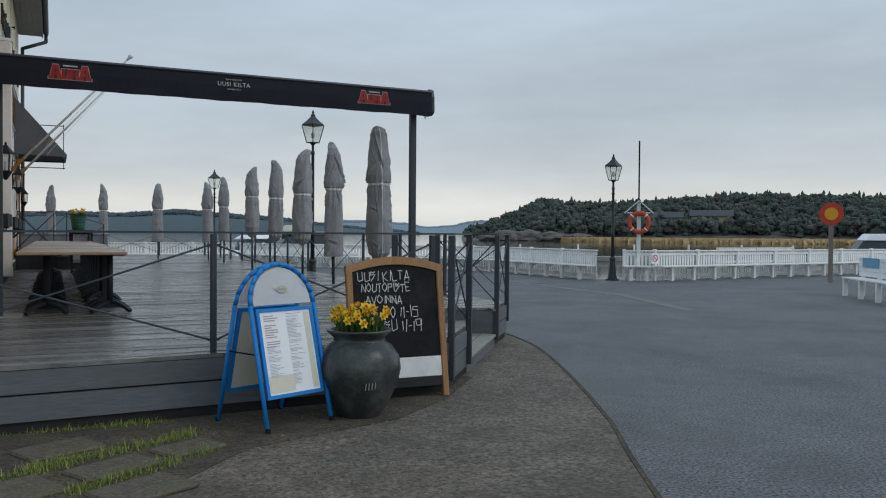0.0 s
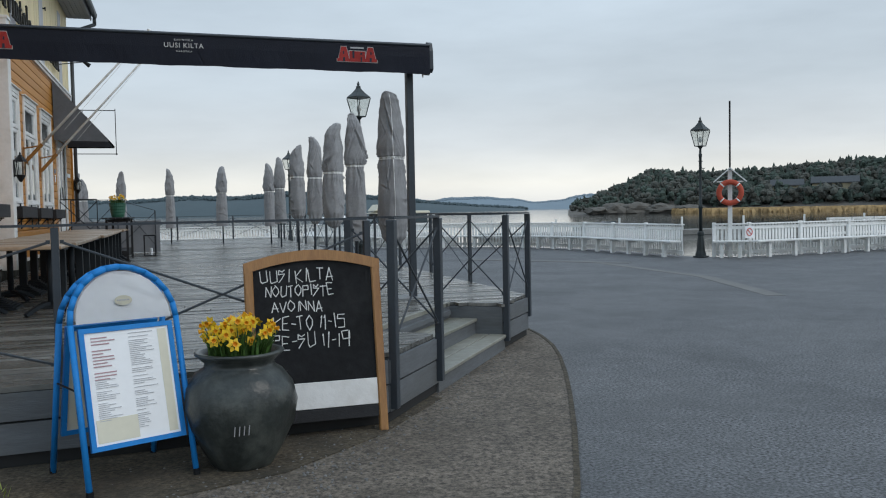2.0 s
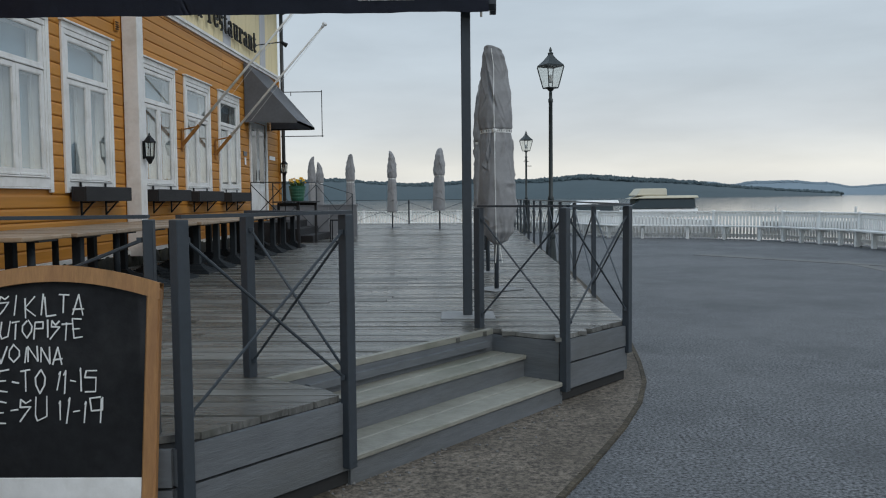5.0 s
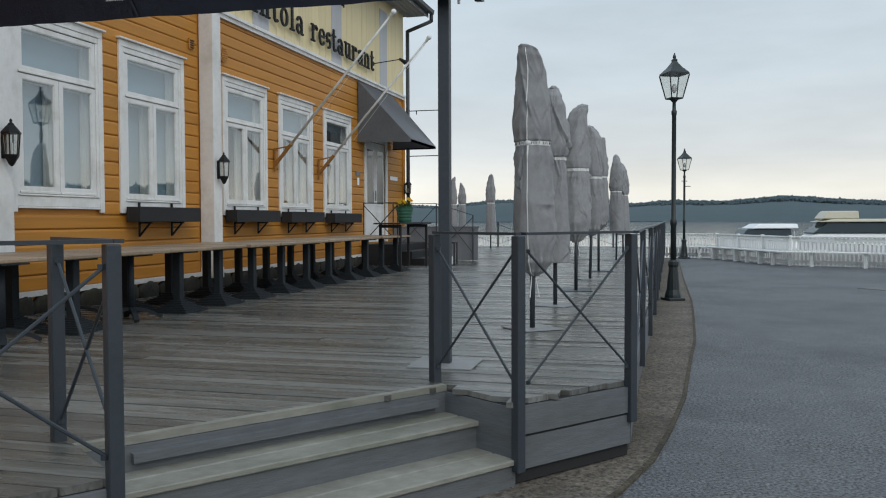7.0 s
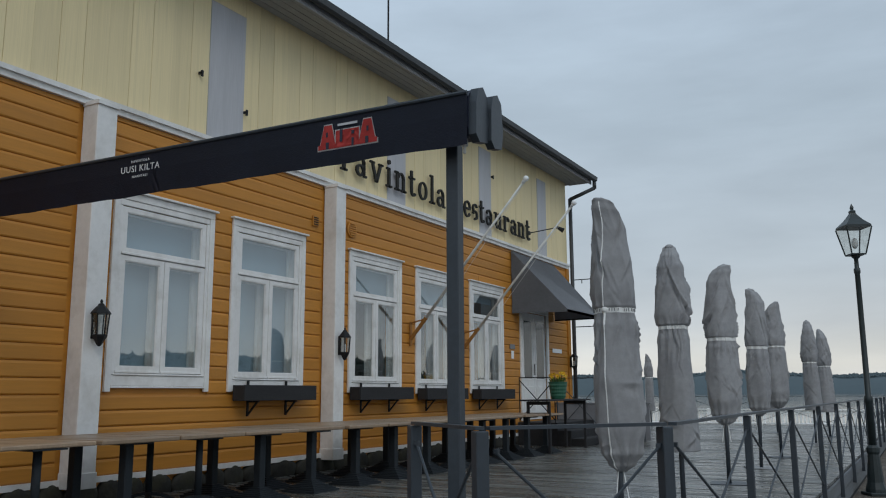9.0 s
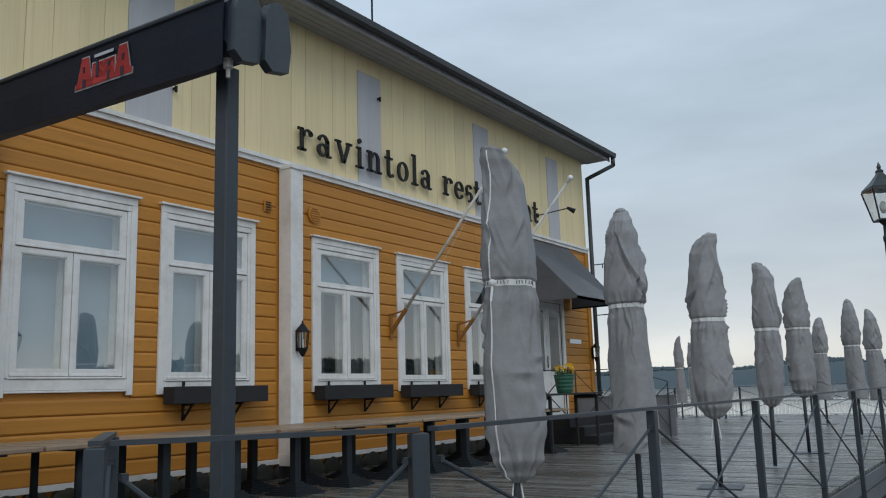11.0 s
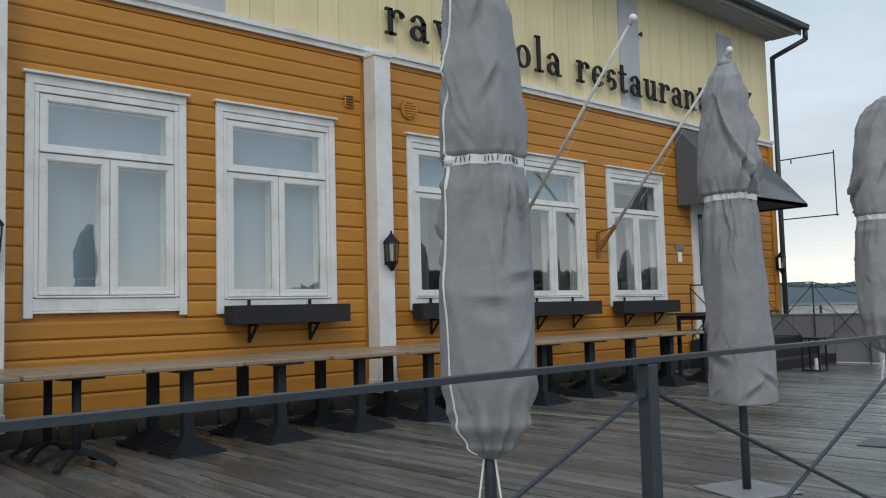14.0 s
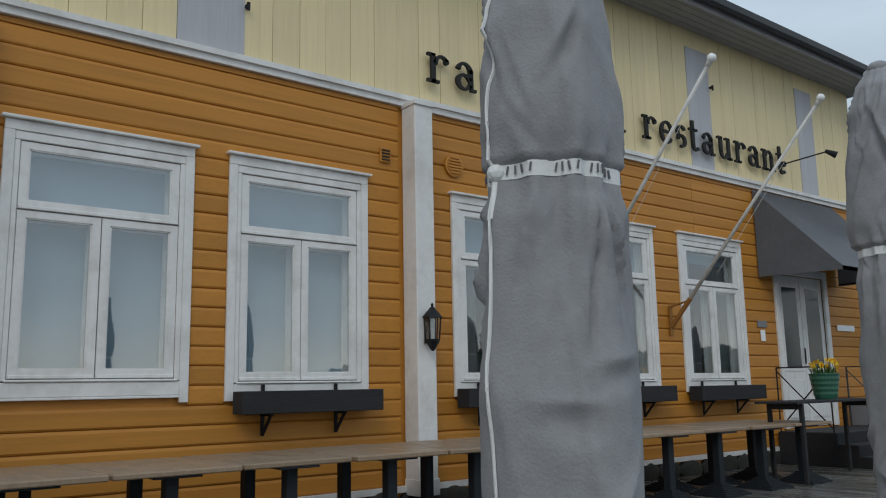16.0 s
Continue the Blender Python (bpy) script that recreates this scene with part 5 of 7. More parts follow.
for az, d, w, h, s in ((29.0, 303, 5, 2.8, 1), (30.4, 305, 6, 3.0, 2), (32.0, 304, 6, 2.2, 3), (27.8, 300, 3.5, 1.4, 4), (33.8, 303, 5, 1.8, 5)):
    bm = bmesh.new()
    bmesh.ops.create_icosphere(bm, subdivisions=3, radius=1)
    for v in bm.verts:
        v.co *= 1 + 0.3 * noise.noise(v.co * 1.6 + Vector((s * 5, 0, 0))) + 0.12 * noise.noise(v.co * 4)
        v.co = Vector((v.co.x * w, v.co.y * 5, v.co.z * h))
    ob = part("shore_rock", bm, GRANITE)
    ob.matrix_basis = pose(*polar(d, az), 0.3)
    tagged(ob, "bare grey-brown granite outcrop on the island shore", "rock", "island rocks")
# far shores, their distance haze carried by the wood colours
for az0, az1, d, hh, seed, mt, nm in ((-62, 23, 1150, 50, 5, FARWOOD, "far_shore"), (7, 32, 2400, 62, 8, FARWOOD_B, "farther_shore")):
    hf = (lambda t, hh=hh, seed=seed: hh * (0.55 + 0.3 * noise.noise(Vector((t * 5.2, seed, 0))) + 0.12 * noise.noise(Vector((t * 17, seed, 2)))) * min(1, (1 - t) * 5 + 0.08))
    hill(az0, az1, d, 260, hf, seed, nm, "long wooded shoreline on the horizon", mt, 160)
    bm = bmesh.new()
    for i in range(4500):
        t = rg.random()
        az = az0 + (az1 - az0) * t
        s = 0.62 + 0.38 * rg.random()
        dd = d + 10 + 200 * s
        x, y = polar(dd, az)
        g = hf(t) * math.sin(min(1.0, (dd - d) / 260 * 1.25) * math.pi / 2)
        h = rg.uniform(4, 8)
        if rg.random() < 0.35:
            conifer(bm, x, y, g - 4.5, h, h * 0.45, rg)
        else:
            clump_tree(bm, x, y, g - h * 0.75, h, h * 0.9, rg)
    tagged(part(nm + "_woods", bm, mt), "dark woods along the far shore with haze put into their colour", "woods", kind="stuff")


# ---- street-side things: menu stand, flower pot, chalkboard ----
def menu_stand():
    a = base("menu_stand", pose(1.565, 6.25, 0.012, 0, 0, 24), "blue tubular A-frame menu stand with white poster", "sign stand")
    W, D, Hh = 0.595, 0.62, 1.2
    for side, (y0, y1) in enumerate(((0.0, D / 2 - 0.02), (D, D / 2 + 0.02))):
        pts = [Vector((0, y0, 0))]
        zs = 0.9
        f = lambda z: y0 + (y1 - y0) * z / Hh
        for k in range(13):
            an = math.pi - math.pi * k / 12
            z = zs + (Hh - zs) * math.sin(an)
            pts.append(Vector((W / 2 + W / 2 * math.cos(an) * (1.0 if 0 < k < 12 else 1.0), f(z), z)))
        pts.append(Vector((W, y0, 0)))
        bm = bmesh.new()
        for p, q in zip(pts, pts[1:]):
            bar(bm, p, q, 0.017, sides=10)
        for p in pts[1:-1]:
            bmesh.ops.create_uvsphere(bm, u_segments=8, v_segments=6, radius=0.017, matrix=Matrix.Translation(p))
        tube = part("tube_frame", bm, BLUE, a, smooth=True)
        ang = math.degrees(math.atan2(y1 - y0, Hh))
        off = -0.012 if side == 0 else 0.012
        # tilted panel plane: local x across, z up along the slope
        pm = pose(0, y0, 0, -ang, 0, 0)
        d = -1 if side == 0 else 1
        half = bmesh.new()
        outline = [(0.03, 0.9), (W - 0.03, 0.9)] + [(W / 2 + (W / 2 - 0.03) * math.cos(math.pi * k / 14), 0.905 + (0.27) * math.sin(math.pi * k / 14)) for k in range(1, 14)]
        vs = [half.verts.new((x, 0, z * 1.03)) for x, z in outline]
        bmesh.ops.solidify(half, geom=[half.faces.new(vs)], thickness=0.012)
        ob = part("header_panel", half, PAPER, a, "white arched header panel")
        ob.matrix_basis = pm
        frame = bmesh.new()
        for x0, x1, z0, z1 in ((0.035, 0.062, 0.235, 0.9), (W - 0.062, W - 0.035, 0.235, 0.9), (0.062, W - 0.062, 0.235, 0.262), (0.062, W - 0.062, 0.873, 0.9)):
            box(frame, x0, x1, -0.014, 0.014, z0, z1)
        ob = part("snap_frame", frame, BLUE, a, "bright blue poster frame")
        ob.matrix_basis = pm
        ob = part("poster", bbox(0.058, W - 0.058, -0.006, 0.006, 0.258, 0.876, 0), PAPER if side == 0 else CREAM_PAPER, a, "white menu sheets behind clear plastic")
        ob.matrix_basis = pm
        if side == 0:
            ob2 = part("poster_edge", bbox(W - 0.125, W - 0.075, -0.0085, -0.006, 0.275, 0.86, 0), CREAM_PAPER, a)
            ob2.matrix_basis = pm
            ob2 = part("poster_foot", bbox(0.075, 0.3, -0.0085, -0.006, 0.275, 0.4, 0), CREAM_PAPER, a)
            ob2.matrix_basis = pm
            rr = random.Random(9)
            for mt, x0, zt, n, wmax in ((INK_RED, 0.095, 0.84, 14, 0.14), (INK, 0.095, 0.61, 22, 0.13), (INK, 0.30, 0.85, 40, 0.14), (INK, 0.30, 0.42, 10, 0.08)):
                ink = bmesh.new()
                z = zt
                for k in range(n):
                    if rr.random() < 0.8:
                        box(ink, x0, x0 + wmax * rr.uniform(0.4, 1.0), -0.0095, -0.0075, z, z + (0.006 if mt is INK_RED else 0.0035))
                    z -= 0.0175 if mt is INK_RED else 0.0105
                ob3 = part("print_lines", ink, mt, a)
                ob3.matrix_basis = pm
            ink = bmesh.new()
            vs = [ink.verts.new((W / 2 + 0.05 * math.cos(2 * math.pi * k / 20), -0.0145, 1.04 + 0.028 * math.sin(2 * math.pi * k / 20))) for k in range(20)]
            bmesh.ops.solidify(ink, geom=[ink.faces.new(vs)], thickness=0.001)
            ob4 = part("header_badge", ink, CREAM_PAPER, a)
            ob4.matrix_basis = pm
            ink = bmesh.new()
            for k in range(8):
                box(ink, W / 2 - 0.036 + k * 0.009, W / 2 - 0.030 + k * 0.009, -0.017, -0.0155, 1.037, 1.045)
            ob4 = part("header_print", ink, INK, a)
            ob4.matrix_basis = pm
        else:
            ink = bmesh.new()
            ico(ink, Vector((W - 0.14, 0.008, 0.33)), 0.045, random.Random(1))
            for v in ink.verts:
                v.co.y = 0.008 + (v.co.y - 0.008) * 0.03
            ob5 = part("poster_picture", ink, OAK, a)
            ob5.matrix_basis = pm
    for x in (0.0, W):
        bm = bmesh.new()
        bar(bm, (x, D * 0.22, 0.55), (x, D * 0.78, 0.55), 0.006, sides=6)
        part("stay", bm, IRON, a)
    for x, y in ((0, 0), (W, 0), (0, D), (W, D)):
        bm = bmesh.new()
        bar(bm, (x, y, -0.002), (x, y, 0.04), 0.02, sides=10)
        part("rubber_foot", bm, IRON, a)


menu_stand()


def daffodils(parent, cz, r, n, rg, droop=0.3):
    leaf = bmesh.new()
    for k in range(n * 5):
        a, d = rg.uniform(0, 6.28), r * math.sqrt(rg.random())
        x, y = d * math.cos(a), d * math.sin(a)
        h, o, w = rg.uniform(0.09, 0.18), rg.uniform(0.0, droop) * 0.3, 0.007
        t = rg.uniform(0, 6.28)
        cx, sx = math.cos(t) * w, math.sin(t) * w
        ex, ey = math.cos(a) * o, math.sin(a) * o
        p = [leaf.verts.new(q) for q in ((x - cx, y - sx, cz), (x + cx, y + sx, cz), (x + cx + ex * 0.4, y + sx + ey * 0.4, cz + h * 0.6), (x - cx + ex * 0.4, y - sx + ey * 0.4, cz + h * 0.6), (x + ex, y + ey, cz + h))]
        leaf.faces.new((p[0], p[1], p[2], p[3]))
        leaf.faces.new((p[3], p[2], p[4]))
    tagged(part("leaves", leaf, LEAF, parent, "narrow green daffodil leaves"), kind="stuff")
    fm = bmesh.new()
    for k in range(6):
        a = k * math.pi / 3
        d = Vector((math.cos(a), math.sin(a), 0))
        s = Vector((-d.y, d.x, 0)) * 0.012
        z = Vector((0, 0, 0.004 if k % 2 else 0.0))
        v = [fm.verts.new(q + z) for q in (d * 0.006, d * 0.02 + s, d * 0.037, d * 0.02 - s)]
        fm.faces.new(v)
    petals = mesh_of("petals", fm, PETAL)
    tm = lathe([(0.008, 0.0), (0.009, 0.016), (0.014, 0.026), (0.011, 0.025), (0.006, 0.01)], 8)
    trump = mesh_of("trumpet", tm, TRUMPET)
    stems = bmesh.new()
    for k in range(n):
        a, d = rg.uniform(0, 6.28), r * 1.15 * math.sqrt(rg.random())
        top = Vector((d * math.cos(a) * 1.2, d * math.sin(a) * 1.2, cz + rg.uniform(0.11, 0.23)))
        bar(stems, (d * math.cos(a) * 0.6, d * math.sin(a) * 0.6, cz), top, 0.003, sides=5)
        ob = new("blossom", petals)
        ob.parent = parent
        face = Vector((math.cos(a) * 0.6 + rg.gauss(0, 0.4), math.sin(a) * 0.6 + rg.gauss(0, 0.4) - 0.4, rg.uniform(-0.1, 0.5)))
        ob.matrix_basis = Matrix.Translation(top) @ face.to_track_quat("Z", "Y").to_matrix().to_4x4() @ Matrix.Scale(rg.uniform(0.85, 1.25), 4)
        tr = new("trumpet", trump)
        tr.parent = ob
    part("stems", stems, LEAF, parent)


pot = base("flower_pot", pose(2.375, 6.62, 0.012), "large dark glazed clay pot of yellow daffodils", "flower pot")
pot.scale = (1.06, 1.06, 1.05)
part("body", lathe([(0.16, 0.0), (0.175, 0.02), (0.22, 0.1), (0.285, 0.24), (0.312, 0.36), (0.295, 0.46), (0.24, 0.535), (0.195, 0.565), (0.19, 0.59), (0.22, 0.62), (0.245, 0.638), (0.245, 0.65), (0.215, 0.65), (0.18, 0.61), (0.17, 0.56)], 40, lambda a, z: 1 + 0.012 * math.sin(3 * a + z * 9) + 0.008 * math.sin(7 * a - z * 15)), CLAY, pot, smooth=True)
part("soil", lathe([(0.17, 0.57), (0.172, 0.6), (0.02, 0.615)], 20), EARTH, pot)
mk = bmesh.new()
for k in range(4):
    bar(mk, (-0.06 + k * 0.025, -0.314 + 0.004 * k, 0.24), (-0.055 + k * 0.025, -0.312 + 0.004 * k, 0.29), 0.003, sides=5)
part("maker_mark", mk, CANVAS, pot)
daffodils(pot, 0.6, 0.16, 48, random.Random(31))

cb = base("chalkboard", pose(2.455, 7.045, 0.012, -9.0, 0, 1.0), "oak framed black chalkboard with handwritten opening hours", "chalkboard")
cb.scale = (0.975, 1, 1.0)
W = 0.94
for x in (0.0, W - 0.06):
    part("upright", bbox(x, x + 0.06, -0.02, 0.025, 0.0, 1.15, 0.008), OAK, cb)
arch = bmesh.new()
n = 16
top = lambda t: 1.125 + 0.125 * math.sin(math.pi * (0.12 + 0.76 * t)) - 0.125 * math.sin(math.pi * 0.12)
lo, hi = [], []
for k in range(n + 1):
    t = k / n
    x = t * W
    lo.append((x, top(t) - 0.025))
    hi.append((x, top(t) + 0.045))
for k in range(n):
    q = [lo[k], lo[k + 1], hi[k + 1], hi[k]]
    fr = [arch.verts.new((x, -0.022, z)) for x, z in q]
    bk = [arch.verts.new((x, 0.026, z)) for x, z in q]
    for f in ((fr[0], fr[1], fr[2], fr[3]), (bk[3], bk[2], bk[1], bk[0]), (fr[3], fr[2], bk[2], bk[3]), (fr[1], fr[0], bk[0], bk[1])):
        arch.faces.new(f)
bmesh.ops.remove_doubles(arch, verts=list(arch.verts), dist=0.0005)
part("arched_head", arch, OAK, cb)
slate = bmesh.new()
pts = [(0.055, 0.362)] + [(W - 0.055, 0.362)] + [(W * (1 - k / n) if 0 < k < n else (W - 0.055 if k == 0 else 0.055), top(1 - k / n) - 0.01) for k in range(n + 1)]
pts = [(min(max(x, 0.055), W - 0.055), z) for x, z in pts]
f = slate.faces.new([slate.verts.new((x, 0, z)) for x, z in pts])
bmesh.ops.solidify(slate, geom=[f], thickness=0.01)
part("slate", slate, CHALK_BOARD, cb, "black slate face with chalk smears")
part("white_strip", bbox(0.055, W - 0.055, -0.008, 0.006, 0.185, 0.36, 0.003), WHITE, cb, "bare white strip below the slate")
part("bottom_rail", bbox(0.06, W - 0.06, -0.012, 0.02, 0.1, 0.18, 0.004), PLANTER, cb)
# handwriting: each stroke is a run of grid points, column 0-4 and row 0-6
STROKES = {"U": "0601104146", "S": "46250604442200", "I": "2620", "K": "0600|460340", "L": "060040", "T": "0646|2620", "A": "002640|0242", "N": "00064046",
           "O": "26040220424426", "P": "000646440403"[:10], "E": "46060040|0333", "V": "062046", "1": "152620", "5": "460604444000", "9": "4606034346|4640", "-": "0343"}


def chalk_letter(ch, w, h, rr):
    bm = bmesh.new()
    for run in STROKES[ch].split("|"):
        pts = [Vector((int(run[k]) / 4 * w + rr.gauss(0, 0.0022), 0, int(run[k + 1]) / 6 * h + rr.gauss(0, 0.0022))) for k in range(0, len(run) - 1, 2)]
        for p, q in zip(pts, pts[1:]):
            bar(bm, p, q + (q - p).normalized() * 0.002, rr.uniform(0.0028, 0.0042), rr.uniform(0.0024, 0.0038), 6)
    for v in bm.verts:
        v.co.y *= 0.25
    return bm


rr = random.Random(12)
for words, x0, x1, z, hh in (("UUSI KILTA", 0.11, 0.62, 1.035, 0.085), ("NOUTOPISTE", 0.14, 0.615, 0.94, 0.075), ("AVOINNA", 0.178, 0.535, 0.835, 0.072), ("KE-TO 11-15", 0.18, 0.685, 0.715, 0.088), ("PE-SU 11-19", 0.17, 0.714, 0.592, 0.095)):
    wide = {" ": 0.5, "I": 0.45, "1": 0.5, "-": 0.7}
    unit = (x1 - x0) / sum(wide.get(c, 1.0) for c in words)
    x = x0
    for c in words:
        w = wide.get(c, 1.0) * unit
        if c != " ":
            ob = part("chalk_letter", chalk_letter(c, w * 0.74, hh * rr.uniform(0.88, 1.1), rr), CHALK, cb, "white handwritten chalk letter")
            ob.matrix_basis = pose(x, -0.0125, z + rr.gauss(0, 0.004), 0, rr.gauss(0, 2.5), 0)
        x += w
bm = bmesh.new()
for k in range(9):
    a = Vector((0.09 + rr.random() * 0.2, -0.012, 0.40 + rr.random() * 0.05))
    bar(bm, a, a + Vector((rr.uniform(-0.01, 0.03), 0, rr.uniform(0.02, 0.05))), 0.0015, sides=4)
tagged(part("chalk_scribble", bm, CHALK, cb, "faint wiped chalk scribbles"), kind="stuff")

# ---- facade things ----
letters = base("facade_sign", pose(FX + 0.06, 16.96, 5.085), "dark standing letters of the restaurant sign", "sign")
RM = Matrix(((0, 0, 1, 0), (1, 0, 0, 0), (0, 1, 0, 0), (0, 0, 0, 1)))
ya = 0.0
SER = 0.028
widths = {"i": 0.6, "t": 0.72, "l": 0.6, "r": 0.82}


def slab_letter(ch, w):
    """One lower-case slab-serif letter from bars and rings, x height 0.34."""
    bm = bmesh.new()
    X, T, S = 0.34, 0.062, 0.034

    def st(x, z0, z1, t=T):
        box(bm, x - t / 2, x + t / 2, z0, z1, 0, 0.035)

    def ser(x, z, l=0.15):
        box(bm, x - l / 2, x + l / 2, z, z + S, 0, 0.035)

    def arc(cx, cz, rx, rz, a0, a1, t0=0.062, t1=0.062, k=16):
        last = None
        for i in range(k + 1):
            a = radians(a0 + (a1 - a0) * i / k)
            th = 0.034 + (0.064 - 0.034) * abs(math.cos(a))
            c, s = math.cos(a), math.sin(a)
            p = [bm.verts.new(((cx + (rx - th) * c), (cz + (rz - th * 0.8) * s), y)) for y in (0, 0.035)]
            q = [bm.verts.new((cx + rx * c, cz + rz * s, y)) for y in (0, 0.035)]
            if last:
                lp, lq = last
                for f in ((lp[1], lq[1], q[1], p[1]), (lq[0], lp[0], p[0], q[0]), (lq[1], lq[0], q[0], q[1]), (lp[0], lp[1], p[1], p[0])):
                    bm.faces.new(f)
            last = (p, q)

    if ch == "r":
        st(0.08, 0, X)
        ser(0.08, 0, 0.17)
        ser(0.05, X - S, 0.1)
        arc(0.2, X - 0.12, 0.12, 0.12, 35, 180)
        bmesh.ops.create_cone(bm, segments=12, radius1=0.036, radius2=0.036, depth=0.035, cap_ends=True, matrix=Matrix.Translation((0.27, X - 0.065, 0.0175)))
    elif ch == "a":
        st(0.24, 0.03, X - 0.08)
        ser(0.275, 0, 0.09)
        arc(0.145, X - 0.12, 0.125, 0.12, -5, 165)
        arc(0.14, 0.1, 0.125, 0.1, 20, 340)
    elif ch == "v":
        for s in (1, -1):
            v0 = 0.16 + s * 0.13
            vs = prism(bm, [(v0 - 0.03, X), (v0 + 0.03, X), (0.16 + 0.03, 0), (0.16 - 0.03, 0)], 0, 0.035)
            ser(v0, X - S, 0.13)
    elif ch == "i":
        st(0.1, 0, X)
        ser(0.1, 0, 0.18)
        ser(0.075, X - S, 0.1)
        bmesh.ops.create_cone(bm, segments=14, radius1=0.042, radius2=0.042, depth=0.035, cap_ends=True, matrix=Matrix.Translation((0.1, X + 0.1, 0.0175)))
    elif ch in "nu":
        st(0.08, 0 if ch == "n" else 0.1, X)
        st(0.28, 0, X - 0.1 if ch == "n" else X)
        if ch == "n":
            ser(0.08, 0, 0.16)
            ser(0.285, 0, 0.16)
            ser(0.05, X - S, 0.1)
            arc(0.195, X - 0.125, 0.116, 0.125, 0, 160)
        else:
            ser(0.05, X - S, 0.12)
            ser(0.25, X - S, 0.12)
            ser(0.31, 0, 0.1)
            arc(0.165, 0.125, 0.116, 0.125, 180, 340)
    elif ch == "t":
        st(0.1, 0.07, X + 0.12)
        ser(0.11, X - S, 0.2)
        arc(0.165, 0.09, 0.096, 0.09, 180, 330)
    elif ch == "o":
        arc(0.17, X / 2, 0.15, X / 2, 0, 360, k=28)
    elif ch == "l":
        st(0.1, 0, X + 0.2)
        ser(0.1, 0, 0.18)
        ser(0.075, X + 0.2 - S, 0.1)
    elif ch == "e":
        arc(0.165, X / 2, 0.15, X / 2, 10, 325, k=24)
        box(bm, 0.05, 0.3, X / 2 - 0.005, X / 2 + 0.03, 0, 0.035)
    elif ch == "s":
        arc(0.14, X - 0.1, 0.115, 0.1, 20, 250)
        arc(0.14, 0.1, 0.115, 0.1, -110, 160)
    xs = [v.co.x for v in bm.verts]
    for v in bm.verts:
        v.co.x = v.co.x - min(xs)
    return bm, max(xs) - min(xs)


for word, y0, y1 in (("ravintola", 16.96, 20.33), ("restaurant", 20.71, 24.4)):
    made = [slab_letter(c, 0) for c in word]
    gap = ((y1 - y0) - sum(w for _, w in made)) / (len(word) - 1)
    y = y0
    for (bm, w), c in zip(made, word):
        bmesh.ops.transform(bm, matrix=RM, verts=bm.verts)
        ob = part("letter", bm, LETTER, letters)
        ob.location = (0, y - 16.96, 0)
        y += w + gap


def wall_lantern(x, y, z):
    w = base("wall_lantern", pose(x, y, z), "black six-sided wall lantern with clear panes", "wall lamp", "wall lanterns")
    part("back_plate", bbox(0, 0.015, -0.035, 0.035, 0.08, 0.36, 0.004), IRON, w)
    bm = bmesh.new()
    bar(bm, (0.01, 0, 0.12), (0.1, 0, 0.05), 0.01)
    part("bracket", bm, IRON, w)
    part("bowl", lathe([(0.01, 0.0), (0.03, 0.02), (0.05, 0.06), (0.075, 0.1), (0.078, 0.12)], 6), IRON, w).location = (0.1, 0, 0)
    for k in range(6):
        a, b = k * math.pi / 3, (k + 1) * math.pi / 3
        bm = bmesh.new()
        bar(bm, (0.1 + 0.07 * math.cos(a), 0.07 * math.sin(a), 0.11), (0.1 + 0.088 * math.cos(a), 0.088 * math.sin(a), 0.34), 0.007, sides=5)
        part("bar", bm, IRON, w)
        bm = bmesh.new()
        f = bm.faces.new([bm.verts.new((0.1 + r * math.cos(t), r * math.sin(t), zz)) for r, t, zz in ((0.066, a, 0.12), (0.066, b, 0.12), (0.084, b, 0.34), (0.084, a, 0.34))])
        bmesh.ops.solidify(bm, geom=[f], thickness=0.002)
        part("pane", bm, LAMPGLASS, w)
    bm = bmesh.new()
    bar(bm, (0.1, 0, 0.12), (0.1, 0, 0.24), 0.018, sides=10)
    part("bulb", bm, WHITE_PRINT, w)
    part("hood", lathe([(0.105, 0.335), (0.1, 0.35), (0.06, 0.4), (0.035, 0.425), (0.03, 0.44), (0.012, 0.45), (0.016, 0.47), (0.004, 0.49)], 6), IRON, w).location = (0.1, 0, 0)


wall_lantern(FX + 0.24, 12.45, 2.1)
wall_lantern(FX + 0.24, 16.775, 2.09)
wall_lantern(FX + 0.05, 26.87, 2.15)

for i, (a, b, z0, z1, _) in enumerate(WINDOWS[1:]):
    y0, y1 = a + (0.06 if i == 0 else 0.0), b + 0.02
    fb = base("window_box", pose(FX + 0.04, y0, 1.52 - 0.012 * i), "empty black-stained wooden flower box on brackets", "flower box", "flower boxes under the windows")
    L2 = y1 - y0
    part("front_board", bbox(0.2, 0.225, 0, L2, 0, 0.2, 0.005), PLANTER, fb)
    part("back_board", bbox(0.02, 0.045, 0, L2, 0, 0.2, 0.005), PLANTER, fb)
    for y in (0.0, L2 - 0.025):
        part("end_board", bbox(0.047, 0.198, y, y + 0.025, 0.0, 0.195, 0.004), PLANTER, fb)
    part("floor_board", bbox(0.047, 0.198, 0.027, L2 - 0.027, 0.0, 0.02, 0.003), PLANTER, fb)
    part("soil", bbox(0.047, 0.198, 0.027, L2 - 0.027, 0.1, 0.14, 0), EARTH, fb)
    for y in (L2 * 0.2, L2 * 0.72):
        bm = bmesh.new()
        beam(bm, (0.012, y, -0.2), (0.012, y, 0.26), 0.03, 0.02)
        beam(bm, (0.012, y, -0.012), (0.2, y, -0.012), 0.03, 0.02)
        beam(bm, (0.012, y, -0.19), (0.17, y, -0.02), 0.025, 0.018)
        part("bracket", bm, IRON, fb)

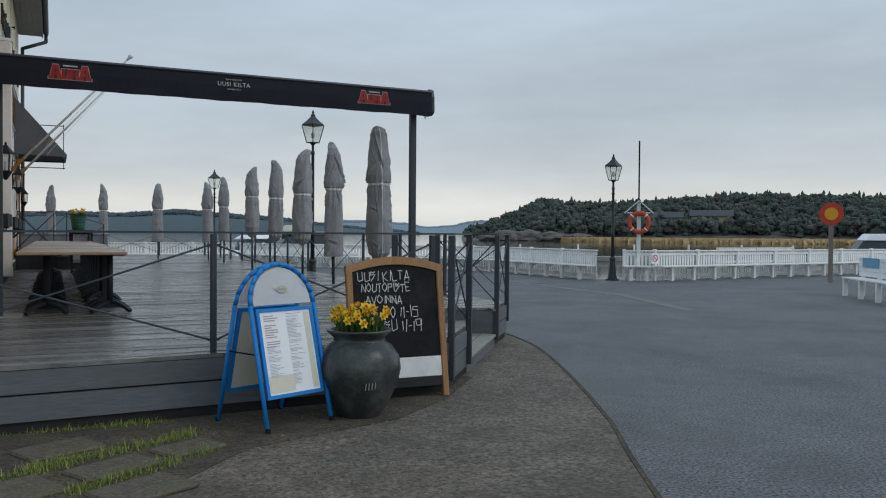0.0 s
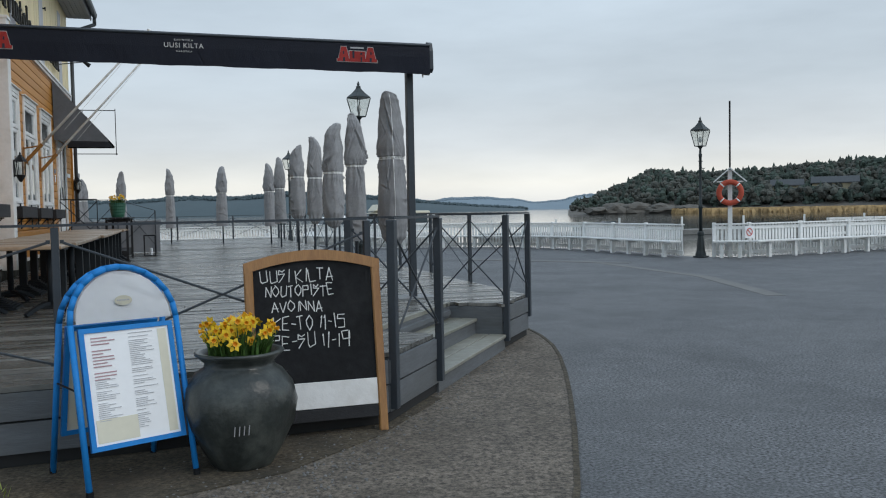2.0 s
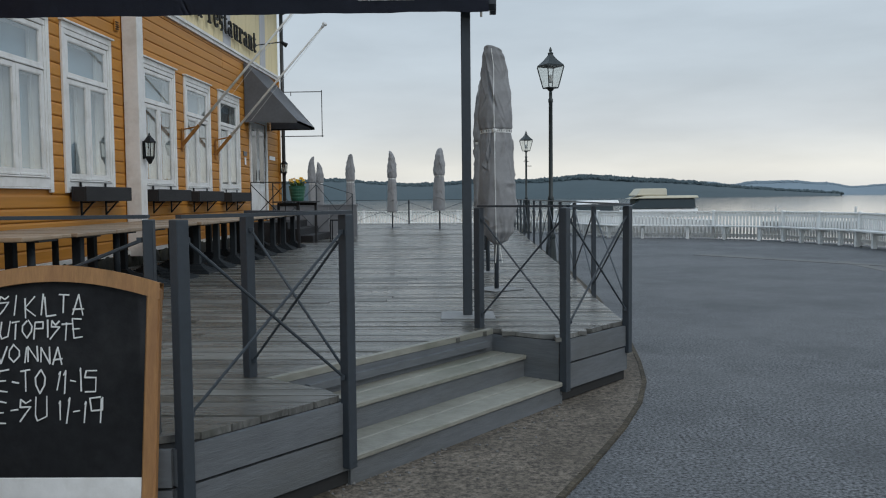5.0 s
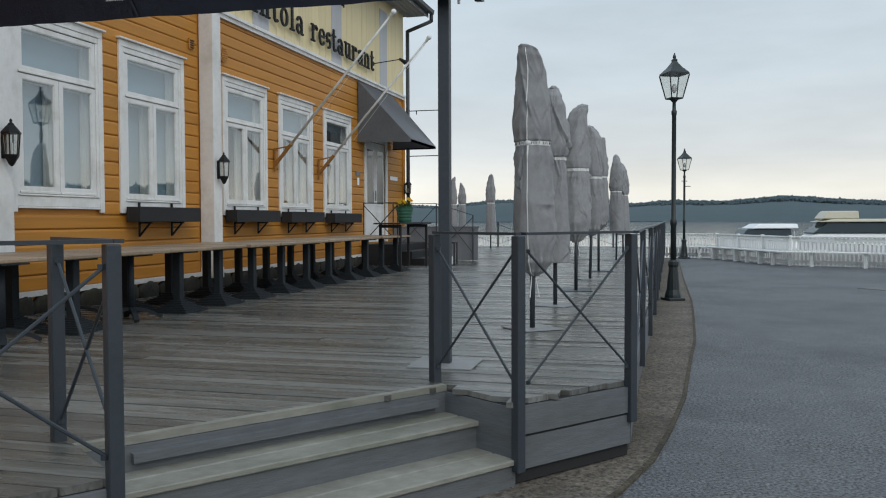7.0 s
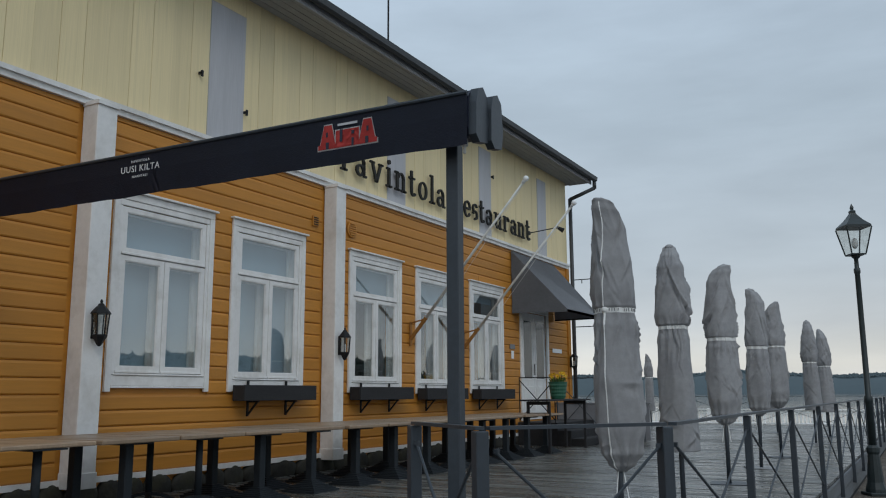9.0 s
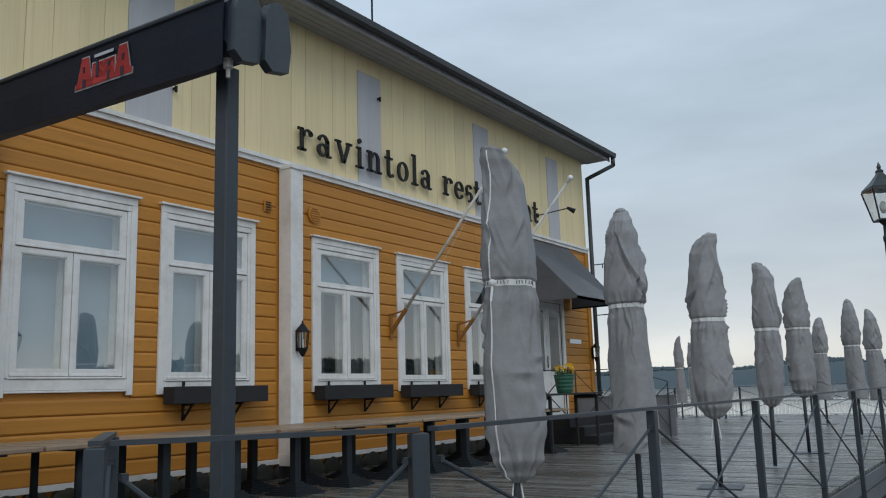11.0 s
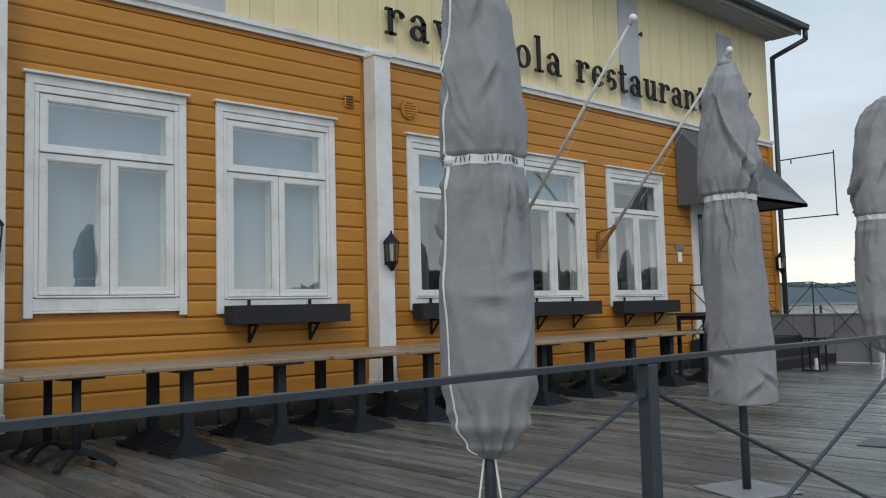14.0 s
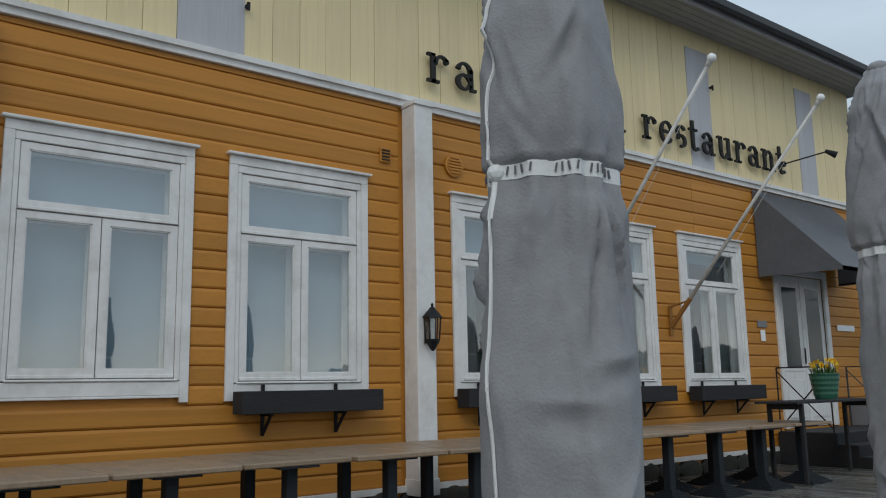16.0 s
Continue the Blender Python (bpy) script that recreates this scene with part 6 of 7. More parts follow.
for y0, zf, tip in ((19.16, 2.66, (1.63, 18.98, 5.08)), (21.15, 2.6, (1.61, 21.27, 5.12))):
    p0 = Vector((FX + 0.03, y0, zf - 0.12))
    fl = base("flagpole", pose(p0.x, p0.y, p0.z), "bare off-white wall flagpole leaning outwards", "flagpole", "wall flagpoles")
    v = Vector(tip) - p0
    bm = bmesh.new()
    bar(bm, v * 0.1, v, 0.026, 0.019, 10)
    part("pole", bm, POLE, fl, smooth=True)
    bm = bmesh.new()
    bar(bm, (0, 0, 0), v * 0.14, 0.034, sides=8)
    beam(bm, (0, 0, -0.12), (0, 0, 0.3), 0.06, 0.02)
    bar(bm, (0.0, 0, 0.28), v * 0.13, 0.014, sides=6)
    part("bracket", bm, BRACKET, fl, "ochre painted iron bracket")
    bm = bmesh.new()
    bmesh.ops.create_uvsphere(bm, u_segments=10, v_segments=8, radius=0.05, matrix=Matrix.Translation(v))
    bar(bm, v * 0.975, v, 0.03, sides=8)
    part("finial", bm, HULL, fl, smooth=True)
    bm = bmesh.new()
    bar(bm, v * 0.98 + Vector((0, 0.03, -0.02)), v * 0.3 + Vector((0.03, 0.05, -0.12)), 0.003, sides=4)
    part("halyard", bm, ZIP, fl)

can = base("entrance_canopy", pose(FX, 23.43, 3.33), "slate grey wedge-shaped cloth canopy over the door", "canopy")
CW, CD, CH, CN = 2.5, 1.2, 1.39, 0.3
bm = bmesh.new()
a = [bm.verts.new(p) for p in ((0.03, 0, 0.0), (0.03, 0, CH), (CD, CN, 0.06), (CD, CN, 0.0))]
b = [bm.verts.new(p) for p in ((0.03, CW, 0.0), (0.03, CW, CH), (CD, CW - 0.06, 0.06), (CD, CW - 0.06, 0.0))]
for f in ((a[0], a[1], a[2], a[3]), (b[3], b[2], b[1], b[0]), (a[1], b[1], b[2], a[2]), (a[2], b[2], b[3], a[3])):
    bm.faces.new(f)
bmesh.ops.solidify(bm, geom=list(bm.faces), thickness=0.008)
part("cloth", bm, CANOPY, can)
bm = bmesh.new()
for p, q in (((0.04, 0.02, 0.02), (CD - 0.02, CN + 0.01, 0.02)), ((0.04, CW - 0.02, 0.02), (CD - 0.02, CW - 0.08, 0.02)), ((CD - 0.02, CN + 0.01, 0.02), (CD - 0.02, CW - 0.08, 0.02))):
    bar(bm, p, q, 0.015)
part("frame", bm, IRON, can)

# entrance landing, ramp wall and railing
land = base("entrance_landing", pose(FX, 23.6, DZ), "dark stained wooden landing with two steps", "landing", kind="structure")
for x0, x1, z in ((0.04, 0.95, 0.48), (0.952, 1.25, 0.32), (1.252, 1.55, 0.16)):
    part("step", bbox(x0, x1, 0.0, 2.3, 0.0, z, 0.01), PLANTER, land)
rw = base("ramp_wall", pose(0.2, 25.9, DZ), "grey painted panel wall beside the entrance ramp", "panel wall", kind="structure")
for k in range(3):
    part("panel", bbox(-0.88 + k * 0.75, -0.14 + k * 0.75, 0, 0.05, 0.02, 0.84, 0.006), CANOPY, rw)
part("cap_rail", bbox(-0.9, 1.4, -0.02, 0.07, 0.842, 0.875, 0.005), CANOPY, rw)
er = base("entrance_railing", pose(0.2, 25.85, DZ), "thin dark iron railing with crossed rods at the entrance", "railing")
for x, h in ((-0.85, 1.45), (0.3, 1.45), (1.25, 1.15)):
    bm = bmesh.new()
    bar(bm, (x, -0.02, 0), (x, -0.02, h), 0.016, sides=8)
    part("post", bm, STEEL, er)
for p, q in (((-0.85, -0.02, 1.45), (0.3, -0.02, 1.45)), ((0.3, -0.02, 1.45), (1.25, -0.02, 1.15)), ((-0.85, -0.02, 0.2), (0.3, -0.02, 1.4)), ((-0.85, -0.02, 1.4), (0.3, -0.02, 0.2)), ((0.3, -0.02, 0.2), (1.25, -0.02, 1.1)), ((0.3, -0.02, 1.4), (1.25, -0.02, 0.2))):
    bm = bmesh.new()
    bar(bm, p, q, 0.009, sides=6)
    part("rod", bm, STEEL, er)
lr = base("landing_railing", pose(FX, 23.62, DZ + 0.48), "thin dark iron railing beside the entrance landing", "railing")
for p, q in (((0.08, 0, 0), (0.08, 0, 0.95)), ((0.9, 0, 0), (0.9, 0, 0.95)), ((0.08, 0, 0.95), (0.9, 0, 0.95)), ((0.08, 0, 0.05), (0.9, 0, 0.9)), ((0.08, 0, 0.9), (0.9, 0, 0.05))):
    bm = bmesh.new()
    bar(bm, p, q, 0.011, sides=6)
    part("rod", bm, IRON, lr)

# high table with a planter, floor lantern, small wall things
ht = base("high_table", pose(0.75, 22.3, DZ), "narrow dark grey slatted high table", "table")
for k in range(4):
    part("slat", bbox(-0.28 + k * 0.145, -0.15 + k * 0.145, -1.15, 1.15, 0.95, 0.98, 0.004), PLANTER, ht)
for x in (-0.2, 0.22):
    for y in (-0.95, 0.95):
        part("leg", bbox(x - 0.025, x + 0.025, y - 0.025, y + 0.025, 0, 0.945, 0.004), PLANTER, ht)
for y in (-0.95, 0.95):
    part("crossbar", bbox(-0.17, 0.19, y - 0.02, y + 0.02, 0.88, 0.945, 0.003), PLANTER, ht)
gp = base("planter_pot", pose(0.72, 22.45, DZ + 0.981), "green ribbed planter of small yellow daffodils", "flower pot")
part("body", lathe([(0.13, 0), (0.14, 0.02)] + [(0.142 + 0.045 * k / 9 + (0.006 if k % 2 else 0), 0.03 + 0.3 * k / 9) for k in range(10)] + [(0.19, 0.335), (0.17, 0.335), (0.16, 0.29)], 24), POTGREEN, gp, smooth=False)
part("soil", lathe([(0.16, 0.27), (0.165, 0.3), (0.02, 0.31)], 16), EARTH, gp)
daffodils(gp, 0.28, 0.14, 22, random.Random(8))
fl = base("floor_lantern", pose(1.35, 23.9, DZ), "black metal floor lantern with a candle", "lantern")
for x in (-0.13, 0.13):
    for y in (-0.13, 0.13):
        part("corner_bar", bbox(x - 0.012, x + 0.012, y - 0.012, y + 0.012, 0.02, 0.5, 0), IRON, fl)
part("tray", bbox(-0.145, 0.145, -0.145, 0.145, 0, 0.02, 0.003), IRON, fl)
part("lid", bbox(-0.145, 0.145, -0.145, 0.145, 0.5, 0.53, 0.003), IRON, fl)
bm = bmesh.new()
bar(bm, (0.03, 0, 0.02), (0.03, 0, 0.2), 0.035, sides=14)
part("candle", bm, PAPER, fl, "white pillar candle")
sv = base("wall_vent", pose(FX + 0.012, 16.36, 4.08), "small slatted ochre wall vent", "vent")
part("frame", bbox(0, 0.02, 0, 0.13, 0, 0.16, 0.003), OCHRE, sv)
for k in range(4):
    part("slat", bbox(0.021, 0.032, 0.015, 0.115, 0.02 + k * 0.034, 0.032 + k * 0.034, 0), PLANTER, sv)
rv = base("round_vent", pose(FX + 0.012, 17.36, 4.185), "round ochre louvred wall vent", "vent")
part("rim", lathe([(0.13, 0), (0.13, 0.025), (0.1, 0.03)], 24), OCHRE, rv).rotation_euler = (0, radians(90), 0)
for k in range(6):
    hw = 0.1 * math.sqrt(max(0.05, 1 - ((k - 2.5) / 3.2) ** 2))
    part("slat", bbox(0.03, 0.042, -hw, hw, -0.095 + k * 0.034, -0.075 + k * 0.034, 0.002), OCHRE, rv)
for y, z, w, h, mt in ((23.3, 2.55, 0.26, 0.1, CANOPY), (23.37, 2.34, 0.12, 0.17, PAPER), (25.75, 2.56, 0.6, 0.1, PAPER)):
    bm = bbox(0, 0.012, 0, w, 0, h, 0.002)
    ob = part("plate", bm, mt)
    ob.location = (FX + 0.014, y, z)
    tagged(ob, "small notice plate fixed to the ochre boards", "sign plate", "notice plates on the wall")
sl = base("sign_lamp", pose(FX + 0.02, 24.42, 5.28), "dark arm lamp lighting the facade sign", "lamp")
bm = bmesh.new()
bar(bm, (0, 0, 0), (0.05, 0, 0), 0.05)
bar(bm, (0.03, 0, 0), (0.62, 0.35, 0.14), 0.012)
part("arm", bm, IRON, sl)
bm = bmesh.new()
bar(bm, (0.58, 0.33, 0.15), (0.72, 0.42, 0.06), 0.03, 0.06, 10)
part("head", bm, IRON, sl)
bm = bmesh.new()
for p, q in (((0, 0, 0), (1.15, 0, 0)), ((0, 0, -1.22), (1.2, 0, -1.22)), ((1.16, 0, 0.05), (1.16, 0, -1.25)), ((0.3, 0, 0), (0.3, 0, -0.1))):
    bar(bm, p, q, 0.012, sides=6)
ob = part("sign_bracket", bm, IRON)
ob.location = (FX, 27.2, 4.49)
tagged(ob, "empty dark iron sign bracket at the building corner", "bracket")
for y, z in ((14.82, 5.38), (18.92, 6.39), (13.98, 5.66), (22.5, 6.2)):
    bm = bmesh.new()
    beam(bm, (0, 0, 0), (0.06, 0, 0.0), 0.03, 0.03)
    beam(bm, (0.055, 0, 0.03), (0.055, 0, -0.05), 0.03, 0.02)
    ob = part("shutter_hook", bm, IRON)
    ob.location = (FX + 0.01, y, z)
    tagged(ob, "small dark iron hook on the yellow boards", "hook", "hooks on the upper wall")

# ---- quay things ----
ls = base("lifebuoy_stand", pose(17.09, 22.13, 0), "white lifebuoy post with gabled board and tall pole", "lifebuoy stand")
part("post", bbox(-0.06, 0.06, -0.06, 0.06, 0, 2.5, 0.006), WHITE_W, ls)
bm = bmesh.new()
bar(bm, (0, 0.0, 2.45), (0, 0.0, 4.45), 0.025)
part("pole", bm, IRON, ls)
for s in (1, -1):
    bm = bmesh.new()
    beam(bm, (0, -0.08, 2.55), (s * 0.45, -0.08, 2.15), 0.14, 0.03)
    part("gable_board", bm, WHITE_W, ls)
bm = bmesh.new()
beam(bm, (-0.36, -0.08, 2.16), (0.36, -0.08, 2.16), 0.05, 0.03)
part("tie_board", bm, WHITE_W, ls)
bm = bmesh.new()
k1, k2 = 28, 10
ringv = [[bm.verts.new(((0.3 + 0.075 * math.cos(v)) * math.cos(u), -0.15 + 0.06 * math.sin(v), 1.85 + (0.3 + 0.075 * math.cos(v)) * math.sin(u))) for v in [2 * math.pi * j / k2 for j in range(k2)]] for u in [2 * math.pi * i / k1 for i in range(k1)]]
for i in range(k1):
    for j in range(k2):
        bm.faces.new((ringv[i][j], ringv[(i + 1) % k1][j], ringv[(i + 1) % k1][(j + 1) % k2], ringv[i][(j + 1) % k2]))
ring = part("ring", bm, LIFERING, ls, "faded red lifebuoy ring", True)
for u in (45, 135, 225, 315):
    c = Vector((0.3 * math.cos(radians(u)), -0.15, 1.85 + 0.3 * math.sin(radians(u))))
    bm = bmesh.new()
    bmesh.ops.create_uvsphere(bm, u_segments=10, v_segments=6, radius=0.085, matrix=Matrix.Translation(c) @ pose(0, 0, 0, 0, -u, 0) @ Matrix.Diagonal((0.98, 0.8, 0.5, 1)))
    part("ring_band", bm, WHITE_W, ring)
ls.rotation_euler = (0, 0, radians(-35))
rs = base("road_sign", pose(22.62, 19.54, 0), "round red and yellow traffic sign on a wooden post", "traffic sign")
part("post", bbox(-0.07, 0.07, -0.05, 0.05, 0, 2.0, 0.008), WOOD_G, rs)
for r, y0, mt, nm in ((0.36, -0.075, SIGN_RED, "red_disc"), (0.2, -0.083, SIGN_YEL, "yellow_disc")):
    bm = bmesh.new()
    bmesh.ops.create_cone(bm, segments=36, radius1=r, radius2=r, depth=0.014, cap_ends=True, matrix=pose(0, y0, 2.17, 90))
    part(nm, bm, mt, rs)
rs.rotation_euler = (0, 0, radians(-48))
qb = base("quay_bench", pose(17.71, 15.06, 0, 0, 0, math.degrees(math.atan2(-2.4, -1.5))), "long white wooden bench with boarded back", "bench")
BL = 3.4
for k in range(3):
    part("seat_board", bbox(0, BL, 0.05 + k * 0.14, 0.18 + k * 0.14, 0.43, 0.465, 0.005), WHITE_W, qb)
for x in (0.1, 1.15, 2.2, 3.25):
    part("leg", bbox(x - 0.05, x + 0.05, 0.06, 0.16, 0, 0.43, 0.005), WHITE_W, qb)
    part("back_post", bbox(x - 0.04, x + 0.04, 0.48, 0.56, 0, 0.96, 0.005), WHITE_W, qb)
for k in range(4):
    part("back_board", bbox(0, BL, 0.455, 0.478, 0.5 + k * 0.115, 0.605 + k * 0.115, 0.004), WHITE_W, qb)
part("banner", bbox(0.3, 1.3, 0.43, 0.45, 0.72, 0.95, 0.003), BLUECLOTH, qb, "light blue cloth banner on the back")
pn = bbox(-0.15, 0.15, -0.01, 0.0, -0.17, 0.17, 0.003)
ob = part("notice_plate", pn, PAPER)
ob.matrix_basis = pose(17.49, 21.81, 0.72, 0, 0, 5)
tagged(ob, "small white prohibition notice on the fence", "sign plate")
bm = bmesh.new()
for k in range(20):
    a0, a1 = 2 * math.pi * k / 20, 2 * math.pi * (k + 1) / 20
    beam(bm, (0.1 * math.cos(a0), 0, 0.1 * math.sin(a0)), (0.1 * math.cos(a1), 0, 0.1 * math.sin(a1)), 0.01, 0.02)
beam(bm, (-0.07, 0, 0.07), (0.07, 0, -0.07), 0.01, 0.02)
ob = part("prohibition_mark", bm, SIGN_RED, ob)
ob.location = (0, -0.016, 0)


def boat(x, y, ang, L, hull_mat, cabin, label, mast=0.0, s=1.0):
    b = base("boat", pose(x, y, -0.9, 0, 0, ang), label, "boat", "boats in the harbour")
    bm = bmesh.new()
    n = 16
    secs = []
    for i in range(n + 1):
        t = i / n
        w = 0.17 * L * (1 - max(0, (t - 0.45) / 0.55) ** 2.2)
        sh = (0.1 + 0.07 * t * t) * L
        xx = (t - 0.5) * L
        secs.append([bm.verts.new(p) for p in ((xx, 0, -0.15), (xx, -w * 0.75, 0.0), (xx + 0.03 * L * t, -max(w, 0.02), sh), (xx + 0.03 * L * t, max(w, 0.02), sh), (xx, w * 0.75, 0.0))])
    for a, c in zip(secs, secs[1:]):
        for j in range(5):
            bm.faces.new((a[j], c[j], c[(j + 1) % 5], a[(j + 1) % 5]))
    bm.faces.new(secs[0][::-1])
    bm.faces.new(secs[-1])
    part("hull", bm, hull_mat, b)
    z = 0.12 * L
    for nm, x0, x1, w, h, mt in cabin:
        bm = bmesh.new()
        vs = prism(bm, [(x0 * L, -w * L), (x1 * L, -w * L * 0.85), (x1 * L, w * L * 0.85), (x0 * L, w * L)], z, z + h * L)
        for v in vs[4:]:
            v.co.x = x0 * L + (v.co.x - x0 * L) * 0.82 + 0.0
            v.co.y *= 0.86
        part(nm, bevelled(bm, 0.02 * L * 0.3), mt, b)
        z += h * L
    bm = bmesh.new()
    for k in range(7):
        xx = (0.1 + 0.06 * k) * L
        bar(bm, (xx, -0.14 * L * (1 - (k / 9) ** 2), 0.12 * L), (xx, -0.14 * L * (1 - (k / 9) ** 2), 0.19 * L), 0.015, sides=4)
    part("guard_rail", bm, POLE, b)
    if mast:
        bm = bmesh.new()
        bar(bm, (0, 0, 0.1 * L), (0, 0, mast), 0.05, 0.03)
        part("mast", bm, POLE, b)
    return b


boat(10.6, 50.0, 195, 8.0, HULL, (("cabin", -0.2, 0.24, 0.13, 0.05, HULL), ("windscreen", -0.16, 0.16, 0.12, 0.075, DARKGLASS), ("cabin_roof", -0.2, 0.08, 0.12, 0.03, HULL)), "white motor cruiser moored beyond the fence")
boat(15.1, 58.0, 190, 9.0, HULL, (("cabin", -0.38, 0.2, 0.13, 0.06, HULL), ("window_band", -0.36, 0.12, 0.125, 0.07, DARKGLASS), ("cabin_roof", -0.38, 0.08, 0.13, 0.02, CREAMHULL), ("flybridge", -0.16, 0.06, 0.1, 0.05, CREAMHULL)), "cream and white cabin cruiser with flybridge", 2.6)
boat(19.63, 61.74, 185, 4.2, HULL, (("windscreen", -0.1, 0.1, 0.1, 0.08, DARKGLASS),), "small white open motorboat")
boat(53.04, 42.36, 150, 8, HULL, (("cabin", -0.25, 0.2, 0.12, 0.06, HULL), ("window_band", -0.2, 0.14, 0.11, 0.08, DARKGLASS), ("cabin_roof", -0.22, 0.08, 0.12, 0.06, HULL)), "white motor cruiser moored in the marina")
boat(57.99, 42.57, 160, 8, HULL, (("cabin", -0.15, 0.2, 0.1, 0.05, HULL),), "white sailing boat with bare mast", 11.0)
boat(37.1, 66.48, 170, 6, HULLBAND, (("windscreen", -0.1, 0.1, 0.1, 0.08, DARKGLASS),), "dark small motorboat at the jetty")
jt = base("jetty", pose(43.22, 62.77, -0.9, 0, 0, -12), "low grey floating jetty with posts", "jetty")
part("pontoon", bbox(-18, 22, -0.9, 0.9, 0.0, 0.45, 0.03), CONCRETE, jt)
for k in range(8):
    bm = bmesh.new()
    bar(bm, (-17 + k * 5.4, 0.7, 0.4), (-17 + k * 5.4, 0.7, 1.5), 0.09, sides=8)
    part("mooring_post", bm, WHITE_W, jt)
wb = base("quay_platform", pose(27.82, 28.85, -0.9, 0, 0, 4), "white railed landing stage below the quay", "landing stage")
part("stage", bbox(-2.4, 2.4, -1.0, 1.0, 0.0, 0.3, 0.02), WHITE_W, wb)
for z in (1.2, 1.75):
    part("rail", bbox(-2.4, 2.4, -0.95, -0.9, z, z + 0.1, 0.006), WHITE_W, wb)
for k in range(5):
    part("post", bbox(-2.35 + k * 1.15, -2.25 + k * 1.15, -1.0, -0.9, 0.3, 1.85, 0.006), WHITE_W, wb)
for az, d, w, h, mt in ((42.3, 318, 14, 5, HOUSE_Y), (39.6, 322, 10, 4.5, HOUSE_Y)):
    x, y = polar(d, az)
    hs = base("house", pose(x, y, 3.2, 0, 0, -az), "far house among the island trees", "house", "houses on the island")
    part("wall", bbox(-w / 2, w / 2, -3, 3, 0, h, 0), mt, hs)
    bm = bmesh.new()
    prism(bm, [(-w / 2 - 0.5, -3.6), (w / 2 + 0.5, -3.6), (w / 2 + 0.5, 3.6), (-w / 2 - 0.5, 3.6)], h, h + 0.3)
    vs = prism(bm, [(-w / 2 - 0.5, -3.6), (w / 2 + 0.5, -3.6), (w / 2 + 0.5, 3.6), (-w / 2 - 0.5, 3.6)], h + 0.3, h + 2.4)
    for v in vs[4:]:
        v.co.y *= 0.05
    part("roof", bm, ROOF, hs)
    for k in range(4):
        part("window", bbox(-w / 2 + 1.2 + k * (w - 3) / 3.4, -w / 2 + 2.4 + k * (w - 3) / 3.4, -3.06, -3.01, 1.2, 2.8, 0), DARKGLASS, hs)


# ---- pieces of the walls and the deck ----
P = 0.171
bmb = bmesh.new()
prof = [(0.0, 0.0), (0.016, 0.006), (0.024, 0.02), (0.024, P - 0.03), (0.016, P - 0.004), (0.0, P - 0.002)]
lo = [bmb.verts.new((x, 0, z)) for x, z in prof]
hi = [bmb.verts.new((x, 1, z)) for x, z in prof]
bmb.faces.new(lo)
bmb.faces.new(hi[::-1])
for k in range(6):
    bmb.faces.new((lo[k], lo[(k + 1) % 6], hi[(k + 1) % 6], hi[k]))
me_board = mesh_of("clapboard", bmb, OCHRE)
rng = random.Random(3)
blocks = [(a, b, z0, z1 - 0.01) for a, b, z0, z1, _ in WINDOWS] + [(DOOR[0] - 0.1, DOOR[1] + 0.1, 0, DOOR[3] + 0.12)] + [(a - 0.05, b, 0, 9) for a, b in PILASTERS]
z = FOOT + 0.03
while z < LEDGE - 0.11:
    cuts = sorted((a, b) for a, b, z0, z1 in blocks if z0 < z + P * 0.5 < z1)
    y = Y0
    for a, b in cuts + [(Y1 - 0.14, Y1)]:
        if a - y > 0.02:
            n = 2 if a - y > 4.5 else 1
            for k in range(n):
                s = (a - y) / n
                ob = new("clapboard", me_board)
                ob.parent = wall
                ob.location = (FX - 0.02, y + k * s + 0.002, z + rng.uniform(-0.002, 0.002))
                ob.scale = (1 + rng.uniform(-0.05, 0.1), s - 0.004, min(1.0, (LEDGE - 0.1 - z) / P))
        y = max(y, b)
    z += P
y = Y0
k = 0
GREYS = [(14.15, 14.81), (18.40, 19.0), (21.92, 22.49), (25.04, 25.58)]
unit_me = {}
for nm, mt in (("upper_board", CREAM), ("shutter_board", GREYBOARD)):
    bmb = bmesh.new()
    box(bmb, 0, 0.022, 0, 1, 0, 1)
    unit_me[nm] = mesh_of(nm, bmb, mt)
edges = sorted([Y0] + [v for g in GREYS for v in g] + [Y1 + 0.02])
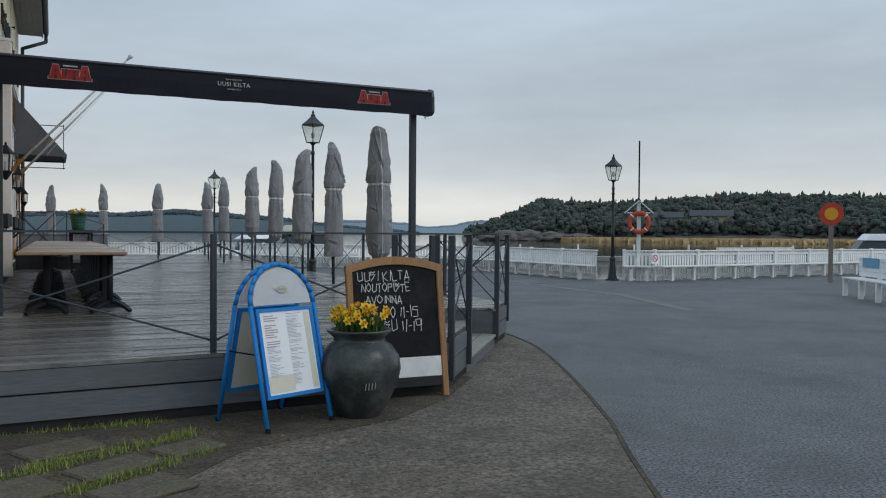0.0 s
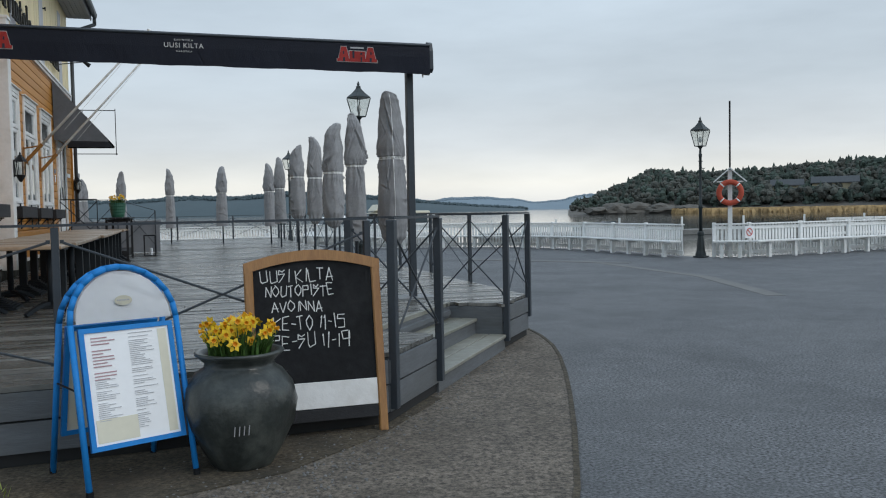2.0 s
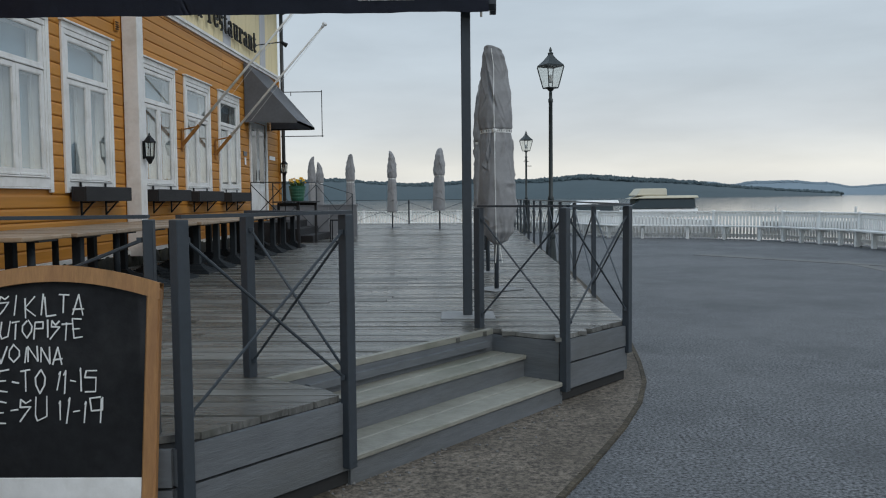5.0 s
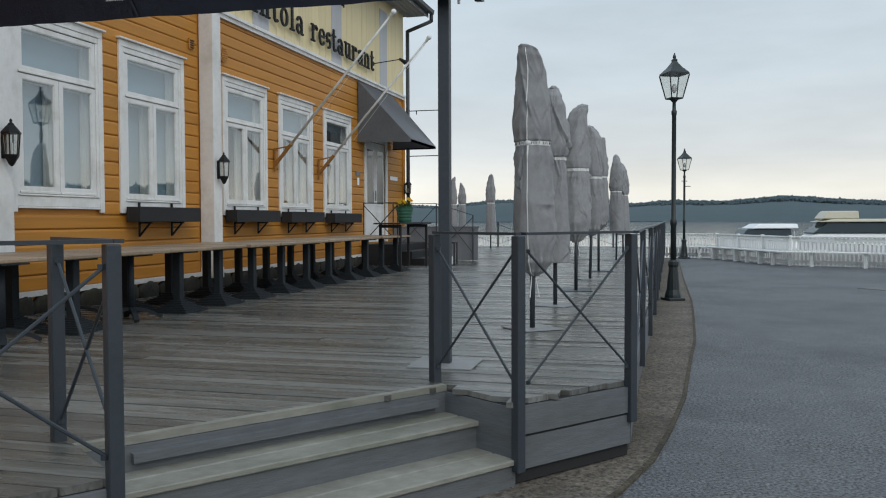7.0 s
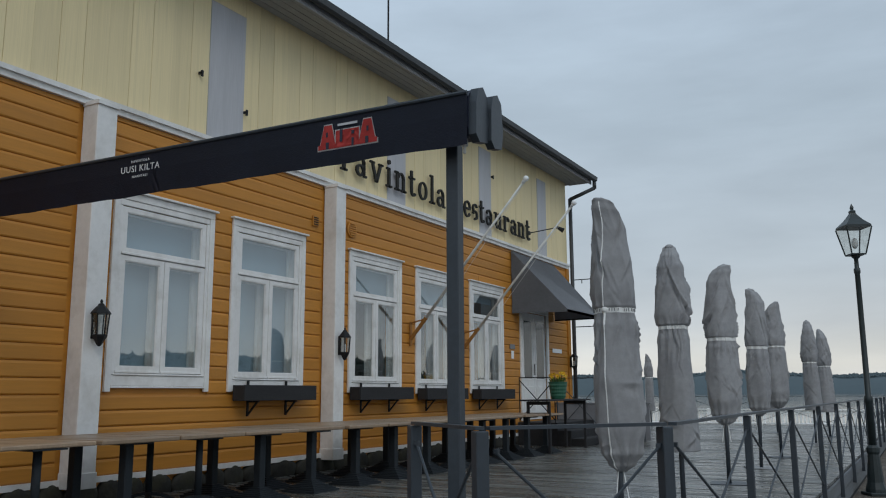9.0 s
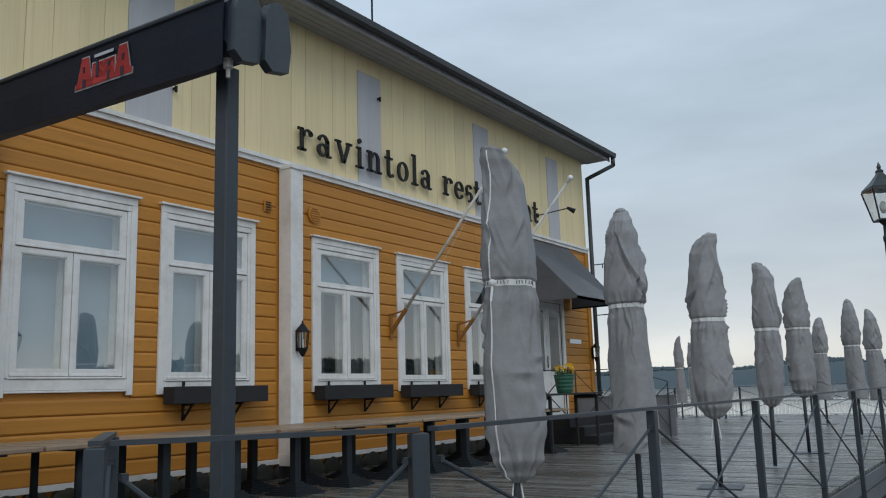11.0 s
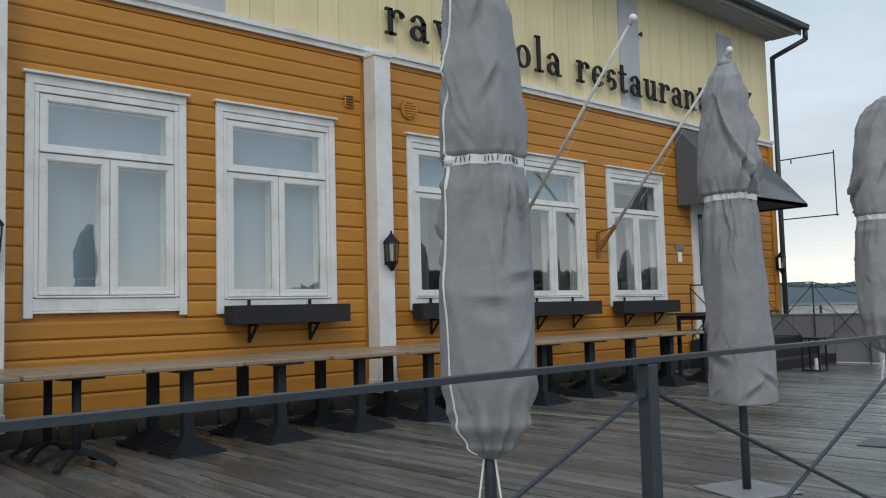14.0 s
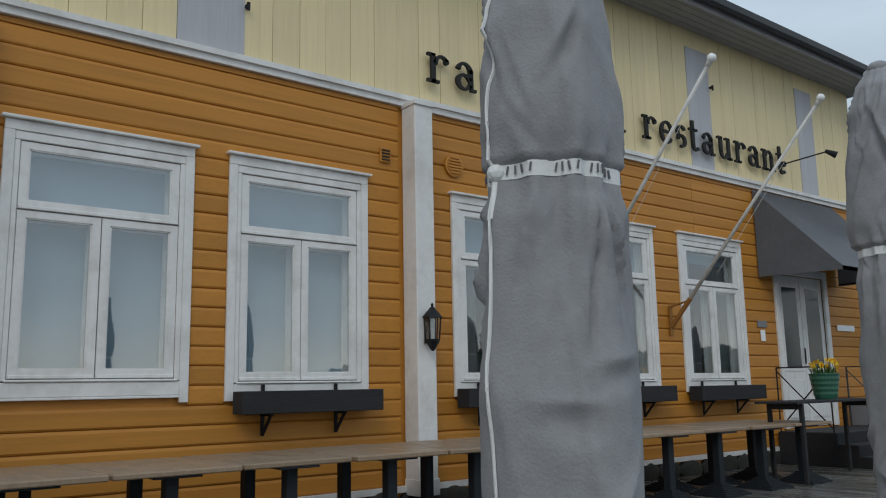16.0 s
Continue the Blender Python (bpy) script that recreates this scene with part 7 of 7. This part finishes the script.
for a, b in zip(edges, edges[1:]):
    grey = (a, b) in GREYS
    n = max(1, round((b - a) / (0.6 if grey else 0.31)))
    for j in range(n):
        s = (b - a) / n
        nm = "shutter_board" if grey else "upper_board"
        h = TOP - LEDGE - 0.02
        gh = 1.88 if grey else h
        ob = new(nm, unit_me[nm])
        ob.parent = wall
        ob.location = (FX - 0.02, a + j * s + 0.003, LEDGE + 0.02)
        ob.scale = (1.5 if grey else 1 + 0.12 * (j % 3), s - 0.005, gh)
        if grey:
            ob = new("upper_board", unit_me["upper_board"])
            ob.parent = wall
            ob.location = (FX - 0.02, a + j * s + 0.003, LEDGE + 0.02 + gh + 0.01)
            ob.scale = (1, s - 0.005, h - gh - 0.01)

# deck planks, the nearest as pieces, the far ones joined
BW = 0.138
rest = bmesh.new()
count = 0
rng = random.Random(11)
y = 6.78
while y < 37.5:
    y0, y1 = y + 0.004, y + BW - 0.004
    i0, i1 = crossings(y0 + 0.001), crossings(y1 - 0.001)
    if len(i0) == len(i1):
        spans = [(a0, b0, a1, b1) for (a0, b0), (a1, b1) in zip(i0, i1)]
    else:
        spans = [(a, b, a, b) for a, b in crossings((y0 + y1) / 2)]
    for a0, b0, a1, b1 in spans:
        if max(b0 - a0, b1 - a1) < 0.02:
            continue
        cuts = [0.0, 1.0]
        if max(b0, b1) - min(a0, a1) > 3.2:
            cuts.insert(1, rng.uniform(0.3, 0.7))
        for c0, c1 in zip(cuts, cuts[1:]):
            g = 0.0008
            dz = rng.uniform(-0.003, 0.003)
            pts = [(a0 + (b0 - a0) * (c0 + g), y0), (a0 + (b0 - a0) * (c1 - g), y0), (a1 + (b1 - a1) * (c1 - g), y1), (a1 + (b1 - a1) * (c0 + g), y1)]
            if count < 300 and y < 25:
                bmb = bmesh.new()
                prism(bmb, pts, DZ - 0.032 + dz, DZ + dz)
                part("plank", bmb, DECK, deck)
                count += 1
            else:
                prism(rest, pts, DZ - 0.032 + dz, DZ + dz)
    y += BW
tagged(part("far_planks", rest, DECK, deck), kind="stuff")
